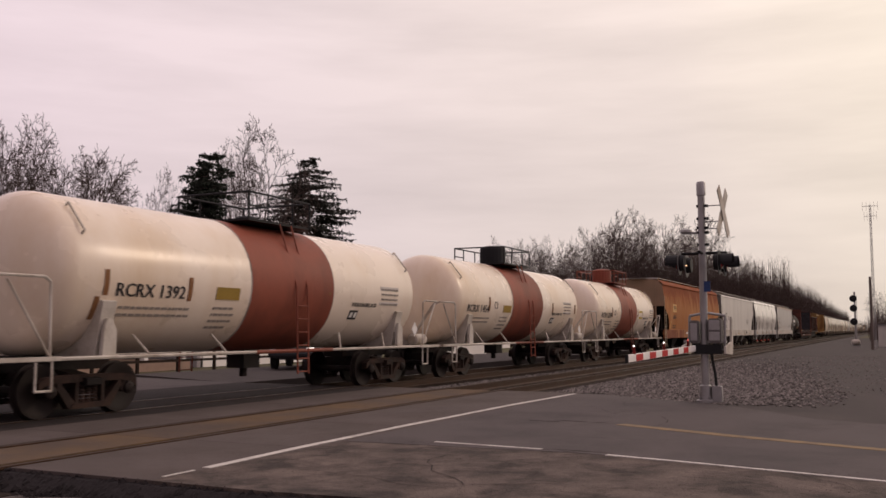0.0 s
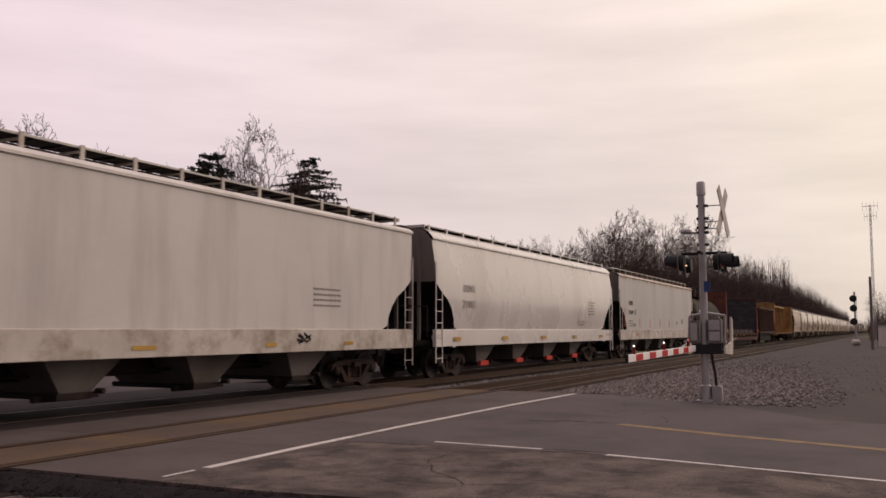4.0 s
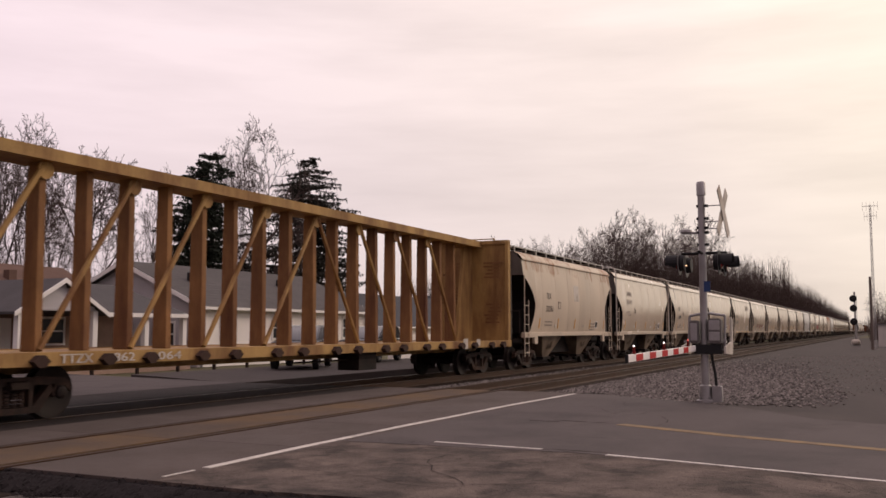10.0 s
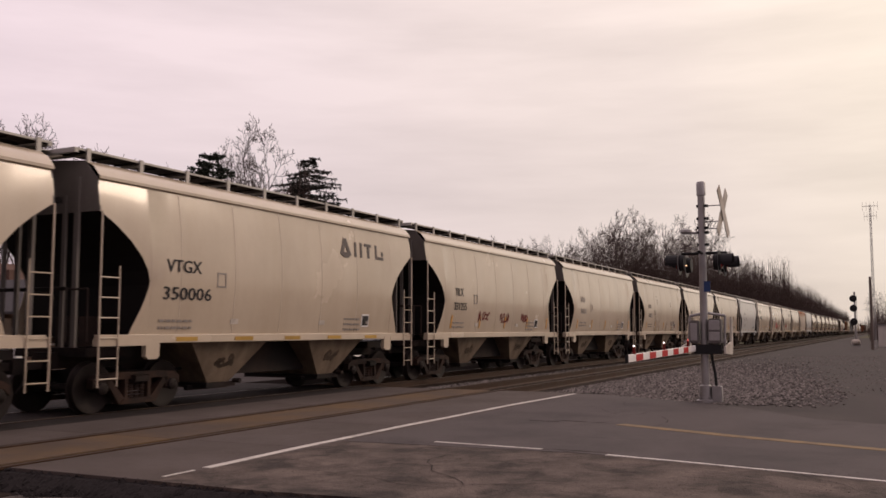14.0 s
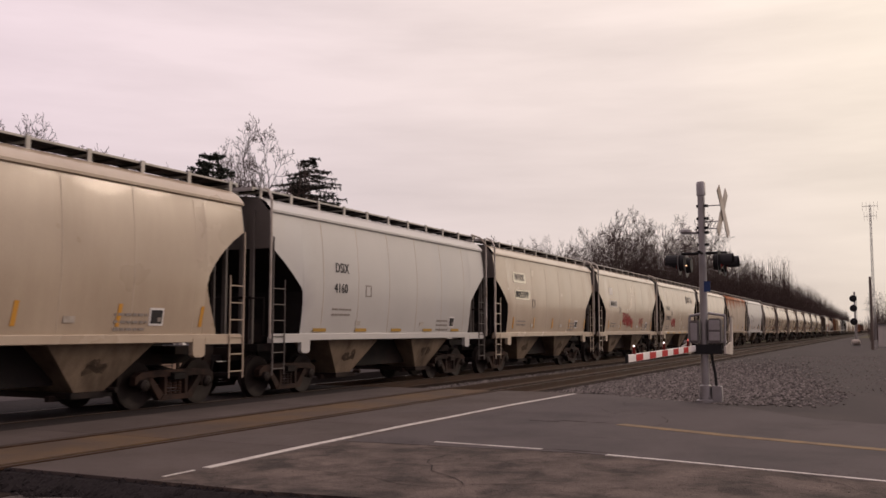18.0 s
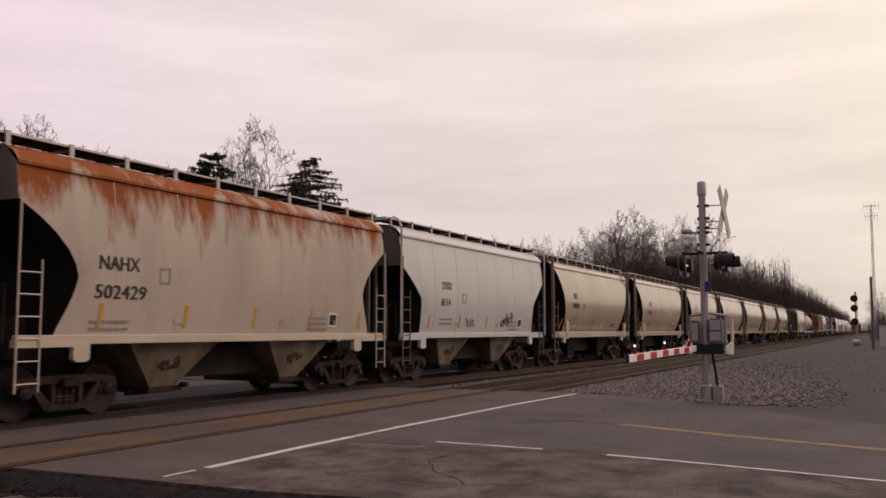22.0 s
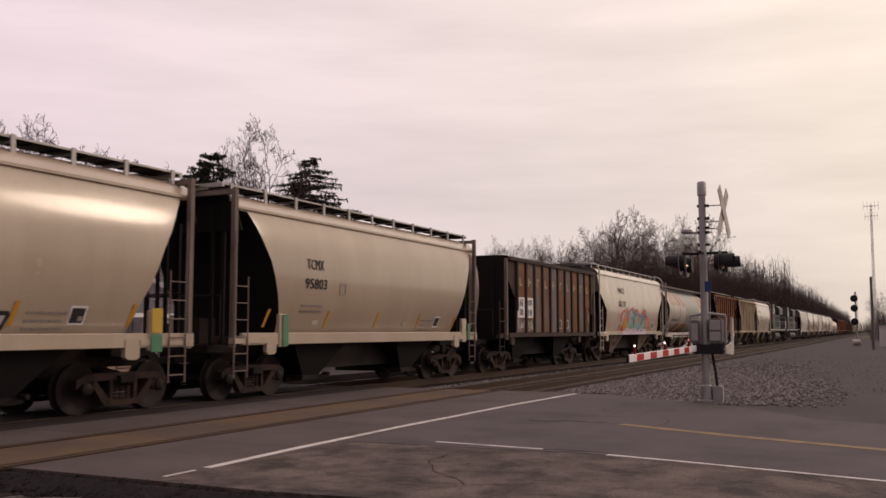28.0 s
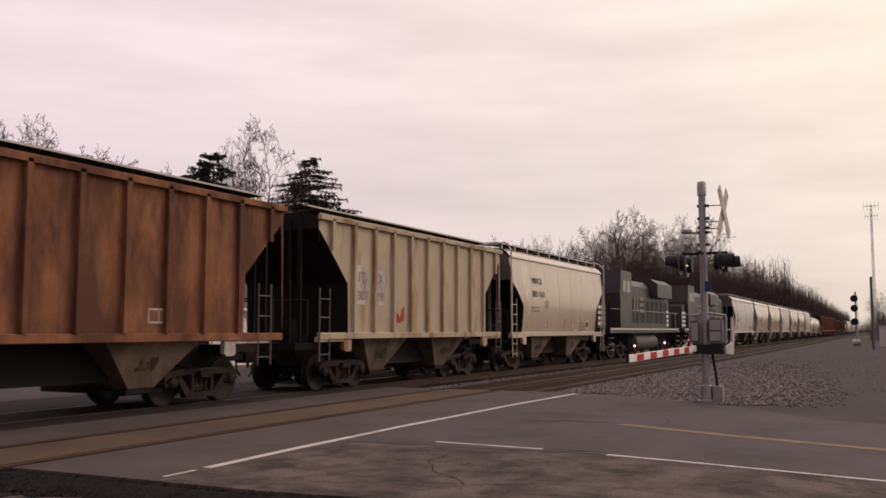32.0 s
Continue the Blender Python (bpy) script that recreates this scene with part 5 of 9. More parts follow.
def beam_load(car, L):
    """Bundles of steel beams lying on the flat car, between leaning timber stakes."""
    n = 6
    for i in range(n):
        x0 = 2.1 + i * (L - 4.2) / n
        x1 = x0 + (L - 4.2) / n - 0.35
        for k, y in enumerate((-1.2, -0.84, -0.48, -0.12, 0.24, 0.6, 0.96, 1.25)):
            shared("beam", STEELBEAM, lambda b, l=x1 - x0: prism(b, [(-0.15, 0.0), (0.15, 0.0), (0.15, 0.03), (0.015, 0.04), (0.015, 0.30), (0.15, 0.31), (0.15, 0.34), (-0.15, 0.34),
                   (-0.15, 0.31), (-0.015, 0.30), (-0.015, 0.04), (-0.15, 0.03)], 0, l, "x"), "steel_beam", car, pose(x0 + 0.06 * ((k * 5 + i * 3) % 4), y, 1.225))
        for k in range(3):
            decal(car, "bundle_tag", [(x0 + 0.10 + 0.11 * k, x0 + 0.16 + 0.13 * k, 1.30 + 0.06 * k, 1.36 + 0.06 * k)], lambda z: 1.36, WHITE, "small white paper tag")
        for x in (x0 + 0.5, x0 + 2.3):
            shared("dunnage", DUNNAGE, lambda b: box(b, -0.05, 0.05, -1.4, 1.4, 0.0, 0.06), "dunnage", car, pose(x, 0, 1.163))
    for i in range(14):
        x = 2.4 + i * (L - 4.8) / 13
        for s in (-1, 1):
            shared("stake", DUNNAGE, lambda b: prism(b, [(-0.22, 0.32), (-0.16, 0.32), (0.06, -0.10), (0.0, -0.10)], -0.03, 0.03), "stake", car, pose(x, s * 1.44, 1.26), "weathered leaning timber stake")


# -- open gondola
def add_gondola(car, L):
    gx0, gx1, top = 0.86, L - 0.95, 3.82
    shared("gon_side", GONDOLA, lambda b: [box(b, gx0, gx1, min(s * 1.44, s * 1.47), max(s * 1.44, s * 1.47), 1.30, top) for s in (-1, 1)], "side_wall", car, None, "dark brown scarred steel side")
    for x, f in ((gx0, -1), (gx1, 1)):
        shared(("gon_end", f), ENDDARK, lambda b, f=f: (box(b, -0.03, 0.03, -1.46, 1.46, 1.25, top), [box(b, min(0, f * 0.12), max(0, f * 0.12), -1.5, 1.5, z - 0.04, z + 0.04) for z in (1.7, 2.3, 2.9, top - 0.04)]),
               "end_wall", car, pose(x, 0, 0))
    for i in range(16):
        x = gx0 + 0.10 if i == 15 else 2.0 + i * (gx1 - 2.12) / 14
        for s in (-1, 1):
            shared("gon_post", GONDOLA, lambda b: (box(b, -0.075, 0.075, -0.07, 0.07, 1.30, top - 0.05),
                   bmesh.ops.bevel(b, geom=[ed for ed in b.edges], offset=0.015, segments=1, affect="EDGES")), "side_post", car, pose(x, s * 1.53, 0))
    for s in (-1, 1):
        shared("gon_rim", GONDOLA, lambda b: box(b, gx0 - 0.05, gx1 + 0.05, -0.10, 0.10, top - 0.06, top + 0.06), "top_chord", car, pose(0, s * 1.52, 0))
        shared("gon_sill", GONDOLA, lambda b: box(b, gx0 - 0.2, gx1 + 0.2, -0.08, 0.08, 1.14, 1.34), "side_sill", car, pose(0, s * 1.53, 0), "rusty red side sill")
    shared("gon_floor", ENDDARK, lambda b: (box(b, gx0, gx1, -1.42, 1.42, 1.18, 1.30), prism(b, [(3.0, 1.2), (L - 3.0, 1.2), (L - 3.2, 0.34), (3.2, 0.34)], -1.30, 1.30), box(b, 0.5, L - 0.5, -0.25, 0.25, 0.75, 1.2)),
           "floor", car, None, "dark drop bottom")
    shared("gon_slope", GONDOLA, lambda b: prism(b, [(gx0 + 0.02, 3.75), (gx0 + 0.5, 3.75), (gx0 + 0.62, 1.32), (gx0 + 0.30, 1.32)], -1.50, -1.471), "corner_gusset", car, None, "slanting brown corner gusset")
    for x in (gx0 - 0.25, gx1 + 0.15):
        shared("gon_ladder", UNDER, lambda b: ladder(b, 0.42, 0.75, 2.35, 4), "ladder", car, pose(x - 0.2, -1.60, 0))
    # rust blotches and patches of paint
    side = lambda z: 1.475
    lettering(car, "DJ", 3.05, 2.62, 0.55, side, DIRTYWHITE, 0.32, label="white stencilled letters")
    lettering(car, "TX", 3.98, 2.62, 0.50, side, DIRTYWHITE, 0.30)
    lettering(car, "30", 3.05, 2.06, 0.52, side, DIRTYWHITE, 0.28)
    lettering(car, "76", 3.98, 2.06, 0.48, side, DIRTYWHITE, 0.28)
    decal(car, "placard", [(6.68, 7.28, 2.60, 2.88), (10.35, 10.9, 2.60, 2.88)], side, REDTAPE, "red warning placard")
    for x in (6.74, 10.39):
        lettering(car, "DO NOT", x, 2.76, 0.46, lambda z: 1.485, WHITE, 0.09, label="white warning words")
        lettering(car, "HUMP", x + 0.06, 2.63, 0.34, lambda z: 1.485, WHITE, 0.09)
    decal(car, "placard", [(8.5, 9.05, 2.45, 2.85)], side, DIRTYWHITE, "white paper placard")
    decal(car, "placard", [(8.58, 8.80, 2.55, 2.75), (8.85, 8.98, 2.50, 2.62)], side, BLACKPAINT, "", 0, 0.018)
    scrawl(car, 8.5, 1.75, 0.6, 0.6, side, DIRTYWHITE, 4, "white chalk scrawl", 0.018, 2)
    scrawl(car, 10.35, 1.6, 0.6, 0.9, side, DIRTYWHITE, 9, "white chalk scrawl", 0.014, 2)
    decal(car, "reflector", [(5.25, 5.33, 1.45, 1.8), (7.95, 8.03, 1.45, 1.8), (1.5, 1.58, 1.6, 2.6)], lambda z: 1.51, surface("faded amber strip", (0.30, 0.15, 0.03), 0.6), "faded amber strip")
    decal(car, "reflector", [(12.9, 12.98, 1.45, 1.8)], side, AMBER, "amber reflective strip")
    shared("gon_flap", surface("bright orange end flap", (0.42, 0.12, 0.05), 0.7, vary=0.2), lambda b: prism(b, [(-0.92, 1.6), (-0.36, 3.70), (-0.96, 3.72)], -1.625, -1.605), "corner_plate", car, pose(gx1, 0, 0),
           "orange triangular corner plate")
    add_couplers(car, L)
    add_truck(car, 2.1)
    add_truck(car, L - 2.1)


# -- centre-beam flat car
POSTBROWN = surface("rusty brown post paint", (0.235, 0.125, 0.052), 0.75, vary=0.3, scale=1.0, stain=(0.085, 0.036, 0.022), amount=0.45, stain_scale=1.0, streaky=4)
WINCH = surface("dark brown winch casting", (0.045, 0.026, 0.020), 0.75, vary=0.3)


def add_centrebeam(car, L):
    x0, x1, top = 0.45, L - 0.75, 4.74
    shared("cb_deck", YELLOW, lambda b: (box(b, x0, x1, -1.42, 1.42, 1.02, 1.12), box(b, x0, x1, -0.3, 0.3, 0.75, 1.02)), "deck", car, None, "weathered yellow deck")
    for s in (-1, 1):
        shared("cb_sill", YELLOW, lambda b: box(b, x0, x1, -0.05, 0.05, 0.92, 1.14), "side_sill", car, pose(0, s * 1.46, 0))
    n, pitch, first = 19, 1.09, 1.55
    for i in range(n):
        x = first + i * pitch
        shared("cb_post", POSTBROWN, lambda b: (prism(b, [(-0.19, 1.12), (0.19, 1.12), (0.15, 4.5), (-0.15, 4.5)], -0.08, 0.08, "x"),
               bmesh.ops.bevel(b, geom=[ed for ed in b.edges], offset=0.012, segments=1, affect="EDGES")), "centre_post", car, pose(x, 0, 0), "tapered brown post")
    for j in range(9):
        for x in (1.57 + 2.45 * j, 2.59 + 2.45 * j):
            for s in (-1, 1):
                if x < L - 1.5:
                    shared("cb_winch", WINCH, lambda b: prism(b, [(-0.17, 1.0), (-0.05, 0.90), (0.06, 0.90), (0.17, 1.0), (0.06, 1.10), (-0.05, 1.10)], -0.07, 0.07), "winch", car, pose(x, s * 1.56, 0), "dark brown tie-down winch")
    for i in range(0, n - 2, 2):
        x = first + i * pitch
        up = 1 if i < n // 2 else -1
        for y in (-0.21,):
            shared(("cb_diag", up), YELLOW, lambda b, u=up: (rod(b, (0, 0, 1.15 if u > 0 else 4.5), (2 * pitch, 0, 4.5 if u > 0 else 1.15), 0.058, 6), turned(b, [(-0.02, 0.17), (0.02, 0.17)], (2 * pitch if u > 0 else 0, 0, 4.36), (0, 1, 0), 14)), "diagonal_brace", car, pose(x, y, 0))
    shared("cb_chord", YELLOW, lambda b: prism(b, [(-0.44, 4.50), (0.44, 4.50), (0.44, 4.72), (0.40, 4.72), (0.40, 4.56), (-0.40, 4.56), (-0.40, 4.72), (-0.44, 4.72)], x0, x1, "x"), "top_chord", car, None, "yellow top chord with flanges")
    for x, f in ((x0, 1), (x1, -1)):
        shared(("cb_bulk", f), YELLOW, lambda b, f=f: (box(b, min(0.10 * f, 0.16 * f), max(0.10 * f, 0.16 * f), -1.36, 1.36, 1.1, top), box(b, min(0, 0.22 * f), max(0, 0.22 * f), -1.36, 1.36, top - 0.14, top)), "bulkhead", car, pose(x, 0, 0), "yellow end bulkhead")
        for y in (-1.42, -0.7, 0.0, 0.7, 1.42):
            w = 0.06 if abs(y) > 1 else 0.05
            shared(("cb_stud", f, abs(y) > 1), YELLOW, lambda b, f=f, w=w, o=abs(y) > 1: box(b, min(0, (0.22 if o else 0.099) * f), max(0, (0.22 if o else 0.099) * f), -w, w, 0.9 if o else 1.12, top if o else top - 0.145), "bulkhead_post", car, pose(x, y, 0))
        shared(("cb_grab", f), YELLOW, lambda b, f=f: pipe(b, [(0.1 * f, -0.9, top), (0.1 * f, -0.9, top + 0.07), (0.1 * f, 0.2, top + 0.07), (0.1 * f, 0.2, top)], 0.02), "grab_iron", car, pose(x, 0, 0))
        shared(("cb_web", f), YELLOW, lambda b, f=f: prism(b, [(0.16 * f, 1.12), (1.5 * f, 1.12), (0.9 * f, 4.5), (0.16 * f, 4.6)], -0.05, 0.05), "bulkhead_gusset", car, pose(x, 0, 0))
    # worn lines of stencilling on the inner face of the far bulkhead
    rg = random.Random(91)
    for i, (y0, y1, z0, n) in enumerate(((-1.25, -0.45, 3.9, 5), (-1.2, -0.5, 2.4, 6), (0.35, 1.25, 3.9, 4), (0.40, 1.20, 3.0, 5), (0.40, 1.15, 2.0, 6))):
        bm = bmesh.new()
        for k in range(n):
            box(bm, -0.012, 0.0, y0 + rg.uniform(0, 0.15), y1 - rg.uniform(0, 0.25), z0 - 0.13 * k, z0 - 0.13 * k + 0.055)
        tagged(part("stencil", bm, POSTBROWN, car, "faded brown stencilling"), "faded brown stencilling", kind="stuff").matrix_basis = pose(x1 - 0.162, 0, 0)
    side = lambda z: 1.52
    decal(car, "placard", [(L - 4.95, L - 4.62, 0.90, 1.22), (L - 3.9, L - 3.62, 0.98, 1.2)], side, DIRTYWHITE, "white metal placard")
    for word, x, w in (("TTZX", 3.02, 0.70), ("862", 4.17, 0.52), ("064", 5.26, 0.63)):
        lettering(car, word, x, 0.955, w, side, DIRTYWHITE, 0.15, label="worn white stencilling")
    shared("cb_box", UNDER, lambda b: (box(b, 0, 0.9, -1.25, -0.6, 0.45, 0.92), rod(b, (-2.4, -0.9, 0.72), (0, -0.9, 0.72), 0.025)), "brake_cylinder_box", car, pose(L / 2 + 1.0, 0, 0), "dark box and brake rod under the deck")
    add_couplers(car, L)
    add_truck(car, 2.6)
    add_truck(car, L - 2.6)


# -- diesel locomotives
def add_loco(car, L, wide):
    shared("lo_frame", LOCO, lambda b: (box(b, 0.9, L - 0.9, -1.5, 1.5, 1.35, 1.62), box(b, 6.5, L - 6.5, -0.9, 0.9, 0.7, 1.35)), "frame", car, None, "black frame")
    shared(("lo_tank", round(L, 1)), surface("grimy grey fuel tank", (0.10, 0.088, 0.078), 0.6, vary=0.2), lambda b: turned(b, [(0, 0.30), (0.08, 0.46), (L - 13.3, 0.46), (L - 13.2, 0.30)], (6.6, -0.95, 0.82), (1, 0, 0), 18), "fuel_tank", car, None, "grey cylindrical fuel tank", 30)
    cab0 = 2.9 if not wide else 2.3
    shared(("lo_cab", wide), LOCO, lambda b: (prism(b, [(cab0, 1.62), (cab0 + 2.3, 1.62), (cab0 + 2.3, 4.55), (cab0 + 0.2, 4.55), (cab0, 3.4)], -1.5, 1.5),
           prism(b, [(0.95, 1.62), (cab0, 1.62), (cab0, 3.3 if wide else 2.9), (1.2, 3.1 if wide else 2.8)], -1.3 if wide else -0.85, 1.3 if wide else 0.85)), "cab", car, None, "black cab with side windows")
    decal(car, "cab_window", [(cab0 + 0.5, cab0 + 1.1, 3.45, 4.05), (cab0 + 1.3, cab0 + 1.95, 3.45, 4.05)], lambda z: 1.5, DARKGLASS, "dark side window")
    shared(("lo_hood", wide), LOCO, lambda b: prism(b, [(-0.9, 1.62), (0.9, 1.62), (0.9, 3.95), (0.6, 4.30), (-0.6, 4.30), (-0.9, 3.95)], cab0 + 2.32, L - 1.2, "x"), "hood", car, None, "long black engine hood")
    shared("lo_rad", LOCO, lambda b: prism(b, [(-1.35, 3.45), (1.35, 3.45), (1.35, 4.25), (0.9, 4.55), (-0.9, 4.55), (-1.35, 4.25)], L - 6.2, L - 2.2, "x"), "radiator", car, None, "flared radiator housing")
    for i in range(3):
        shared("lo_fan", UNDER, lambda b: turned(b, [(0, 0.6), (0.14, 0.6), (0.16, 0.3)], (0, 0, 4.3), (0, 0, 1), 16), "roof_fan", car, pose(8.5 + i * 1.6, 0, 0.0))
    for i in range(9):
        decal(car, "hood_door", [(6.0 + i * 1.2, 6.9 + i * 1.2, 1.9, 3.2)], lambda z: 0.9, BLACKMETAL, "hood access door")
    for i in range(4):
        decal(car, "stripe", [(1.05, 2.3, 1.75 + 0.27 * i, 1.90 + 0.27 * i)], lambda z: 0.86 if not wide else 1.31, WHITE, "white stripe")
        decal(car, "stripe", [(L - 1.9, L - 1.25, 1.75 + 0.27 * i, 1.90 + 0.27 * i)], lambda z: 0.91, WHITE, "white stripe")
    decal(car, "emblem", [(8.0, 8.28, 2.5, 3.4), (8.6, 8.88, 2.5, 3.4), (9.3, 10.2, 3.2, 3.4), (9.3, 10.2, 2.85, 3.05), (9.3, 10.2, 2.5, 2.7)], lambda z: 0.92, GREYINK, "plain pale emblem shapes")
    decal(car, "stripe", [(1.0, L - 1.0, 1.52, 1.58)], lambda z: 1.5, WHITE, "thin white sill stripe")
    shared("lo_rail", GALV, lambda b: [(pipe(b, [(1.2, s * 1.45, 2.55), (cab0, s * 1.45, 2.55)], 0.02), pipe(b, [(cab0 + 2.4, s * 1.45, 2.55), (L - 1.0, s * 1.45, 2.55)], 0.02),
           [rod(b, (x, s * 1.45, 1.62), (x, s * 1.45, 2.55), 0.018) for x in [cab0 + 2.4 + k * 1.6 for k in range(int((L - cab0 - 3.4) / 1.6) + 1)]]) for s in (-1, 1)], "handrail", car, None, "pale walkway handrail")
    shared("lo_steps", DIRTYWHITE, lambda b: [box(b, x, x + 0.5, s * 1.45 - 0.1, s * 1.45 + 0.05, 0.5 + 0.3 * k, 0.53 + 0.3 * k) for x in (0.95, L - 1.45) for s in (-1, 1) for k in range(4)], "steps", car)
    add_couplers(car, L)
    for x in (2.6, 4.4, L - 4.4, L - 2.6):
        add_truck(car, x, UNDER)

# ---------------------------------------------------------------- the train, in order, by the place of each car's leading coupler
def rolling(name, x0, label, category, group=""):
    car = thing(name, label, category, group, pose(x0 + START, TRAIN_Y, 0))
    CARS.append((car, x0 + START))
    return car


START = 290.72
LONG = dict(kind="long", bays=4, top=4.22, inset=2.95, drop=0.5, end_gap=0.72)
HG, TG = "covered hopper cars", "white tank cars"

# three white acid tank cars with a red-brown band
for i, (x0, L, num) in enumerate(((-281.15, 15.55, "RCRX 1392"), (-265.6, 15.6, "RCRX 1454"), (-250.0, 14.75, "RCRX 2589"))):
    c = rolling("tank_car", x0, "white tank car with a red-brown middle band and pale handrails", "tank car", TG)
    add_tank(c, L, TANKWHITE, BAND, sill_paint=DIRTYWHITE, dome_paint=(BLACKMETAL, BLACKMETAL, BAND)[i], half=(1.2, 1.35, 1.2)[i], gap=1.0, drum=i > 0, mid=(8.05, 7.80, 7.36)[i])
    ts = tank_side(1.46, 2.50)
    BROWNBAR = surface("brown stencil bar", (0.20, 0.095, 0.04), 0.6)
    xt = (2.60, 2.2, 2.25)[i]
    lettering(c, num, xt, 2.10, 1.78, ts, BLACKPAINT, 0.24, label="black stencilled reporting mark")
    small_print(c, xt + 0.15, 1.88, ts, 1.9, 2)
    if i:
        outline(c, 4.5, 2.24, 0.26, 0.24, ts)
    small_print(c, (5.3, 5.2, 5.0)[i], 1.92, ts, 0.7, 4)
    if i < 2:
        decal(c, "reflector", [(5.30, 6.04, 2.12, 2.37)], ts, surface("mustard panel", (0.30, 0.20, 0.04), 0.6), "mustard yellow stencil panel", 0, 0.014)
    for x, z0, z1 in ((((2.30, 2.11, 2.56), (2.14, 1.68, 2.08), (4.46, 2.06, 2.52), (9.45, 2.3, 2.6)), ((3.98, 2.14, 2.62), (6.18, 2.35, 2.6), (9.22, 2.3, 2.55), (10.58, 2.17, 2.58), (13.5, 2.2, 2.57)),
                       ((4.05, 2.14, 2.6), (9.22, 2.22, 2.63), (12.96, 2.2, 2.99)))[i]):
        decal(c, "seam_patch", [(x, x + 0.11, z0 + (z1 - z0) * j / 6, z0 + (z1 - z0) * (j + 1) / 6) for j in range(6)], ts, BROWNBAR, "brown vertical bar")
    xn = (12.0, 12.0, 11.98)[i]
    decal(c, "placard", [(xn, xn + 1.0, 2.17, 2.66)], ts, surface("faded notice panel", (0.56, 0.52, 0.48), 0.6), "pale grey notice panel")
    small_print(c, xn + 0.06, 2.56, lambda z: ts(z) + 0.006, 0.9, 4)
    xh = (10.6, 10.6, 10.38)[i]
    lettering(c, "HYDROCHLORIC ACID", xh, 2.10, 1.22, ts, BLACKPAINT, 0.10, label="black stencilled contents name")
    xb = (10.58, 10.58, 11.25)[i]
    decal(c, "placard", [(xb, xb + 0.40, 1.77, 2.0)], ts, BLACKPAINT, "black data panel")
    decal(c, "placard_line", [(xb + 0.05, xb + 0.16, 1.82, 1.95)], ts, WHITE, "", 0, 0.018)
    decal(c, "placard_line", [(xb + 0.24, xb + 0.35, 1.82, 1.95)], ts, WHITE, "", 0, 0.018)
    if i == 2:
        decal(c, "placard", [(9.57, 10.26, 2.10, 2.55)], ts, surface("yellow stencil panel", (0.46, 0.34, 0.04), 0.6), "yellow stencil panel")
        decal(c, "placard", [(11.7, 12.0, 1.58, 1.72)], ts, BLACKPAINT, "dark stencil")
    shared("diamond", WHITE, lambda b: prism(b, [(0, 1.32), (0.17, 1.52), (0, 1.72), (-0.17, 1.52)], -1.56, -1.545), "hazard_placard", c, pose(L - 1.75, 0, 0), "white diamond hazard placard")
    shared("air_reservoir", DIRTYWHITE, lambda b: turned(b, [(0, 0.12), (0.04, 0.17), (0.66, 0.17), (0.7, 0.12)], (0, -1.2, 1.22), (1, 0, 0), 14), "air_reservoir", c, pose(L - 1.25, 0, 0), "", 30)

# rusted orange long hopper
c = rolling("hopper_car", -235.4, "long rusted orange covered hopper car with a yellow panel", "hopper car", HG)
add_hopper(c, 21.42, paint=ORANGE, ends=surface("rusty brown end paint", (0.24, 0.165, 0.11), 0.7, vary=0.2), sill=PLAINORANGE, bay_paint=ENDDARK, ladder_paint=BEIGE, **LONG)
decal(c, "name_panel", [(3.06, 4.14, 2.62, 3.12)], side_hopper, AMBER, "yellow name panel", 0, 0.012)
lettering(c, "UTCX", 3.2, 2.75, 0.8, lambda z: side_hopper(z) + 0.008, BLACKPAINT, 0.24, label="black letters on the yellow panel")
lettering(c, "64561", 3.06, 2.18, 0.93, side_hopper, BLACKPAINT, 0.25, label="faded black number")
small_print(c, 3.0, 1.75, side_hopper, 1.0, 2, BLACKPAINT)
for x in (2.35, 8.1, 11.9, 15.2, 18.5):
    decal(c, "reflector", [(x, x + 0.12, 1.62, 2.05)], side_hopper, AMBER, "amber reflective strip", 0.12)
decal(c, "placard", [(7.1, 7.6, 1.24, 1.36), (15.6, 15.9, 1.24, 1.36)], lambda z: 1.62, WHITE, "white tape strip")
plate(c, 18.4, 1.65, side_hopper)

# pale grey long hopper
c = rolling("hopper_car", -213.98, "long pale grey covered hopper car with clean flat sides", "hopper car", HG)
# pale long cars: ENDGREY bays hold the underside shade in their grey
add_hopper(c, 21.0, paint=PALE, ends=ENDGREY, sill=DIRTYWHITE, bay_paint=ENDGREY, side=side_flat, **LONG)
marks(c, side_flat, 2.6, 2.20, "EQUX", "16035", 0.95, 1.02, 0.50)
small_print(c, 2.5, 1.85, side_flat, 1.0, 2, BLACKPAINT)
small_print(c, 15.3, 2.45, side_flat, 1.2, 4)
decal(c, "reflector", [(1.55, 2.4, 1.10, 1.18), (5.9, 6.3, 1.12, 1.2), (9.5, 10.1, 1.14, 1.22), (13.4, 13.8, 1.14, 1.22), (16.6, 17.0, 1.14, 1.22)], lambda z: 1.615, surface("ochre tape", (0.42, 0.26, 0.06), 0.6), "faded ochre tape")
scrawl(c, 14.6, 1.2, 0.5, 0.26, lambda z: 1.615, BLACKPAINT, 21, "small black spray tag", 0.02, 2)
outline(c, 4.3, 2.35, 0.26, 0.3, side_flat)

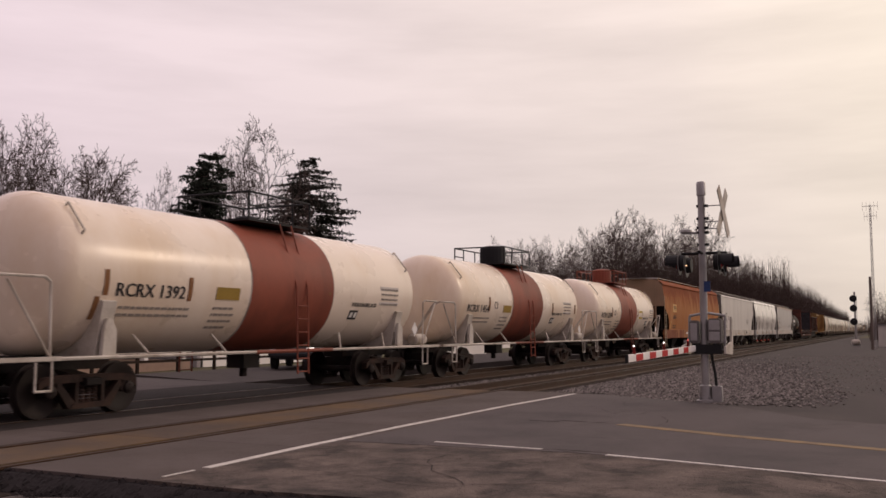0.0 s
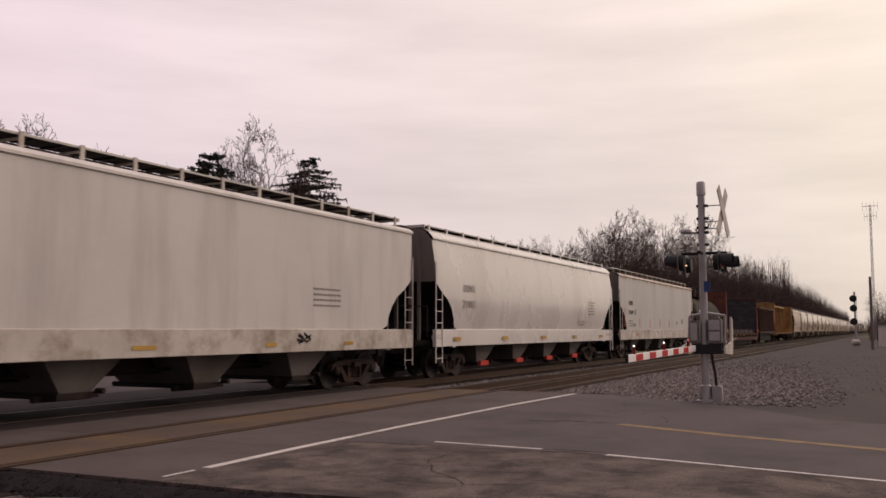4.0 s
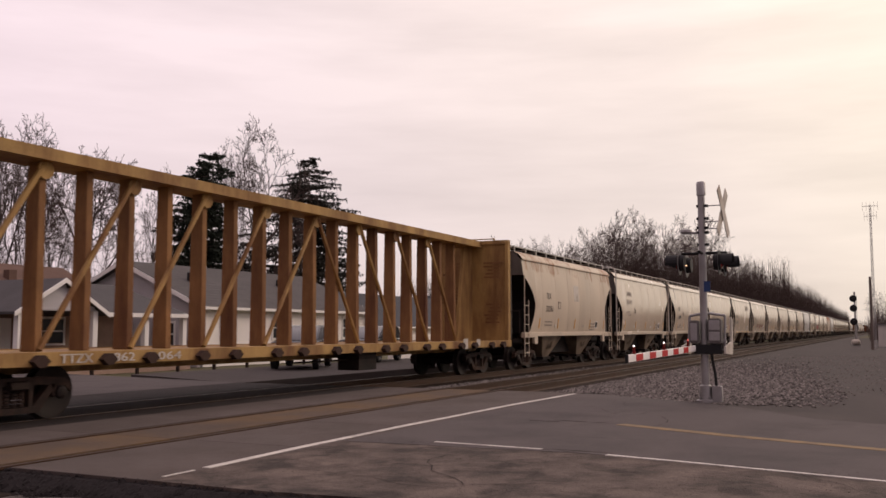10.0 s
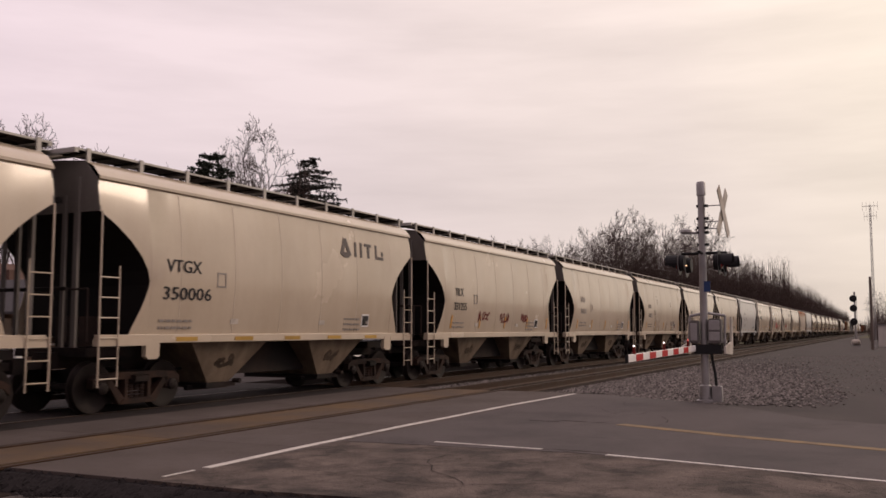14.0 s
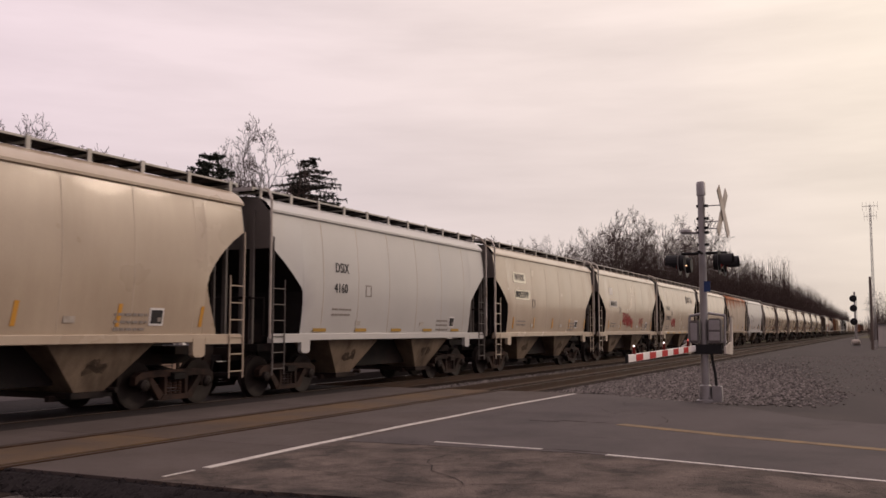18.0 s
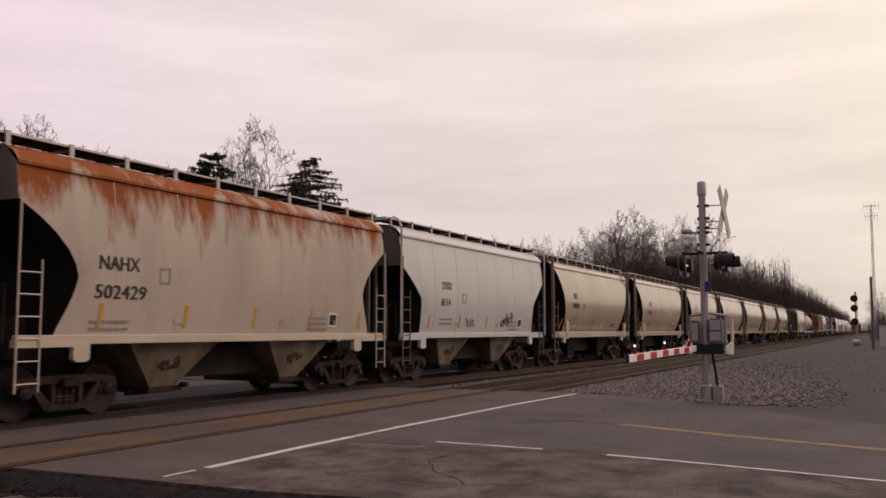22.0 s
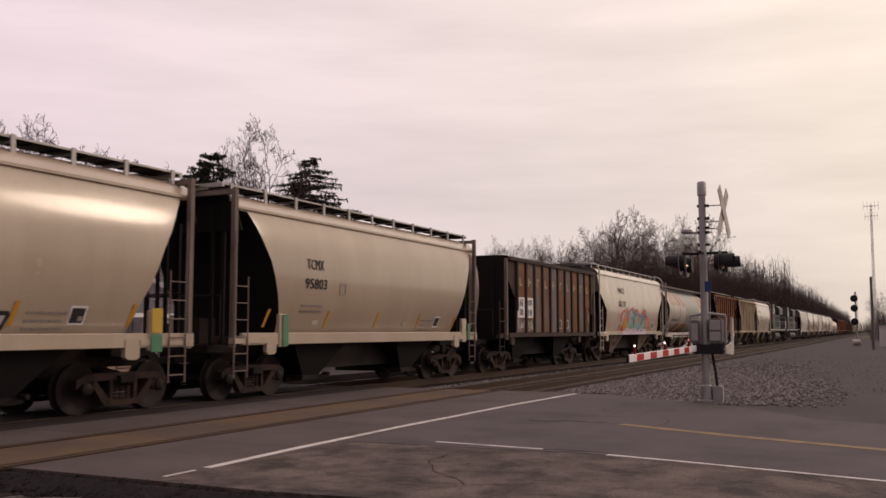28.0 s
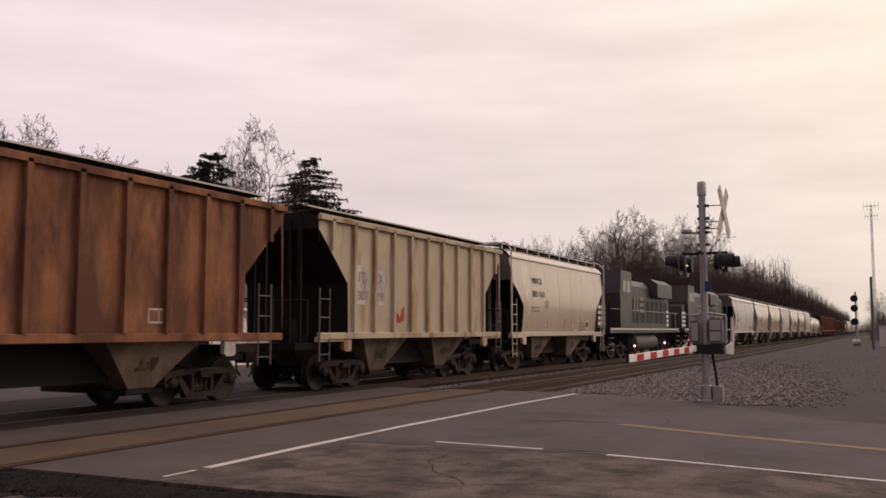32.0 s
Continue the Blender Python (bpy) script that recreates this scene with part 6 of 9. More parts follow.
# silver white rounded long hopper
c = rolling("hopper_car", -192.97, "long silver-white rounded covered hopper car", "hopper car", HG)
add_hopper(c, 21.04, paint=SILVER, ends=ENDGREY, sill=SILVER, bay_paint=ENDGREY, **LONG)
marks(c, side_hopper, 2.7, 2.20, "DOWX", "21883", 0.9, 1.0, 0.5, GREYINK)
small_print(c, 16.2, 2.7, side_hopper, 1.0, 5)
small_print(c, 15.0, 1.85, side_hopper, 0.8, 2)
for x in (2.0, 6.0, 10.0, 14.0, 18.0):
    decal(c, "reflector", [(x, x + 0.5, 1.16, 1.28)], lambda z: 1.615, surface("ochre tape", (0.42, 0.26, 0.06), 0.6), "faded ochre tape")
for i in range(4):
    shared("bay_cap", REDTAPE, lambda b: box(b, -0.34, 0.34, -1.2, -1.1, 0.30, 0.46), "outlet_cap", c, pose(3.75 + 1.7 + i * 3.38 - 0.07, 0, 0), "red outlet cap")

# grey long hopper with rust along the eave
c = rolling("hopper_car", -171.93, "long grey covered hopper car with rust stains along the eave", "hopper car", HG)
add_hopper(c, 20.66, paint=EAVEFLECK, ends=ENDGREY, sill=DIRTYWHITE, bay_paint=ENDGREY, side=side_flat, **LONG)
marks(c, side_flat, 2.6, 2.30, "XOMX", "710499", 0.92, 1.04, 0.50, BLACKPAINT)
small_print(c, 2.5, 1.95, side_flat, 1.0, 3)
for x in (1.75, 4.9, 7.3, 9.9, 12.4, 18.5):
    decal(c, "reflector", [(x, x + 0.09, 1.66, 2.1 + (0.5 if x < 2 else 0))], side_flat, surface("orange tape", (0.46, 0.18, 0.06), 0.6), "orange reflective strip", 0.09)
plate(c, 14.6, 1.8, side_flat, 0.3)
decal(c, "placard", [(16.2, 16.7, 1.9, 2.2), (3.9, 4.2, 2.3, 2.6), (3.6, 4.1, 1.70, 1.85)], side_flat, GREYINK, "grey data panel")
decal(c, "placard", [(3.3, 3.45, 1.22, 1.36), (8.6, 8.75, 1.22, 1.36)], lambda z: 1.615, WHITE, "white tag")
decal(c, "placard", [(4.05, 4.3, 1.20, 1.34)], lambda z: 1.615, REDTAPE, "red tag")

# black tank car
c = rolling("tank_car", -151.27, "grimy black tank car with white lettering blocks", "tank car")
add_tank(c, 13.25, TANKBLACK, None, radius=1.50, zc=2.48, inset=2.0, sill_paint=UNDER, dome_paint=UNDER, gap=0.95, half=1.6)
ts = tank_side(1.50, 2.48)
decal(c, "emblem", [(2.75 + i * 0.45, 3.12 + i * 0.45, 2.62, 2.95) for i in range(6)], ts, WHITE, "white block emblem")
decal(c, "emblem", [(2.84 + i * 0.45, 3.03 + i * 0.45, 2.74, 2.84) for i in range(6)], ts, TANKBLACK, "", 0, 0.018)
lettering(c, "PROX 64022", 2.72, 2.14, 2.0, ts, WHITE, 0.25, label="white stencilled reporting mark")
small_print(c, 2.7, 1.90, ts, 1.9, 2, GREYINK)
outline(c, 4.98, 2.12, 0.36, 0.31, ts, DIRTYWHITE)
decal(c, "placard", [(9.35, 10.15, 1.66, 1.95)], ts, AMBER, "yellow stencil panel")
lettering(c, "SODIUM HYDROXIDE", 10.1, 2.62, 1.35, ts, WHITE, 0.11, label="white contents stencil")
lettering(c, "SOLUTION", 10.4, 2.46, 0.7, ts, WHITE, 0.11)
decal(c, "placard", [(10.2, 11.0, 2.0, 2.4)], ts, GREYINK, "grey notice panel")
decal(c, "reflector", [(1.3, 1.4, 2.0, 2.5), (6.4, 6.5, 1.9, 2.4), (11.7, 11.8, 1.9, 2.3)], ts, OCHRE, "rusty vertical bar")

# flat car, its load, gondola, centre beam
c = rolling("bulkhead_flat_car", -138.05, "red oxide bulkhead flat car with dark plank end walls", "flat car")
add_bulkhead_flat(c, 22.44)
c = rolling("steel_beam_load", -138.05, "grey steel beams between timber stakes on the flat car", "steel beams")
beam_load(c, 22.44)
c = rolling("gondola_car", -115.61, "dark brown scarred steel gondola car", "gondola car")
add_gondola(c, 15.92)
c = rolling("centre_beam_car", -99.69, "empty weathered yellow centre-beam flat car", "flat car")
add_centrebeam(c, 23.88)

# the string of short covered hoppers
SHORT = "short %s covered hopper car with dark ends"
# ENDDARK bays: the shade under the sill is put into their colour
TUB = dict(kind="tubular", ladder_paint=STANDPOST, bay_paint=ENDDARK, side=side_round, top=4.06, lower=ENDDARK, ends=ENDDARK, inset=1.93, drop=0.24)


def short_hopper(x0, L, word, first="", second="", paint=CREAM, ink=BLACKPAINT, strips=AMBER, w1=0.55, w2=0.85, tx=2.5, tz=2.22, gap=0.5, angled=False, **more):
    car = rolling("hopper_car", x0, SHORT % word, "hopper car", HG)
    side = more.get("side", side_hopper)
    add_hopper(car, L, kind=more.pop("kind", "angled" if angled else "curved"), paint=paint, **more)
    if angled:
        bent_end_rails(car, L, 0.40, 4.11, DIRTYWHITE)
    if first == "-":
        pass
    elif first:
        marks(car, side, tx, tz, first, second, w1, w2, gap, ink)
        if side is side_hopper and not angled:
            end_mark(car, first + " " + second, 0.318, 0.15, 3.72, 0.85, 0.13)
    else:
        decal(car, "stencil", [(tx + i * 0.16, tx + 0.11 + i * 0.16, tz + gap, tz + gap + 0.22) for i in range(4)] +
              [(tx + i * 0.17, tx + 0.12 + i * 0.17, tz, tz + 0.22) for i in range(5)], side, GREYINK, "dark illegible stencilled mark")
    small_print(car, tx - 0.1, tz - 0.42, side, 0.9, 2)
    small_print(car, L - 4.2, 1.75, side, 0.8, 3)
    if strips:
        tape(car, L, side, strips, 1.56, 0.10, 5, 0.40, 2.0)
    plate(car, L - 3.35, 1.58, side)
    outline(car, tx + 1.45, 2.35, 0.29, 0.30, side)
    for x in (L - 5.3, 3.9):
        decal(car, "tag", [(x, x + 0.24, 1.62, 1.73)], side, DIRTYWHITE, "small pale tag")
    return car


FADEDINK = surface("dull stencil paint", (0.12, 0.105, 0.09), 0.6, vary=0.2)
c = short_hopper(-75.81, 12.93, "stained buff", "TILX", "33381", BUFFRUST, FADEDINK, tx=2.76)
decal(c, "poster", [(6.3, 7.0, 2.72, 3.40)], side_hopper, DIRTYWHITE, "white rectangular panel")
c = short_hopper(-62.88, 12.91, "cream", "WFRX", "811743", CREAM, GREYINK, w1=1.0, w2=1.1, tx=2.36, tz=2.82, gap=0.42, angled=True)
c = short_hopper(-49.97, 12.62, "cream", "TILX", "328444", CREAM, tx=2.41)
c = short_hopper(-37.35, 12.96, "cream", "TILX", "32288", CREAM, w1=0.55, w2=0.72)
c = short_hopper(-24.39, 12.47, "cream", "VTGX", "350006", CREAM, strips=None, w1=0.98, w2=1.36, tz=2.07, gap=0.52, tx=1.93)


FADED = surface("faded dark emblem paint", (0.13, 0.115, 0.105), 0.7, vary=0.2)


def three_shapes(car, x, z):
    """A faded grey emblem of plain shapes."""
    stroke(car, "emblem", [[(x, z), (x + 0.2, z + 0.42), (x + 0.4, z)], [(x + 0.08, z + 0.02), (x + 0.32, z + 0.02)]], side_hopper, 0.07, FADED, "faded grey emblem")
    decal(car, "emblem", [(x + 0.62, x + 0.72, z, z + 0.38), (x + 0.9, x + 1.0, z, z + 0.38), (x + 1.25, x + 1.37, z, z + 0.38), (x + 1.14, x + 1.5, z + 0.30, z + 0.38), (x + 1.66, x + 1.76, z, z + 0.38), (x + 1.78, x + 2.1, z, z + 0.08), (x + 2.0, x + 2.1, z + 0.1, z + 0.22)], side_hopper, FADED, "faded grey emblem blocks", 0.1)


three_shapes(c, 8.1, 3.35)
decal(c, "reflector", [(2.3 + i * 1.75, 2.9 + i * 1.75, 1.29, 1.37) for i in range(5)], lambda z: 1.56, surface("ochre tape", (0.42, 0.26, 0.06), 0.6), "ochre tape")
c = short_hopper(-11.92, 12.83, "cream", "TILX", "331255", CREAM, w1=0.62, w2=0.95, tx=2.23, tz=2.12, gap=0.45)
for k, x in enumerate((4.1, 6.0, 7.9)):
    scrawl(c, x, 1.75, 0.9, 0.36, side_hopper, surface("dark red spray paint", (0.16, 0.03, 0.025), 0.6), 31 + k, "dark red spray tag", 0.013, 3)
c = short_hopper(0.91, 12.77, "cream", paint=CREAM)
c = short_hopper(13.68, 12.65, "buff", paint=BUFF)
scrawl(c, 8.3, 1.75, 1.3, 0.30, side_hopper, GREYINK, 40, "grey spray tag", 0.018, 5)
c = short_hopper(26.33, 12.72, "cream", "TILX", "331379", CREAM, w1=0.62, w2=0.95, tx=2.12, tz=2.12, gap=0.43)
c = short_hopper(39.05, 12.62, "buff", "DSIX", "6137", BUFF, w1=0.68, w2=0.72, tz=2.1, tx=1.94, gap=0.46)
c = short_hopper(51.67, 12.76, "bluish white", "DSIX", "4160", ICE, angled=True, w1=0.62, w2=0.62, tz=2.4, strips=None, ladder_paint=ENDGREY, tx=2.86, gap=0.5)
decal(c, "reflector", [(2.0 + i * 1.9, 2.55 + i * 1.9, 1.46, 1.54) for i in range(5)], side_hopper, surface("ochre tape", (0.42, 0.26, 0.06), 0.6), "ochre tape", 0, 0.03)
c = short_hopper(64.43, 12.62, "cream", "-", "", CREAM, angled=True)
decal(c, "name_panel", [(2.03, 3.3, 3.22, 3.58), (2.15, 3.65, 2.62, 2.96)], side_hopper, surface("glossy foil patch", (0.62, 0.58, 0.50), 0.15, metal=0.7), "shiny patch behind the number")
lettering(c, "WFRX", 2.15, 3.30, 1.0, lambda z: side_hopper(z) + 0.008, GREYINK, 0.24, label="faded grey letters")
lettering(c, "805599", 2.22, 2.68, 1.25, lambda z: side_hopper(z) + 0.008, BLACKPAINT, 0.24, label="black number")
c = short_hopper(77.05, 12.85, "cream", "-", "", CREAM, angled=True)
decal(c, "name_panel", [(2.15, 2.75, 3.22, 3.55), (2.2, 3.5, 2.62, 2.94)], side_hopper, surface("pale patch", (0.66, 0.63, 0.57), 0.4), "pale patch behind the number")
lettering(c, "805655", 2.3, 2.67, 1.1, lambda z: side_hopper(z) + 0.008, BLACKPAINT, 0.23)
REDSPRAY = surface("red spray paint", (0.36, 0.045, 0.045), 0.5)
scrawl(c, 4.6, 1.70, 1.5, 0.70, side_hopper, REDSPRAY, 50, "red spray-paint tag", 0.013, 8)
scrawl(c, 5.3, 1.62, 1.4, 0.55, side_hopper, REDSPRAY, 57, "red spray-paint tag", 0.011, 8)
scrawl(c, 8.0, 1.66, 0.9, 0.5, side_hopper, surface("faded red print", (0.42, 0.20, 0.16), 0.6), 58, "faded red print", 0.006, 5)
c = short_hopper(89.90, 12.63, "cream", "VTGX", "350025", CREAM, w1=0.95, w2=1.35, tx=2.0, tz=2.12, gap=0.58, strips=None)
scrawl(c, 3.4, 1.62, 1.2, 0.62, side_hopper, REDSPRAY, 51, "red spray-paint tag", 0.014, 8)
three_shapes(c, 8.2, 3.32)
decal(c, "reflector", [(2.3 + i * 1.75, 2.9 + i * 1.75, 1.29, 1.37) for i in range(5)], lambda z: 1.56, surface("ochre tape", (0.42, 0.26, 0.06), 0.6), "ochre tape")
c = short_hopper(102.53, 12.9, "cream", "DSIX", "3542", CREAM, BLACKPAINT, w1=0.7, w2=0.72, tx=2.29)
c = short_hopper(115.43, 12.56, "rust-stained cream", "NAHX", "502429", EAVERUST, sill=CREAM, w1=0.95, w2=1.2, tx=1.95, tz=2.04)
c = short_hopper(127.99, 12.56, "bluish white", "DSIX", "8114", ICE, angled=True, w1=0.66, w2=0.62, tx=2.85, ladder_paint=ENDGREY)
scrawl(c, 7.6, 1.62, 1.1, 0.5, side_hopper, BLACKPAINT, 52, "black outlined spray tag", 0.02, 4)
scrawl(c, 4.6, 1.60, 0.8, 0.3, side_hopper, GREYINK, 53, "grey spray tag", 0.016, 3)

# hoppers with rounded sides and slanting ends
c = short_hopper(140.55, 13.28, "cream round-sided", "TILX", "30908", ROUNDTAN, w1=0.62, w2=0.95, tx=3.2, tz=2.42, gap=0.42, **TUB)
c = short_hopper(154.0, 13.9, "cream round-sided", "TILX", "31021", ROUNDTAN, w1=0.62, w2=0.80, tx=3.64, tz=2.36, gap=0.47, **TUB)
c = short_hopper(167.95, 13.75, "cream round-sided", "TILX", "30899", ROUNDTAN, w1=0.62, w2=0.95, tx=3.59, tz=2.49, gap=0.47, **TUB)
c = short_hopper(181.75, 13.9, "cream round-sided", "TILX", "31112", ROUNDTAN, w1=0.62, w2=0.95, tx=3.7, tz=2.51, gap=0.47, **TUB)
c = short_hopper(195.65, 14.75, "cream round-sided", paint=ROUNDTAN, tx=3.3, **TUB)
c = short_hopper(210.4, 14.0, "cream round-sided", "TCMX", "95766", ROUNDTAN, w1=0.82, w2=0.95, tx=3.18, tz=2.5, gap=0.45, **TUB)
decal(c, "reflector", [(2.42, 2.72, 1.42, 1.95)], lambda z: 1.60, surface("yellow pad", (0.5, 0.33, 0.05), 0.5), "yellow painted jacking plate")
decal(c, "reflector", [(2.42, 2.72, 1.08, 1.40), (12.36, 12.64, 1.10, 1.42)], lambda z: 1.60, GREEN, "green painted jacking plate")
decal(c, "reflector", [(12.36, 12.64, 1.45, 1.90)], lambda z: 1.60, surface("yellow pad", (0.5, 0.33, 0.05), 0.5), "yellow painted jacking plate")
CHROMESPRAY = surface("silver spray fill", (0.44, 0.43, 0.44), 0.4)
for pts in ([(6.4, 1.48), (6.4, 2.34), (6.72, 2.34), (7.02, 1.92), (7.02, 2.34), (7.36, 2.34), (7.36, 1.48), (7.06, 1.48), (6.74, 1.92), (6.74, 1.48)],
            [(7.52, 2.32), (7.84, 2.32), (7.84, 1.74), (8.12, 1.74), (8.12, 2.32), (8.44, 2.32), (8.44, 1.50), (7.52, 1.50)],
            [(8.60, 2.30), (8.92, 2.30), (8.92, 1.76), (9.48, 1.76), (9.40, 1.50), (8.60, 1.50)]):
    fill(c, "graffiti", pts, side_round, CHROMESPRAY, "silver block letter", 0.010)
    stroke(c, "graffiti", [pts + pts[:1]], side_round, 0.035, BLACKPAINT, "dark outline strokes")
for x in (6.5, 7.6, 8.7):
    fill(c, "graffiti", [(x, 1.40), (x + 0.2, 1.46), (x + 0.62, 1.46), (x + 0.5, 1.40)], side_round, surface("yellow pad", (0.5, 0.33, 0.05), 0.5), "yellow spray accent", 0.008)
c = short_hopper(224.4, 13.7, "cream round-sided", "TCMX", "95803", ROUNDTAN, w1=0.72, w2=0.92, tx=3.34, tz=2.46, gap=0.45, **TUB)
decal(c, "reflector", [(2.42, 2.62, 1.15, 1.85), (12.4, 12.6, 1.2, 1.7)], lambda z: 1.60, GREEN, "green painted jacking plate")

# ribbed brown hopper
c = rolling("hopper_car", 238.1, "ribbed hopper car with weathered brown panels and white mark panels", "hopper car", HG)
add_hopper(c, 13.42, kind="notched", paint=WALNUT, ends=ENDDARK, side=side_flat, top=4.05, boards=False, bays=2, sill=WALNUT, end_gap=1.38, slip=0.92, bay_paint=ENDDARK)
ribs(c, 13.42, 1.38, 11, "notched", 4.05, WALNUT, 1.40, 0.76, 0.92)
for x, f in ((2.22, 1), (13.0, -1)):
    shared(("end_bulkhead", f), ENDDARK, lambda b, f=f: (box(b, -0.02, 0.02, -1.46, 1.46, 1.15, 4.02), [box(b, min(-0.10 * f, 0.0), max(-0.10 * f, 0.0), y - 0.05, y + 0.05, 1.15, 4.02) for y in (-1.0, -0.35, 0.35, 1.0)]), "end_bulkhead", c, pose(x, 0, 0), "dark end wall with upright posts")
    for y in (-1.52, 1.52):
        shared("end_corner_post", STANDPOST, lambda b: box(b, -0.06, 0.06, -0.05, 0.05, 1.15, 4.05), "corner_post", c, pose(x, y, 0), "grimy corner post")
PANELRUST = surface("weathered brown hopper panel", (0.175, 0.078, 0.030), 0.7, vary=0.4, scale=1.2, stain=(0.15, 0.165, 0.175), amount=0.44, stain_scale=1.3, streaky=5, edge=0.10)
FADEDTAN = surface("faded tan paint", (0.36, 0.27, 0.16), 0.7, vary=0.2)
for i in range(10):
    x = 3.06 + 0.914 * i
    shared("side_panel", PANELRUST, lambda b: box(b, 0.065, 0.849, -1.585, -1.562, 1.42, 3.98), "side_panel", c, pose(x, 0, 0), "weathered brown and grey side panel")
    decal(c, "emblem", [(x + 0.30, x + 0.40, 3.12, 3.42)], lambda z: 1.586, FADEDTAN, "faded tan name shape")
    decal(c, "emblem", [(x + 0.40, x + 0.58, 3.12 + 0.12 * (i % 3), 3.20 + 0.12 * (i % 3))], lambda z: 1.586, FADEDTAN, "faded tan name shape")
for x, first, second in ((3.16, "AE", "30"), (4.07, "QX", "18")):
    decal(c, "placard", [(x, x + 0.70, 1.95, 2.70)], lambda z: 1.588, WHITE, "white mark panel")
    lettering(c, first, x + 0.17, 2.38, 0.38, lambda z: 1.594, BLACKPAINT, 0.24, label="black reporting letters")
    lettering(c, second, x + 0.17, 2.03, 0.36, lambda z: 1.594, BLACKPAINT, 0.24, label="black number")
scrawl(c, 3.16, 1.46, 0.66, 0.42, lambda z: 1.588, DIRTYWHITE, 71, "white spray scrawl", 0.014, 4)
scrawl(c, 4.07, 1.46, 0.66, 0.42, lambda z: 1.588, DIRTYWHITE, 72, "white spray scrawl", 0.014, 4)
outline(c, 7.8, 1.55, 0.36, 0.36, lambda z: 1.588, DIRTYWHITE)
outline(c, 8.7, 1.55, 0.34, 0.36, lambda z: 1.588, DIRTYWHITE)
decal(c, "reflector", [(5.75, 5.83, 1.5, 1.9)], lambda z: 1.588, AMBER, "amber reflective strip")
decal(c, "reflector", [(11.9, 11.98, 1.8, 2.3)], lambda z: 1.588, AMBER, "amber reflective strip")

# cream hopper with a large coloured mural
c = short_hopper(251.52, 14.15, "cream", "-", "", CREAM, tx=3.62, tz=2.66, angled=True)
marks(c, side_hopper, 3.62, 2.66, "MWCX", "301197", 1.25, 1.5, 0.66, surface("fading stencil paint", (0.05, 0.045, 0.04), 0.6, vary=0.1, stain=(0.42, 0.36, 0.28), amount=0.2, stain_scale=2.0), 0.30)
FLAME = [surface("spray red", (0.46, 0.085, 0.045), 0.5), surface("spray amber", (0.55, 0.27, 0.05), 0.5), surface("spray pale lilac", (0.55, 0.46, 0.53), 0.5), surface("spray teal green", (0.20, 0.36, 0.30), 0.5), surface("spray slate blue", (0.09, 0.14, 0.19), 0.5)]


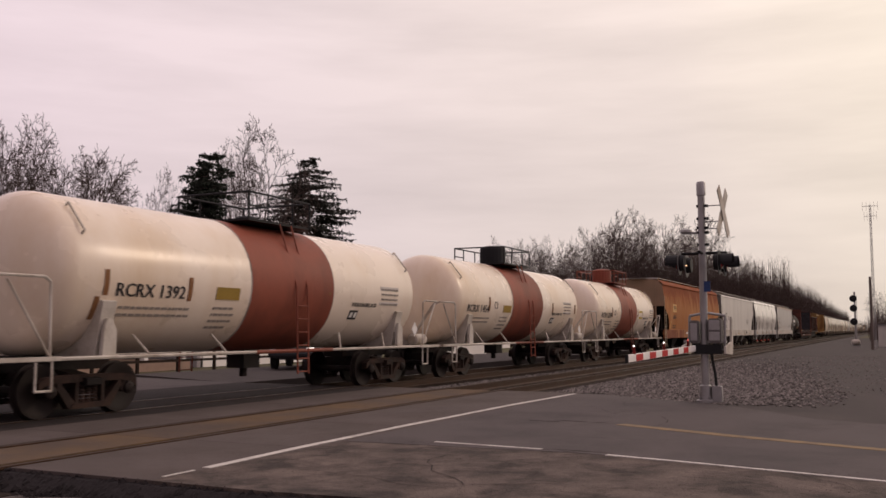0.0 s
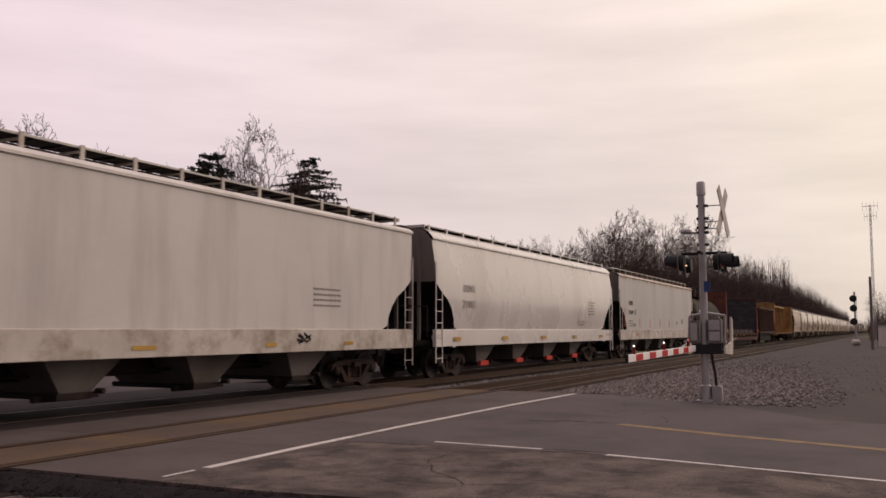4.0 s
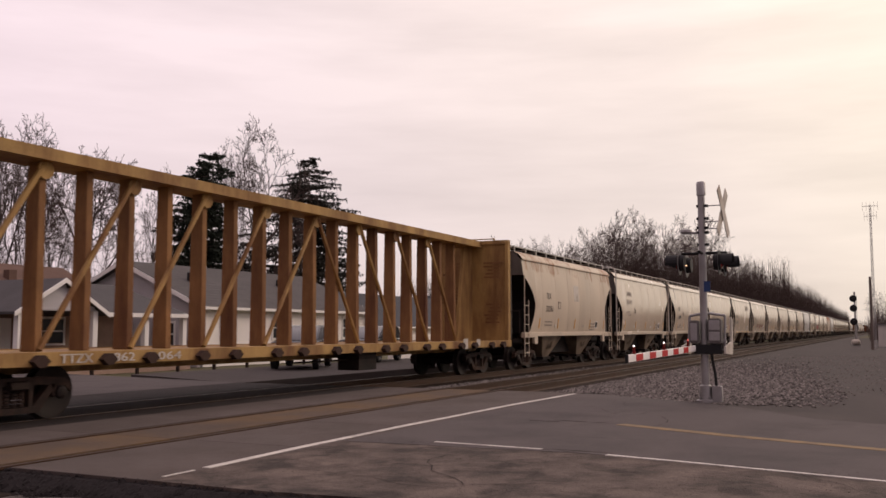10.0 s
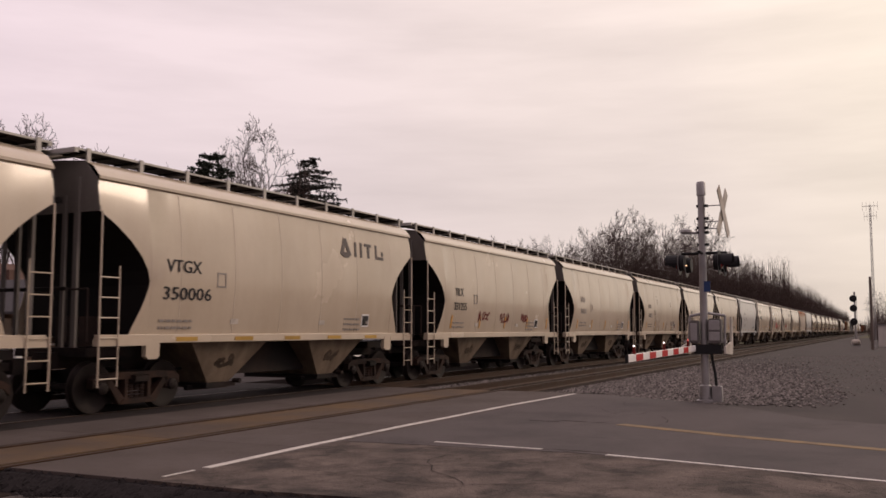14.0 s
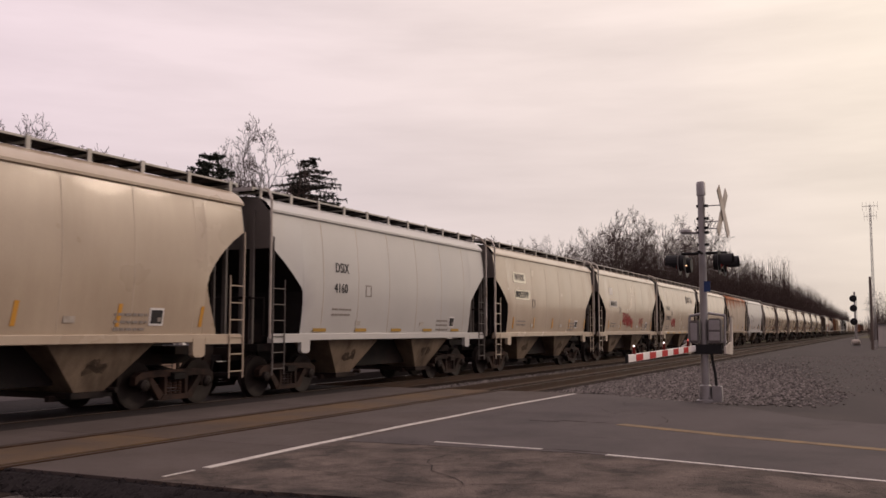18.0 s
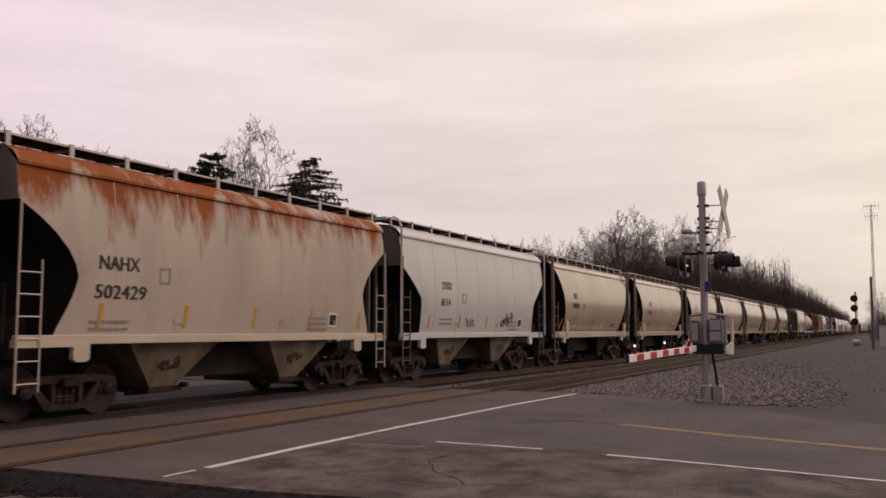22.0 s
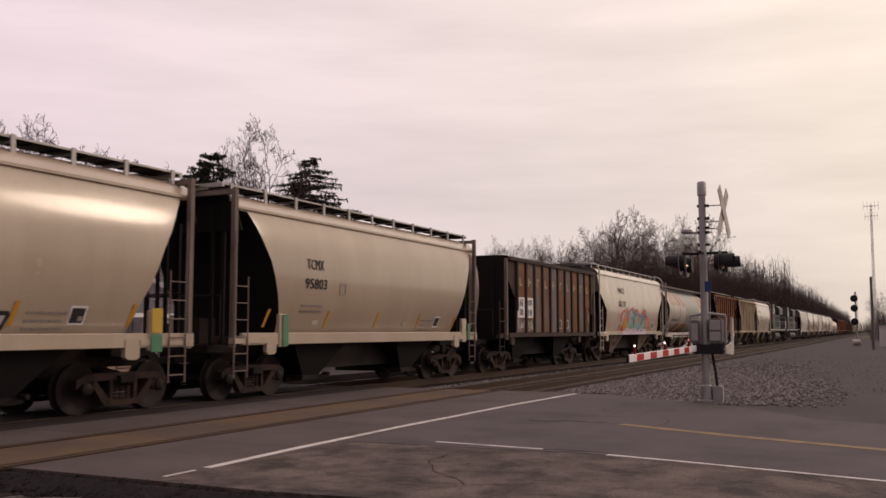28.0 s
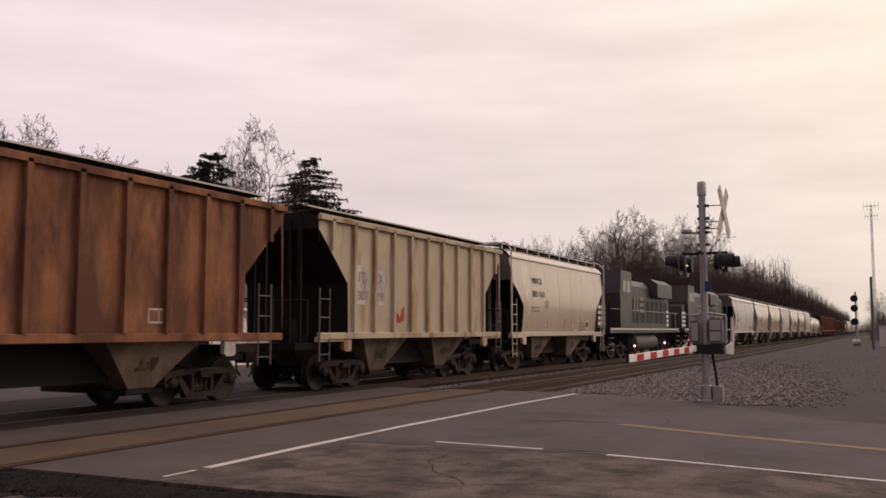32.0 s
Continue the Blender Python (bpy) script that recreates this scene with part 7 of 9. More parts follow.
def mural(car, side):
    """Flames behind five slanting block letters, with pale outlines and a lilac underline."""
    fill(car, "graffiti", [(4.0, 1.42), (4.5, 1.75), (4.9, 2.3), (5.2, 2.05), (5.5, 2.45), (6.0, 2.6), (6.5, 2.72), (6.8, 2.55), (7.4, 2.62), (7.8, 2.3), (8.3, 2.35), (8.8, 2.62), (9.3, 2.6), (9.6, 2.2), (9.9, 2.3), (10.1, 1.9), (9.8, 1.42)], side, FLAME[0], "red flame ground", 0.006)
    fill(car, "graffiti", [(4.6, 1.40), (4.75, 1.95), (5.1, 2.2), (5.45, 1.75), (5.9, 2.1), (6.2, 1.42)], side, FLAME[1], "amber flame", 0.009)
    fill(car, "graffiti", [(7.2, 2.1), (7.5, 2.55), (7.75, 2.15), (8.2, 2.2), (8.0, 1.7)], side, FLAME[1], "amber flame", 0.009)
    fill(car, "graffiti", [(9.3, 1.45), (9.55, 2.15), (9.85, 1.95), (9.8, 1.45)], side, FLAME[1], "amber flame", 0.009)
    glyphs = [[(5.35, 1.50), (5.75, 2.42), (6.05, 2.50), (6.3, 2.58), (6.2, 2.1), (6.5, 2.52), (6.7, 2.45), (6.4, 1.95), (6.75, 1.55), (6.4, 1.50), (6.1, 1.75), (5.95, 1.50)],
              [(6.75, 1.48), (6.85, 1.9), (6.7, 2.3), (7.1, 2.45), (7.6, 2.25), (7.55, 1.95), (7.75, 1.6), (7.5, 1.48)],
              [(7.75, 1.45), (7.65, 1.75), (8.05, 1.95), (7.95, 2.25), (8.35, 2.38), (8.5, 2.2), (8.4, 1.9), (8.5, 1.6), (8.3, 1.45)],
              [(8.5, 1.48), (8.6, 2.0), (8.5, 2.15), (8.85, 2.2), (8.9, 1.75), (9.05, 2.45), (9.3, 2.5), (9.45, 2.3), (9.25, 2.2), (9.2, 1.6), (9.0, 1.46)]]
    for k, g in enumerate(glyphs):
        fill(car, "graffiti", [(x + 0.10, z + 0.06) for x, z in g], side, FLAME[4], "dark letter shadow", 0.012)
        fill(car, "graffiti", g, side, FLAME[3], "teal green block letter", 0.015)
        top = [(x, z) for x, z in g if z > 2.0]
        if len(top) > 2:
            fill(car, "graffiti", top, side, FLAME[4], "slate blue upper part of the letter", 0.018)
        stroke(car, "graffiti", [g + g[:1]], lambda z: side(z) + 0.008, 0.016, FLAME[2], "pale letter outline")
        rg = random.Random(k)
        lines = []
        for q in range(7):
            x, z = rg.choice(g)
            lines.append([(x - 0.18, z - 0.1 + 0.05 * q % 0.2), (x + 0.12, z - 0.12 + 0.05 * q % 0.2), (x + 0.2, z + rg.uniform(-0.15, 0.15))])
        stroke(car, "graffiti", [[(x, min(2.6, max(1.45, z))) for x, z in p] for p in lines], lambda z: side(z) + 0.011, 0.014, FLAME[4], "dark letter strokes")
    fill(car, "graffiti", [(4.7, 1.46), (5.3, 1.62), (6.2, 1.52), (7.0, 1.64), (7.7, 1.50), (8.4, 1.62), (9.7, 1.52), (9.4, 1.38), (5.0, 1.38)], side, FLAME[2], "pale lilac underline", 0.020)
    decal(car, "graffiti", [(4.6, 9.5, 1.27, 1.40)], lambda z: 1.56, FLAME[2], "pale lilac underline on the sill")
    stroke(car, "graffiti", [[(4.0 + 0.75 + 0.62 * math.cos(a), 1.95 + 0.55 * math.sin(a)) for a in (3.2, 2.8, 2.4, 2.0, 1.6, 1.2, 0.8)]], side, 0.05, FLAME[0], "red arc")
    stroke(car, "graffiti", [[(3.6 + 0.4 + 0.36 * math.cos(a), 1.40 + 0.32 * math.sin(a)) for a in (3.1, 2.6, 2.1, 1.6, 1.1, 0.6, 0.2)]], side, 0.03, FLAME[0], "small red arc")


mural(c, side_hopper)

# cylindrical hopper with painted-out patches
DRUMPAINT = surface("grey white worn paint", (0.44, 0.40, 0.33), 0.42, vary=0.18, scale=0.6, stain=(0.30, 0.24, 0.17), amount=0.36, stain_scale=0.8, streaky=3, edge=0.2)
DRUMGREY = surface("blue grey worn paint", (0.268, 0.260, 0.225), 0.45, vary=0.14, scale=0.6, stain=(0.21, 0.205, 0.185), amount=0.4, stain_scale=0.9, streaky=3, edge=0.2)


def drum(bm, x0, x1, grow=0.0, dome=0.0):
    """An oval barrel lying along x; dome: how far its ends bulge."""
    prof = [(x0, 1.0), (x1, 1.0)]
    if dome:
        prof = [(x0 - dome, 0.02), (x0 - dome * 0.9, 0.42), (x0 - dome * 0.55, 0.82), (x0, 1.0)]
    rings = []
    for x, f in prof:
        rings.append([bm.verts.new((x, (1.58 + grow) * f * math.sin(i * math.pi / 24), 2.72 - (1.50 + grow) * f * math.cos(i * math.pi / 24))) for i in range(48)])
    for r0, r1 in zip(rings, rings[1:]):
        for i in range(48):
            bm.faces.new((r0[i], r0[(i + 1) % 48], r1[(i + 1) % 48], r1[i]))
    bm.faces.new(rings[0][::-1])


def add_drum_hopper(car, L):
    bm = bmesh.new()
    drum(bm, 1.62, 15.15)
    part("body", bm, DRUMPAINT, car, "grey-white oval barrel", 30)
    bm = bmesh.new()
    drum(bm, 6.85, 11.20, 0.004)
    part("middle_section", bm, DRUMGREY, car, "blue-grey painted middle section", 30)
    for m in (pose(1.62, 0, 0), pose(15.15, 0, 0, 0, 0, 180)):
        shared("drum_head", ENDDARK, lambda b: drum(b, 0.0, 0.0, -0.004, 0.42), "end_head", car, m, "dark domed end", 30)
    for x in (3.1, 4.95, 6.85, 8.3, 9.75, 11.2, 13.1):
        shared("drum_seam", DRUMGREY, lambda b: turned(b, [(-0.012, 1.0), (0, 1.004), (0.012, 1.0)], (0, 0, 0), (1, 0, 0), 48), "weld_seam", car, Matrix.Translation((x, 0, 2.72)) @ Matrix.Diagonal((1, 1.584, 1.504, 1)))
    for f in (-1, 1):
        shared("drum_sill", DIRTYWHITE, lambda b: (box(b, 0.75, 15.9, -0.05, 0.05, 1.17, 1.34), bmesh.ops.bevel(b, geom=[ed for ed in b.edges], offset=0.012, segments=1, affect="EDGES")), "side_sill", car, pose(0, f * 1.46, 0), "pale dirty side sill")
        shared("drum_rail", DIRTYWHITE, lambda b: (rod(b, (2.4, 0, 1.08), (14.3, 0, 1.08), 0.025), [rod(b, (x, 0, 1.08), (x, 0, 1.25), 0.02) for x in (2.4, 5.4, 8.4, 11.4, 14.3)]), "side_rail", car, pose(0, f * 1.60, 0), "pale pipe rail below the sill")
        for x, w in ((0.45, 0.48), (16.1, -0.48)):
            shared(("drum_ladder", w), DIRTYWHITE, lambda b, w=w: ladder(b, w, 1.12, 2.85, 5, 4.36), "ladder", car, pose(x, f * 1.57, 0))
            shared("drum_post", STANDPOST, lambda b: box(b, -0.05, 0.05, -0.05, 0.05, 1.1, 4.36), "corner_post", car, pose(x + w, f * 1.50, 0), "rusty corner post")
            shared(("drum_step", w > 0), DIRTYWHITE, lambda b, q=(1 if w > 0 else -1): prism(b, [(0, 1.24), (q * 1.9, 1.24), (q * 1.9, 0.98), (q * 1.7, 0.92), (q * 1.5, 1.08), (0, 1.10)], -0.04, 0.04), "corner_step", car, pose(x, f * 1.52, 0))
    shared("drum_frame", UNDER, lambda b: (box(b, 0.5, L - 0.5, -0.22, 0.22, 0.78, 1.12), box(b, 0.4, 1.7, -1.4, 1.4, 1.06, 1.16), box(b, 14.9, 16.1, -1.4, 1.4, 1.06, 1.16), box(b, 3.0, 13.8, -0.30, 0.30, 0.5, 1.25)), "centre_sill", car, None, "dark centre sill and end platforms")
    for i, x in enumerate((4.3, 6.9, 9.6, 12.4)):
        q = shared("drum_bay", BAYDIRTSHADE, lambda b: bay(b, 1.12, 0.72), "hopper_bay", car, pose(x, 0, 1.24))
        shared("drum_gate", UNDER, lambda b: gate(b, 0.72), "outlet_gate", q, None, "dark discharge gate")
    for i in range(30):
        shared("drum_slat", WALKGALV, lambda b: (box(b, 0.02, 0.50, -1.02, -0.42, 0.0, 0.035), box(b, 0.02, 0.50, 0.42, 1.02, 0.0, 0.035), box(b, 0.0, 0.05, -1.04, 1.04, -0.05, 0.0)), "walkway_slat", car, pose(0.45 + 0.52 * i, 0, 4.26), "pale slatted roof walkway section")
    for f in (-1, 1):
        shared("drum_walk_edge", ENDGREY, lambda b: box(b, 0.4, 16.1, -0.02, 0.02, 4.20, 4.30), "walkway_edge", car, pose(0, f * 1.04, 0))
    shared("drum_hatches", ENDGREY, lambda b: box(b, 2.5, 14.2, -0.30, 0.30, 4.18, 4.30), "trough_hatch", car, None, "low trough hatch")
    for x in (0.5, 15.9):
        shared("drum_cross", STANDPOST, lambda b: box(b, -0.05, 0.05, -1.5, 1.5, 4.27, 4.36), "end_cross_bar", car, pose(x, 0, 0))
    add_couplers(car, L)
    add_truck(car, 1.82, DIRTYWHITE)
    add_truck(car, 15.30, DIRTYWHITE)


c = rolling("hopper_car", 265.69, "grey-white cylindrical hopper car with blurred rust-coloured paint patches", "hopper car", HG)
add_drum_hopper(c, 16.33)


def brushed_blots(m, blots):
    """Brushed-over blocks in a paint: (middle x, middle z, half width, half height, colour), with soft uneven edges."""
    n, l = m.node_tree.nodes, m.node_tree.links
    b = n["Principled BSDF"]
    tc, noise, fine, warp, sep = (n.new(k) for k in ("ShaderNodeTexCoord", "ShaderNodeTexNoise", "ShaderNodeTexNoise", "ShaderNodeVectorMath", "ShaderNodeSeparateXYZ"))
    noise.inputs["Scale"].default_value, fine.inputs["Scale"].default_value, fine.inputs["Detail"].default_value = 1.7, 5.0, 5.0
    warp.operation = "MULTIPLY_ADD"
    warp.inputs[1].default_value = (0.55, 0.0, 0.40)
    l.new(tc.outputs["Object"], noise.inputs["Vector"])
    l.new(tc.outputs["Object"], fine.inputs["Vector"])
    l.new(noise.outputs["Color"], warp.inputs[0])
    l.new(tc.outputs["Object"], warp.inputs[2])
    l.new(warp.outputs[0], sep.inputs[0])
    for x, z, w, h, colour in blots:
        ends = []
        for axis, mid, half in (("X", x + 0.275, w), ("Z", z + 0.20, h)):
            off, mag, edge = n.new("ShaderNodeMath"), n.new("ShaderNodeMath"), n.new("ShaderNodeMapRange")
            off.operation, mag.operation = "SUBTRACT", "ABSOLUTE"
            off.inputs[1].default_value = mid
            edge.inputs["From Min"].default_value, edge.inputs["From Max"].default_value = half + 0.10, half - 0.06
            l.new(sep.outputs[axis], off.inputs[0])
            l.new(off.outputs[0], mag.inputs[0])
            l.new(mag.outputs[0], edge.inputs["Value"])
            ends.append(edge.outputs["Result"])
        both, thin, mix = n.new("ShaderNodeMath"), n.new("ShaderNodeMapRange"), n.new("ShaderNodeMix")
        both.operation = "MULTIPLY"
        l.new(ends[0], both.inputs[0])
        l.new(ends[1], both.inputs[1])
        cover = n.new("ShaderNodeMath")
        cover.operation = "MULTIPLY"
        thin.inputs["From Min"].default_value, thin.inputs["From Max"].default_value = 0.25, 0.55
        thin.inputs["To Min"].default_value, thin.inputs["To Max"].default_value = 0.72, 0.97
        l.new(fine.outputs["Fac"], thin.inputs["Value"])
        l.new(both.outputs[0], cover.inputs[0])
        l.new(thin.outputs["Result"], cover.inputs[1])
        mix.data_type = "RGBA"
        mix.inputs["B"].default_value = (*colour, 1)
        l.new(cover.outputs[0], mix.inputs["Factor"])
        l.new(b.inputs["Base Color"].links[0].from_socket, mix.inputs["A"])
        l.new(mix.outputs["Result"], b.inputs["Base Color"])


BRICKRUST, SANDRUST = (0.235, 0.085, 0.030), (0.30, 0.17, 0.075)
brushed_blots(DRUMPAINT, [(2.62, 3.42, 0.46, 0.36, SANDRUST), (3.72, 3.44, 0.36, 0.36, SANDRUST), (4.82, 3.44, 0.44, 0.36, BRICKRUST), (5.98, 3.44, 0.50, 0.38, BRICKRUST),
                          (12.0, 3.42, 0.46, 0.34, BRICKRUST), (13.15, 3.42, 0.46, 0.34, BRICKRUST), (14.35, 3.42, 0.50, 0.34, BRICKRUST)])
GROUNDTAN = surface("cream mural ground", (0.48, 0.37, 0.22), 0.6, vary=0.15)
MURALRED = surface("dull red mural paint", (0.185, 0.048, 0.036), 0.6, vary=0.2, scale=2.0)
fill(c, "graffiti", [(4.05, 1.36), (4.35, 1.92), (8.05, 1.96), (7.8, 1.36)], side_drum, GROUNDTAN, "cream ground of a painted name", 0.008)
for x in (4.15, 4.75, 6.0, 6.45, 7.0, 7.45):
    fill(c, "graffiti", [(x, 1.38), (x + 0.16, 1.92), (x + 0.52, 1.92), (x + 0.36, 1.38)], side_drum, MURALRED, "dull red slanting block", 0.013)
for x, m in ((5.45, AMBER), (8.1, surface("faded yellow spray", (0.42, 0.36, 0.08), 0.6)), (3.8, surface("faded mint spray", (0.34, 0.40, 0.34), 0.6))):
    scrawl(c, x, 1.50, 0.30, 0.36, side_drum, m, int(x * 10), "small faded spray marks", 0.03, 2)
lettering(c, "NCHX 38826", 2.45, 2.06, 1.85, side_drum, BLACKPAINT, 0.16, label="black stencilled reporting mark")
outline(c, 4.62, 2.02, 0.28, 0.22, side_drum)
small_print(c, 2.5, 1.80, side_drum, 1.3, 3)
scrawl(c, 13.4, 1.75, 0.55, 0.55, side_drum, BLACKPAINT, 61, "thin dark scrawl", 0.03, 2)
scrawl(c, 10.5, 1.60, 0.5, 0.3, side_drum, BLACKPAINT, 63, "thin dark scrawl", 0.02, 2)
decal(c, "reflector", [(1.72, 1.80, 1.55, 2.15)], side_drum, surface("orange tape", (0.46, 0.18, 0.06), 0.6), "orange reflective strip")

# two ribbed hoppers, rust brown and beige
c = rolling("hopper_car", 282.02, "rust-brown ribbed covered hopper car with black ends", "hopper car", HG)
add_hopper(c, 13.95, kind="ribbed", paint=OCHRE, ends=ENDDARK, side=side_flat, top=4.2, boards=False, sill=OCHRE, step_paint=DIRTYWHITE, end_gap=1.15, slip=0.45, ladder_paint=ENDGREY)
ribs(c, 13.95, 1.15, 11, "ribbed", 4.2, OCHRE, slip=0.45)
decal(c, "placard", [(9.1, 9.65, 1.62, 1.90)], side_flat, DIRTYWHITE, "white outlined data panel")
decal(c, "placard", [(9.14, 9.36, 1.66, 1.86), (9.4, 9.61, 1.66, 1.86)], side_flat, OCHRE, "", 0, 0.018)
add_walkways(c, 1.5, 11.65, 3.98, ENDDARK, OCHRE, 1.4, False)
c = rolling("hopper_car", 295.97, "beige ribbed covered hopper car with pink tag", "hopper car", HG)
add_hopper(c, 12.79, kind="ribbed", paint=BEIGE, ends=ENDDARK, side=side_flat, top=4.2, boards=False, sill=BEIGE, ladder_paint=ENDGREY)
ribs(c, 12.79, 0.7, 11, "ribbed", 4.2, BEIGE)
decal(c, "name_panel", [(2.45, 3.0, 2.15, 3.15)], side_flat, DIRTYWHITE, "worn white panel behind the mark")
decal(c, "name_panel", [(3.34, 3.9, 2.15, 3.15)], side_flat, DIRTYWHITE, "worn white panel behind the mark")
lettering(c, "IT", 2.55, 2.72, 0.36, lambda z: 1.568, GREYINK, 0.26, label="white stencilled letters")
lettering(c, "LX", 3.4, 2.72, 0.42, lambda z: 1.568, GREYINK, 0.26)
lettering(c, "307", 2.5, 2.26, 0.55, lambda z: 1.568, GREYINK, 0.24, label="white stencilled number")
lettering(c, "29", 3.42, 2.26, 0.4, lambda z: 1.568, GREYINK, 0.24)
scrawl(c, 4.3, 1.55, 0.7, 0.6, side_flat, REDSPRAY, 62, "pink red spray tag", 0.028, 3)
add_walkways(c, 0.7, 11.39, 3.98, ENDDARK, BEIGE, 1.4, False)
c = short_hopper(308.76, 12.68, "cream", "MWCX", "301163", CREAM, w1=1.1, w2=1.35, tx=2.45, tz=2.75, gap=0.5, angled=True)

# two black locomotives in mid train
c = rolling("locomotive", 321.44, "black diesel locomotive with white stripes and emblem", "locomotive", "locomotives")
add_loco(c, 18.21, False)
c = rolling("locomotive", 339.65, "black wide-cab diesel locomotive with white stripes", "locomotive", "locomotives")
add_loco(c, 21.5, True)

# the rest of the train, far down the line
x0 = 361.15
for i in range(7):
    L = (15.0, 12.6, 12.2, 12.4, 12.6, 12.4, 12.2)[i]
    short_hopper(x0, L, "cream", paint=CREAM if i % 3 else PALE)
    x0 += L
for i in range(2):
    c = rolling("tank_car", x0, "white tank car far down the line", "tank car", TG)
    add_tank(c, 13.2, TANKWHITE, None, sill_paint=DIRTYWHITE)
    x0 += 13.2
for i in range(4):
    c = rolling("hopper_car", x0, "rust-red ribbed hopper car far down the line", "hopper car", HG)
    add_hopper(c, 13.2, kind="straight", paint=surface("rust red far paint", (0.24, 0.075, 0.035), 0.75, vary=0.2), ends=ENDDARK, side=side_flat, top=4.2, boards=False)
    ribs(c, 13.2, 0.7, 12, "straight", 4.2, OCHRE)
    x0 += 13.2
for i in range(4):
    c = rolling("gondola_car", x0, "dark brown gondola car far down the line", "gondola car")
    add_gondola(c, 15.92)
    x0 += 15.92
for i in range(12):
    if i % 4 == 0:
        c = rolling("tank_car", x0, "white tank car far down the line", "tank car", TG)
        add_tank(c, 13.2, TANKWHITE, None, sill_paint=DIRTYWHITE)
        x0 += 13.2
    else:
        short_hopper(x0, 12.75, "cream", paint=(CREAM, BUFF, PALE)[i % 3])
        x0 += 12.75

# ---------------------------------------------------------------- crossing signal with lowered gate
MX, MY = 19.92, 3.48
sig = thing("crossing_signal", "grey railway crossing signal mast with a lowered red and white gate", "crossing signal", m=pose(MX, MY, 0))
bm = bmesh.new()
turned(bm, [(0.0, 0.085), (4.35, 0.075), (4.36, 0.095), (4.62, 0.095), (4.65, 0.08)], (0, 0, 0), (0, 0, 1), 18)
part("mast", bm, GALV, sig, "grey galvanised steel mast", 30)
bm = bmesh.new()
turned(bm, [(0, 0.20), (0.04, 0.20), (0.06, 0.13), (0.34, 0.12), (0.36, 0.09)], (0, 0, 0), (0, 0, 1), 16)
part("mast_foot", bm, GALV, sig, "cast mast base", 30)
for k in range(4):
    bm = bmesh.new()
    a = math.pi / 4 + k * math.pi / 2
    rod(bm, (0.15 * math.cos(a), 0.15 * math.sin(a), 0.0), (0.15 * math.cos(a), 0.15 * math.sin(a), 0.12), 0.018, 6)
    part("bolt", bm, GALV, sig)
bm = bmesh.new()
box(bm, -0.10, 0.10, -0.34, -0.14, 0.0, 0.34)
bmesh.ops.bevel(bm, geom=[ed for ed in bm.edges], offset=0.02, segments=2, affect="EDGES")
part("junction_box", bm, GALV, sig, "grey cable box at the foot")
bm = bmesh.new()
pipe(bm, [(0, -0.22, 0.34), (0.0, -0.20, 0.6), (-0.02, -0.16, 0.85), (0, -0.13, 1.05)], 0.03, 8)
part("conduit", bm, BLACKMETAL, sig, "black flexible conduit")
for s in (-1, 1):
    bm = bmesh.new()
    prism(bm, [(-0.6, -0.115), (0.6, -0.115), (0.6, 0.115), (-0.6, 0.115)], -0.008, 0.008, "y")
    ob = part("crossbuck_blade", bm, DIRTYWHITE, sig, "white crossbuck blade")
    ob.matrix_basis = pose(0, -0.44 - 0.012 * s, 3.98, 0, 52 * s, -6)
bm = bmesh.new()
for z in (4.13, 3.79, 3.64):
    rod(bm, (0, -0.42, z), (0, -0.07, z), 0.012, 5)
part("crossbuck_bracket", bm, GALV, sig)
for z in (4.13, 3.86, 3.66, 3.56, 3.30):
    bm = bmesh.new()
    box(bm, -0.05, 0.05, -0.14, 0.1, z - 0.025, z + 0.025)
    part("clamp", bm, BLACKMETAL, sig, "dark pipe clamp")
bm = bmesh.new()
box(bm, -0.05, 0.05, 0.08, 0.42, 3.54, 3.58)
turned(bm, [(0, 0.13), (0.05, 0.12), (0.08, 0.03)], (0, 0.33, 3.58), (0, 0, 1), 12)
part("bell", bm, GALV, sig, "grey warning bell on a bracket", 30)
bm = bmesh.new()
rod(bm, (-0.42, 0, 3.12), (0.42, 0, 3.12), 0.035, 8)
rod(bm, (0, -0.50, 3.12), (0, 0.50, 3.12), 0.03, 8)
part("lamp_arm", bm, BLACKMETAL, sig, "black cross arm")
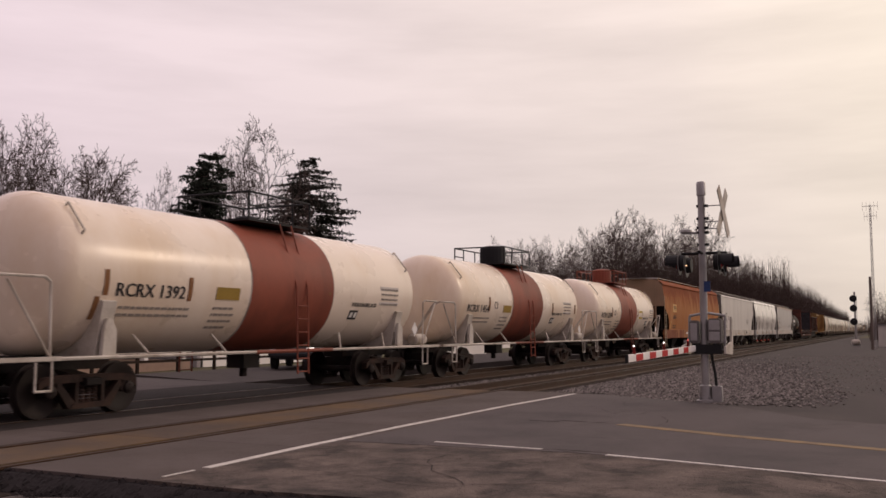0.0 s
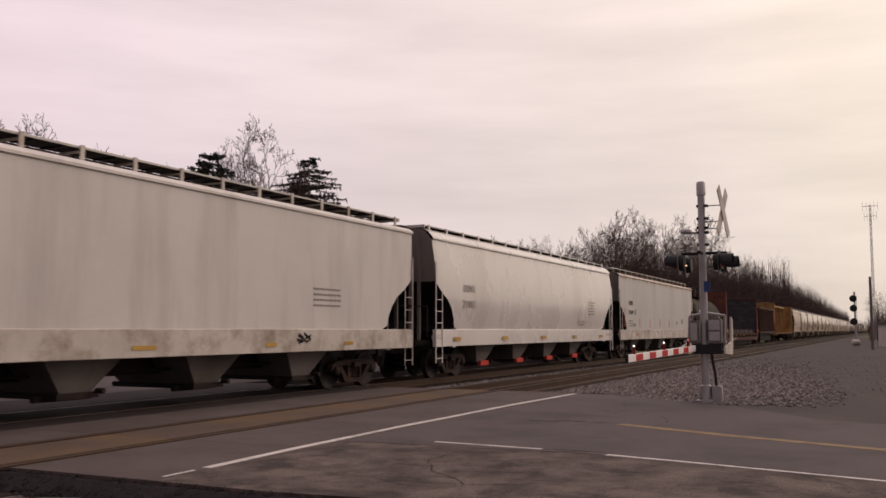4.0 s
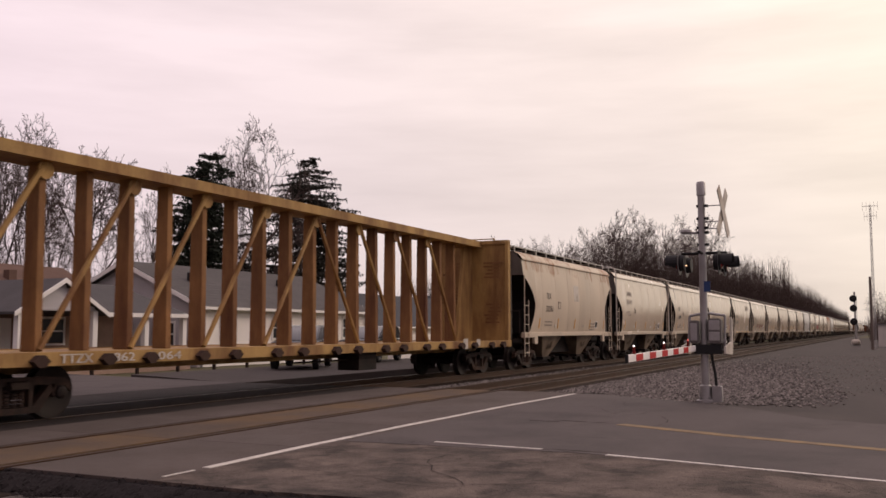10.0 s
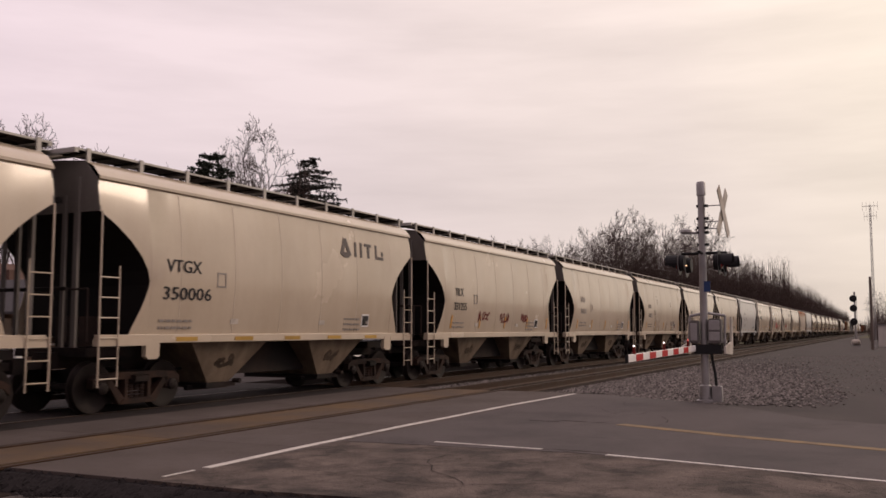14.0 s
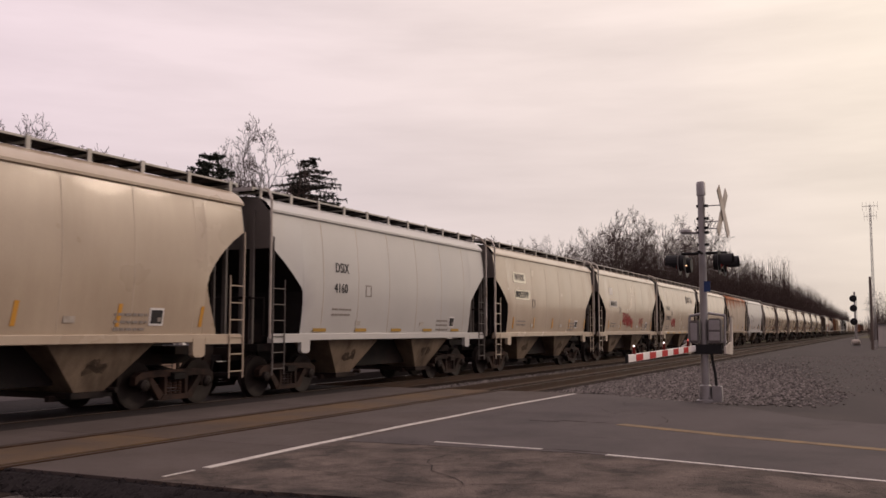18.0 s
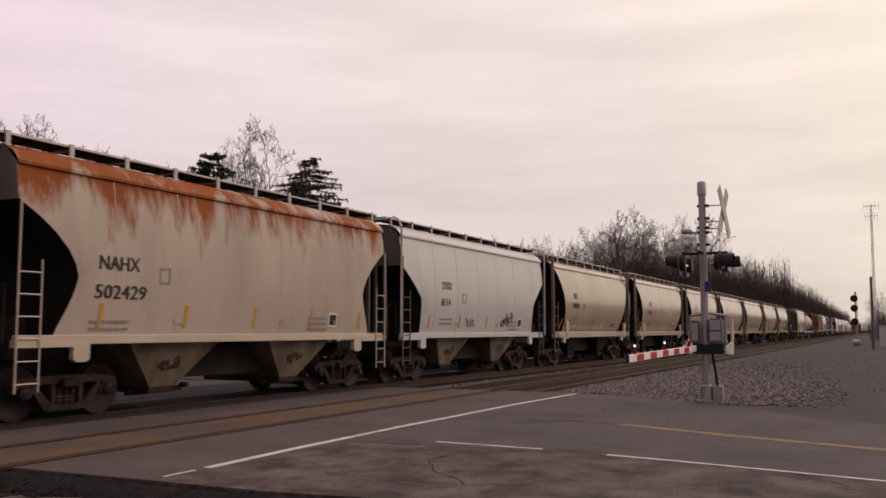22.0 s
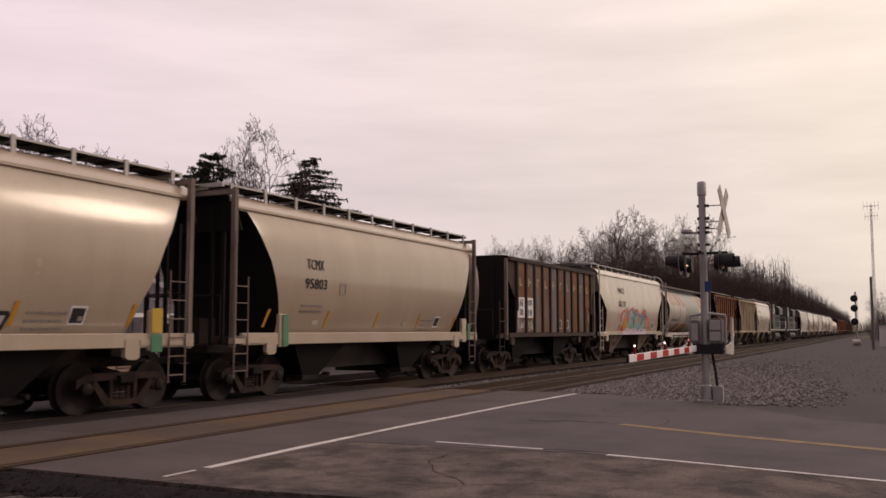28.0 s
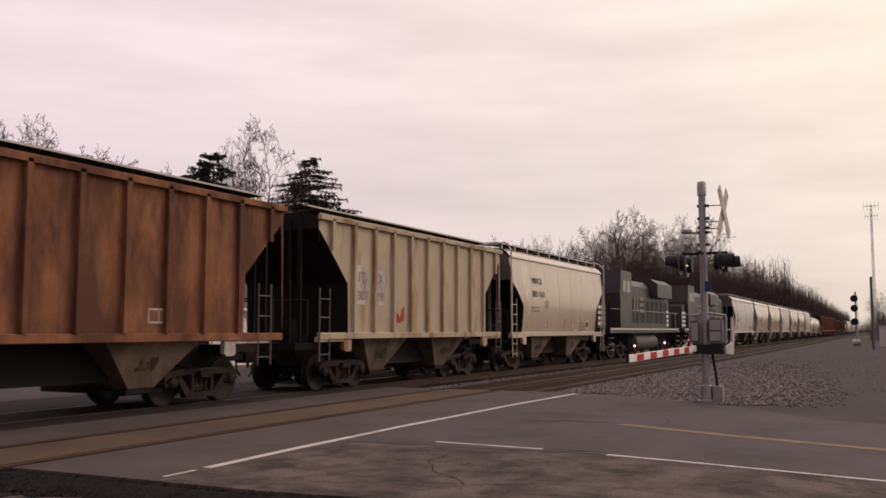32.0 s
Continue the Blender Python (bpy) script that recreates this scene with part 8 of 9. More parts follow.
for f in (-1, 1):
    for dx in (-0.38, 0.38):
        bm = bmesh.new()
        turned(bm, [(0, 0.16), (0.12, 0.18), (0.14, 0.155), (0.15, 0.05)], (0, 0, 0), (0, f, 0), 18)
        lamp = part("lamp_housing", bm, BLACKMETAL, sig, "black flasher housing", 30)
        lamp.matrix_basis = pose(dx, f * 0.30, 2.90)
        bm = bmesh.new()
        n = 12
        for i in range(n):
            a0, a1 = math.pi * (-0.1 + 1.2 * i / n), math.pi * (-0.1 + 1.2 * (i + 1) / n)
            quad = [(0.165 * math.cos(a), y, 0.165 * math.sin(a)) for a, y in ((a0, 0.14 * f), (a1, 0.14 * f), (a1, 0.38 * f), (a0, 0.38 * f))]
            bm.faces.new([bm.verts.new(p) for p in quad])
            bm.faces.new([bm.verts.new((p[0] * 1.05, p[1], p[2] * 1.05)) for p in quad[::-1]])
        part("hood", bm, BLACKMETAL, lamp, "black lamp hood")
        bm = bmesh.new()
        turned(bm, [(0, 0.145), (0.012, 0.14)], (0, f * 0.146, 0), (0, f, 0), 16)
        part("lens", bm, surface("unlit red lens", (0.20, 0.012, 0.01), 0.2), lamp)
        bm = bmesh.new()
        turned(bm, [(0, 0.26), (0.006, 0.26)], (0, f * 0.10, 0), (0, f, 0), 24)
        part("background_disc", bm, BLACKMETAL if f < 0 else ALU, lamp, "round backing disc")
bm = bmesh.new()
bmesh.ops.create_icosphere(bm, subdivisions=2, radius=0.016, matrix=Matrix.Translation((-0.56, 0.235, 2.83)))
part("lit_lamp", bm, LAMPAMBER, sig, "small lit lamp")
bm = bmesh.new()
box(bm, -0.10, -0.088, -0.16, -0.03, 2.30, 2.52)
part("notice_plate", bm, surface("blue sign sheeting", (0.035, 0.065, 0.17), 0.5), sig, "small blue notice plate")
for y0, y1, z0, z1 in ((-0.34, -0.12, 1.28, 1.46), (-0.34, -0.12, 1.50, 1.70), (0.12, 0.26, 1.28, 1.64)):
    bm = bmesh.new()
    box(bm, -0.182, -0.168, y0, y1, z0, z1)
    bmesh.ops.bevel(bm, geom=[ed for ed in bm.edges], offset=0.006, segments=1, affect="EDGES")
    part("case_cover", bm, GALV, sig, "bolted cover plate")
# gate mechanism: case, counterweight arms, cross bar
bm = bmesh.new()
box(bm, -0.17, 0.17, -0.36, -0.10, 1.22, 1.74)
bmesh.ops.bevel(bm, geom=[ed for ed in bm.edges], offset=0.025, segments=2, affect="EDGES")
part("gate_mechanism", bm, ALU, sig, "grey gate mechanism case")
bm = bmesh.new()
box(bm, -0.17, 0.17, 0.10, 0.28, 1.22, 1.70)
bmesh.ops.bevel(bm, geom=[ed for ed in bm.edges], offset=0.025, segments=2, affect="EDGES")
part("relay_case", bm, ALU, sig, "grey relay case")
bm = bmesh.new()
pipe(bm, [(0.05, -0.40, 1.10), (0.05, -0.42, 1.80), (0.05, -0.05, 1.86), (0.05, 0.30, 1.80), (0.05, 0.34, 1.15)], 0.028, 8)
part("hoop", bm, GALV, sig, "bent grey guard hoop")
bm = bmesh.new()
box(bm, -0.05, 0.05, -0.45, 0.42, 1.235, 1.285)
box(bm, -0.05, 0.05, -0.45, 0.36, 1.08, 1.11)
part("cross_bar", bm, GALV, sig, "flat grey support bar")
for y in (-0.47, 0.40):
    bm = bmesh.new()
    prism(bm, [(-0.35, 1.02), (0.52, 0.98), (0.62, 1.08), (0.62, 1.72), (0.48, 1.78), (0.42, 1.25), (-0.35, 1.16)], y - 0.02, y + 0.02, "y")
    part("counterweight_arm", bm, DIRTYWHITE, sig, "pale counterweight arm")
bm = bmesh.new()
box(bm, -0.12, 0.12, -0.36, 0.2, 1.0, 1.20)
part("drive_case", bm, BLACKMETAL, sig, "dark drive case")
# gate arm, banded red and white
ax0, ay0, az0, ax1, ay1, az1 = -0.35, 0.14, 1.12, -5.45, 0.255, 1.045
arm_len = math.hypot(ax1 - ax0, ay1 - ay0)
arm_m = Matrix.Translation((ax0, ay0, az0)) @ Matrix.Rotation(math.atan2(ay1 - ay0, ax1 - ax0), 4, "Z") @ Matrix.Rotation(math.atan2(az0 - az1, arm_len), 4, "Y")
bm = bmesh.new()
box(bm, 0, arm_len - 0.02, -0.02, 0.02, -0.062, 0.062)
bmesh.ops.bevel(bm, geom=[ed for ed in bm.edges], offset=0.008, segments=1, affect="EDGES")
arm = part("gate_arm", bm, WHITE, sig, "white lowered gate arm")
arm.matrix_basis = arm_m
for i in range(5):
    bm = bmesh.new()
    x1 = arm_len - 0.48 - i * 0.87
    box(bm, x1 - 0.42, x1, -0.024, 0.024, -0.055, 0.055)
    part("red_band", bm, surface("reflective red sheeting", (0.40, 0.014, 0.014), 0.5, vary=0.12), arm, "red reflective band")
bm = bmesh.new()
box(bm, arm_len - 0.02, arm_len + 0.03, -0.022, 0.022, -0.064, 0.064)
part("tip_cap", bm, BLACKMETAL, arm, "black tip")
for i, x in enumerate((arm_len - 0.42, arm_len - 2.45, arm_len - 4.45)):
    bm = bmesh.new()
    box(bm, x - 0.035, x + 0.035, -0.025, 0.025, 0.06, 0.09)
    rod(bm, (x, 0, 0.09), (x, 0, 0.17), 0.022, 8)
    lamp = part("arm_lamp", bm, surface("dark red lamp body", (0.14, 0.012, 0.01), 0.5), arm, "small red gate lamp")
    bm = bmesh.new()
    bmesh.ops.create_icosphere(bm, subdivisions=1, radius=0.018, matrix=Matrix.Translation((x, 0, 0.19)))
    part("lit_lens", bm, LAMPRED if i == 2 else LAMPWHITE, lamp, "small lit lens")

# ---------------------------------------------------------------- far right: block signal, poles, hut, gas tank
blk = thing("block_signal", "three-headed black railway block signal on a grey mast", "railway signal", m=pose(98.1, 2.80, 0))
bm = bmesh.new()
rod(bm, (0, 0, -0.2), (0, 0, 5.2), 0.09, 10)
box(bm, -0.3, 0.3, -0.3, 0.3, -0.2, 0.5)
part("mast", bm, GALV, blk)
bm = bmesh.new()
ladder(bm, 0.35, 0, 4.9, 14)
part("ladder", bm, GALV, blk).matrix_basis = pose(0.3, -0.15, 0)
for z in (4.55, 3.6, 2.3):
    bm = bmesh.new()
    turned(bm, [(0, 0.34), (0.03, 0.34)], (-0.25, 0.12, z), (-1, 0, 0), 18)
    turned(bm, [(0, 0.22), (0.4, 0.2)], (-0.20, 0.12, z), (1, 0, 0), 12)
    head = part("signal_head", bm, BLACKMETAL, blk, "round black signal head")
    bm = bmesh.new()
    rod(bm, (-0.28, 0.12, z), (-0.6, 0.12, z - 0.02), 0.14, 10)
    part("hood", bm, BLACKMETAL, head)
tankg = thing("gas_tank", "small white cylindrical gas tank on legs", "gas tank", m=pose(97.0, 2.85, 0), )
bm = bmesh.new()
turned(bm, [(0, 0.06), (0.06, 0.2), (0.14, 0.26), (0.66, 0.26), (0.74, 0.2), (0.8, 0.06)], (0, 0.35, 0.34), (0.1, -1, 0), 18)
part("tank", bm, DIRTYWHITE, tankg, "", 30)
for y in (0.2, -0.45):
    bm = bmesh.new()
    box(bm, -0.25, 0.25, y - 0.04, y + 0.04, -0.05, 0.2)
    part("leg", bm, GALV, tankg)

ant = thing("radio_mast", "tall thin lattice radio mast with aerials", "radio mast", m=pose(80.0, 0.90, 0))
for k in range(3):
    a = k * 2.094
    bm = bmesh.new()
    rod(bm, (0.12 * math.cos(a), 0.12 * math.sin(a), -0.2), (0.07 * math.cos(a), 0.07 * math.sin(a), 11.4), 0.018, 5)
    part("leg", bm, GALV, ant)
bm = bmesh.new()
for i in range(28):
    for k in range(3):
        a, b = k * 2.094, (k + 1) * 2.094
        r = 0.12 - 0.05 * i / 28
        rod(bm, (r * math.cos(a), r * math.sin(a), i * 0.4), (r * math.cos(b), r * math.sin(b), i * 0.4 + 0.4), 0.008, 4)
part("lacing", bm, GALV, ant)
for z, w in ((11.3, 0.55), (10.5, 0.45)):
    bm = bmesh.new()
    rod(bm, (0, -w, z), (0, w, z), 0.02, 5)
    for k in range(5):
        y = -w + 2 * w * k / 4
        rod(bm, (0, y, z - 0.35), (0, y, z + 0.35), 0.012, 4)
    part("aerial", bm, GALV, ant, "comb-like aerial")
pole = thing("utility_pole", "thick weathered wooden pole", "utility pole", m=pose(79.0, 1.10, 0))
bm = bmesh.new()
turned(bm, [(-0.2, 0.115), (5.6, 0.095), (5.65, 0.06)], (0, 0, 0), (0, 0, 1), 12)
part("shaft", bm, surface("weathered pole wood", (0.125, 0.100, 0.085), 0.85, vary=0.2, scale=2), pole, "", 30)
hut = thing("equipment_hut", "pale grey flat-roofed equipment hut", "hut", m=pose(96.0, -1.1, 0))
for args in ((-1.2, -1.15, -2.2, 1.9), (1.15, 1.2, -2.2, 1.9), (-1.15, 1.15, -2.2, -2.15), (-1.15, 1.15, 1.85, 1.9)):
    bm = bmesh.new()
    box(bm, *args, -0.2, 1.95)
    part("wall", bm, PALE, hut)
bm = bmesh.new()
box(bm, -1.35, 1.35, -2.35, 2.05, 1.95, 2.08)
part("roof", bm, ALU, hut)
bm = bmesh.new()
box(bm, -1.23, -1.2, -0.9, 0.0, 0.0, 1.8)
part("door", bm, ALU, hut)


# ---------------------------------------------------------------- houses across the tracks
def window(parent, x, y, z, w, h, face=-1):
    bm = bmesh.new()
    for a in ((-w / 2 - 0.09, -w / 2, 0, h), (w / 2, w / 2 + 0.09, 0, h), (-w / 2 - 0.09, w / 2 + 0.09, h, h + 0.09), (-w / 2 - 0.12, w / 2 + 0.12, -0.08, 0), (-w / 2, w / 2, h * 0.5 - 0.025, h * 0.5 + 0.025)):
        box(bm, a[0], a[1], -0.05, 0.03, a[2], a[3])
    win = part("window", bm, TRIM, parent, "white framed window")
    win.matrix_basis = pose(x, y, z) if face == -1 else pose(x, y, z, 0, 0, -90)
    for k in (0, 1):
        bm = bmesh.new()
        box(bm, -w / 2, w / 2, -0.015, 0.0, h * 0.5 * k + 0.03, h * 0.5 * (k + 1) - 0.03)
        part("pane", bm, DARKGLASS, win, "dark glass pane")


def clapboards(bm, x0, x1, y, z0, z1, top=None, step=0.16, face="y"):
    """Overlapping boards on a wall; top(z): the span that is left at height z, for a gable."""
    z = z0
    while z < z1 - 0.02:
        a, b = top(z) if top else (x0, x1)
        if b - a > 0.1:
            if face == "y":
                prism(bm, [(y - 0.028, z), (y, z), (y, z + step), (y - 0.006, z + step)], a, b, "x")
            else:
                prism(bm, [(y - 0.028, z), (y, z), (y, z + step), (y - 0.006, z + step)], a, b, "y")
        z += step


def gable_house(name, label, x0, x1, y0, y1, eave, ridge, wall, gable_wall, roof, over=0.45, base=-0.3):
    """A house whose ridge runs along x."""
    h = thing(name, label, "house")
    ym = (y0 + y1) / 2
    bm = bmesh.new()
    box(bm, x0, x1, y0 + 0.03, y0 + 0.23, base, eave)
    part("wall", bm, wall, h)
    bm = bmesh.new()
    box(bm, x0, x1, y1 - 0.2, y1, base, eave)
    part("wall", bm, wall, h)
    for x in (x0 + 0.03, x1 - 0.2):
        bm = bmesh.new()
        prism(bm, [(y0 + 0.03, base), (y1, base), (y1, eave), (ym, ridge - 0.05), (y0 + 0.03, eave)], x, x + 0.17, "x")
        part("gable_wall", bm, gable_wall, h)
    bm = bmesh.new()
    clapboards(bm, x0, x1, y0 + 0.028, base + 0.4, eave - 0.02)
    part("siding", bm, wall, h, "white lapped siding")
    bm = bmesh.new()
    clapboards(bm, y0, y1, x0 + 0.028, base + 0.4, ridge - 0.1, lambda z: (y0 + 0.03, y1) if z < eave else (y0 + 0.03 + (z - eave + 0.16) / (ridge - eave) * (ym - y0), y1 - (z - eave + 0.16) / (ridge - eave) * (ym - y0)), 0.16, "x")
    part("siding", bm, gable_wall, h, "pale lapped gable siding")
    slope = (ridge - eave) / (ym - y0)
    for s, ye in ((1, y0 - over), (-1, y1 + over)):
        bm = bmesh.new()
        ze = eave - over * slope
        prism(bm, [(ye, ze), (ym, ridge), (ym, ridge + 0.12), (ye, ze + 0.12)], x0 - over, x1 + over, "x")
        slab = part("roof", bm, roof, h, "shingled roof slope")
        n = 16
        for i in range(n):
            bm = bmesh.new()
            a, b = i / n, (i + 1) / n
            ya, yb = ye + (ym - ye) * a, ye + (ym - ye) * b
            za, zb = ze + 0.12 + (ridge - ze) * a, ze + 0.12 + (ridge - ze) * b
            prism(bm, [(ya, za + 0.002), (ya, za + 0.010), (yb, zb + 0.004), (yb, zb - 0.004)], x0 - over, x1 + over, "x")
            part("shingle_course", bm, roof, slab)
        for x in (x0 - over - 0.03, x1 + over):
            bm = bmesh.new()
            prism(bm, [(ye, ze - 0.10), (ym, ridge - 0.10), (ym, ridge + 0.12), (ye, ze + 0.12)], x, x + 0.03, "x")
            part("barge_board", bm, TRIM, h, "white barge board")
    bm = bmesh.new()
    ze = eave - over * slope
    box(bm, x0 - over, x1 + over, y0 - over - 0.12, y0 - over, ze - 0.03, ze + 0.11)
    part("gutter", bm, TRIM, h, "white gutter")
    bm = bmesh.new()
    box(bm, x0 - over, x1 + over, y0 - over, y0 + 0.03, ze - 0.02, ze)
    part("soffit", bm, TRIM, h)
    for x in (x0 + 0.1, (x0 + x1) / 2 + 1.2, x1 - 0.1):
        bm = bmesh.new()
        pipe(bm, [(x, y0 - over, ze), (x, y0 - 0.05, ze - 0.3), (x, y0 - 0.05, base + 0.3)], 0.035, 6)
        part("downpipe", bm, TRIM, h)
    return h


main = gable_house("house", "white sided single-storey house with a grey shingle roof", 35.3, 50.8, 30.0, 39.8, 2.72, 4.90, SIDING, GREYSIDING, SHINGLE)
for x in (37.2, 41.5, 47.2, 48.5):
    window(main, x, 30.0, 1.05, 0.85 if x < 45 else 0.6, 1.15)
window(main, 35.3, 32.2, 0.75, 1.0, 1.1, face=0)
for x, y in ((37.6, 32.6), (45.5, 32.7)):
    bm = bmesh.new()
    box(bm, x - 0.22, x + 0.22, y - 0.22, y + 0.22, 3.2, 4.50)
    bmesh.ops.bevel(bm, geom=[ed for ed in bm.edges], offset=0.03, segments=1, affect="EDGES")
    part("roof_vent", bm, BLACKMETAL, main, "dark box-shaped roof vent")
bm = bmesh.new()
rod(bm, (49.0, 31.4, 3.2), (49.0, 31.4, 3.95), 0.06, 8)
part("vent_pipe", bm, TRIM, main, "white vent pipe")

left = gable_house("house", "low house with a brown shingle roof and a tan brick wall", 12.0, 33.5, 33.5, 42.5, 2.45, 4.55, TAN, GREYSIDING, BROWNSHINGLE)
for x in (17.5, 22.0, 29.5):
    window(left, x, 33.5, 0.9, 1.2, 1.1)
for x in (21.0, 25.2, 29.4):
    bm = bmesh.new()
    box(bm, x - 0.2, x + 0.2, 36.0, 36.4, 3.6, 4.25)
    part("roof_vent", bm, BROWNSHINGLE, left, "low brown roof vent")
porch = thing("porch", "grey-gabled porch with white posts and an open front", "porch")
bm = bmesh.new()
clapboards(bm, 0, 0, 29.0, 2.30, 3.25, lambda z: (24.1 + (z - 2.25) * 1.75, 27.7 - (z - 2.25) * 1.75), 0.14)
part("siding", bm, GREYSIDING, porch, "grey gable siding")
bm = bmesh.new()
prism(bm, [(24.0, 2.25), (27.8, 2.25), (25.9, 3.3)], 29.0, 29.1, "y")
part("gable", bm, GREYSIDING, porch)
for a, b in (((23.6, 2.08), (25.9, 3.42)), ((28.2, 2.08), (25.9, 3.42))):
    bm = bmesh.new()
    prism(bm, [a, b, (b[0], b[1] + 0.1), (a[0], a[1] + 0.1)], 28.75, 36.5, "y")
    part("roof", bm, surface("blue grey shingles", (0.072, 0.068, 0.069), 0.9, vary=0.2, scale=0.8, grain=18, bump=0.5), porch, "blue-grey shingled slope")
    bm = bmesh.new()
    prism(bm, [(a[0], a[1] - 0.08), (b[0], b[1] - 0.08), (b[0], b[1] + 0.1), (a[0], a[1] + 0.1)], 28.70, 28.75, "y")
    part("barge_board", bm, TRIM, porch, "white barge board")
bm = bmesh.new()
prism(bm, [(28.9, 2.10), (33.4, 3.55), (33.4, 3.65), (28.9, 2.20)], 28.2, 33.2, "x")
part("roof", bm, surface("blue grey shingles", (0.072, 0.068, 0.069)), porch, "low side roof")
bm = bmesh.new()
box(bm, 28.2, 33.2, 28.76, 28.9, 2.05, 2.22)
part("gutter", bm, TRIM, porch)
for x in (24.1, 27.7, 30.6, 33.0):
    bm = bmesh.new()
    box(bm, x - 0.12, x + 0.12, 29.0, 29.24, -0.3, 2.25)
    part("post", bm, TRIM, porch, "white square post")
bm = bmesh.new()
box(bm, 23.9, 33.3, 28.9, 33.4, -0.3, 0.12)
part("floor", bm, TAN, porch)
bm = bmesh.new()
box(bm, 24.5, 27.2, 33.3, 33.42, 0.2, 2.0)
part("garage_door", bm, SIDING, porch, "white panel door")
for i in range(4):
    bm = bmesh.new()
    box(bm, 24.55, 27.15, 33.27, 33.3, 0.25 + i * 0.44, 0.63 + i * 0.44)
    part("door_panel", bm, SIDING, porch)

garage = gable_house("house", "low dark-roofed house with a white cross gable", 60.5, 84.0, 36.0, 44.0, 1.95, 4.45, SIDING, SIDING, surface("dark grey shingles", (0.06, 0.062, 0.068), 0.9, vary=0.2, grain=18, bump=0.5), base=-0.3)
bm = bmesh.new()
prism(bm, [(79.3, -0.3), (87.6, -0.3), (87.6, 1.75), (83.4, 4.75), (79.3, 1.75)], 34.6, 34.8, "y")
part("cross_gable", bm, SIDING, garage, "white cross gable wall")
bm = bmesh.new()
clapboards(bm, 0, 0, 34.6, 0.1, 4.5, lambda z: (79.3, 87.6) if z < 1.7 else (79.3 + (z - 1.6) * 1.38, 87.6 - (z - 1.6) * 1.38))
part("siding", bm, SIDING, garage)
for a, b in (((78.7, 1.45), (83.4, 4.85)), ((88.2, 1.45), (83.4, 4.85))):
    bm = bmesh.new()
    prism(bm, [a, b, (b[0], b[1] + 0.12), (a[0], a[1] + 0.12)], 34.3, 43.0, "y")
    part("roof", bm, surface("dark grey shingles", (0.06, 0.062, 0.068)), garage, "dark shingled slope")
window(garage, 83.4, 34.6, 2.3, 0.75, 1.2)

# fence and waiting vehicle
fence = thing("fence", "low dark post and rail fence", "fence")
for i in range(12):
    bm = bmesh.new()
    x = 22.0 + i * 2.2
    box(bm, x - 0.05, x + 0.05, 25.4, 25.5, -0.3, 0.82)
    part("post", bm, TIE, fence)
for z in (0.30, 0.66):
    bm = bmesh.new()
    box(bm, 22.0, 46.2, 25.36, 25.40, z - 0.05, z + 0.05)
    part("rail", bm, DIRTYWHITE if z > 0.5 else TIE, fence)
low = solid("retaining_wall", (lambda b: (box(b, 44.0, 57.0, 24.2, 24.5, -0.3, 0.62), b)[1])(bmesh.new()), SIDING, "low white painted wall beyond the tracks", "wall", kind="structure")


def add_suv(name, label, m, paint):
    v = thing(name, label, "car", "waiting vehicles", m)
    bm = bmesh.new()
    prism(bm, [(-2.3, 0.45), (-2.35, 0.75), (-2.2, 1.02), (-1.1, 1.10), (2.15, 1.10), (2.3, 0.9), (2.32, 0.45), (1.9, 0.36), (-1.9, 0.36)], -0.9, 0.9, "y")
    bmesh.ops.bevel(bm, geom=[ed for ed in bm.edges], offset=0.06, segments=2, affect="EDGES")
    part("body", bm, paint, v, "", 40)
    bm = bmesh.new()
    prism(bm, [(-1.15, 1.08), (-0.45, 1.66), (1.75, 1.70), (2.15, 1.08)], -0.78, 0.78, "y")
    bmesh.ops.bevel(bm, geom=[ed for ed in bm.edges], offset=0.05, segments=2, affect="EDGES")
    part("cabin", bm, paint, v, "", 40)
    for s in (-1, 1):
        for pts in ([(-0.9, 1.14), (-0.42, 1.58), (0.25, 1.60), (0.25, 1.14)], [(0.35, 1.14), (0.35, 1.60), (1.65, 1.62), (1.95, 1.14)]):
            bm = bmesh.new()
            prism(bm, pts, s * 0.785 - 0.01, s * 0.785 + 0.01, "y")
            part("side_window", bm, DARKGLASS, v, "dark side window")
        bm = bmesh.new()
        box(bm, -2.37, -2.28, s * 0.72 - 0.14, s * 0.72 + 0.14, 0.72, 0.86)
        part("headlight", bm, glowing("lit headlight", (1.0, 0.9, 0.75), 2.0) if s < 0 else TRIM, v, "headlight")
        for x in (-1.45, 1.45):
            bm = bmesh.new()
            turned(bm, [(-0.1, 0.28), (-0.12, 0.36), (0.10, 0.36), (0.11, 0.27)], (x, s * 0.82, 0.36), (0, s, 0), 20)
            tyre = part("wheel", bm, RUBBER, v, "black tyre", 30)
            bm = bmesh.new()
            turned(bm, [(0.09, 0.25), (0.115, 0.24), (0.10, 0.06)], (x, s * 0.82, 0.36), (0, s, 0), 16)
            part("rim", bm, CHROME, tyre, "alloy rim")
    return v


add_suv("car", "dark parked car beyond the tracks", pose(31.2, 21.3, 0, 0, 0, 24), CARPAINT)
add_suv("car", "dark waiting car with a lit headlight", pose(39.0, 22.6, 0, 0, 0, 10), CARPAINT)


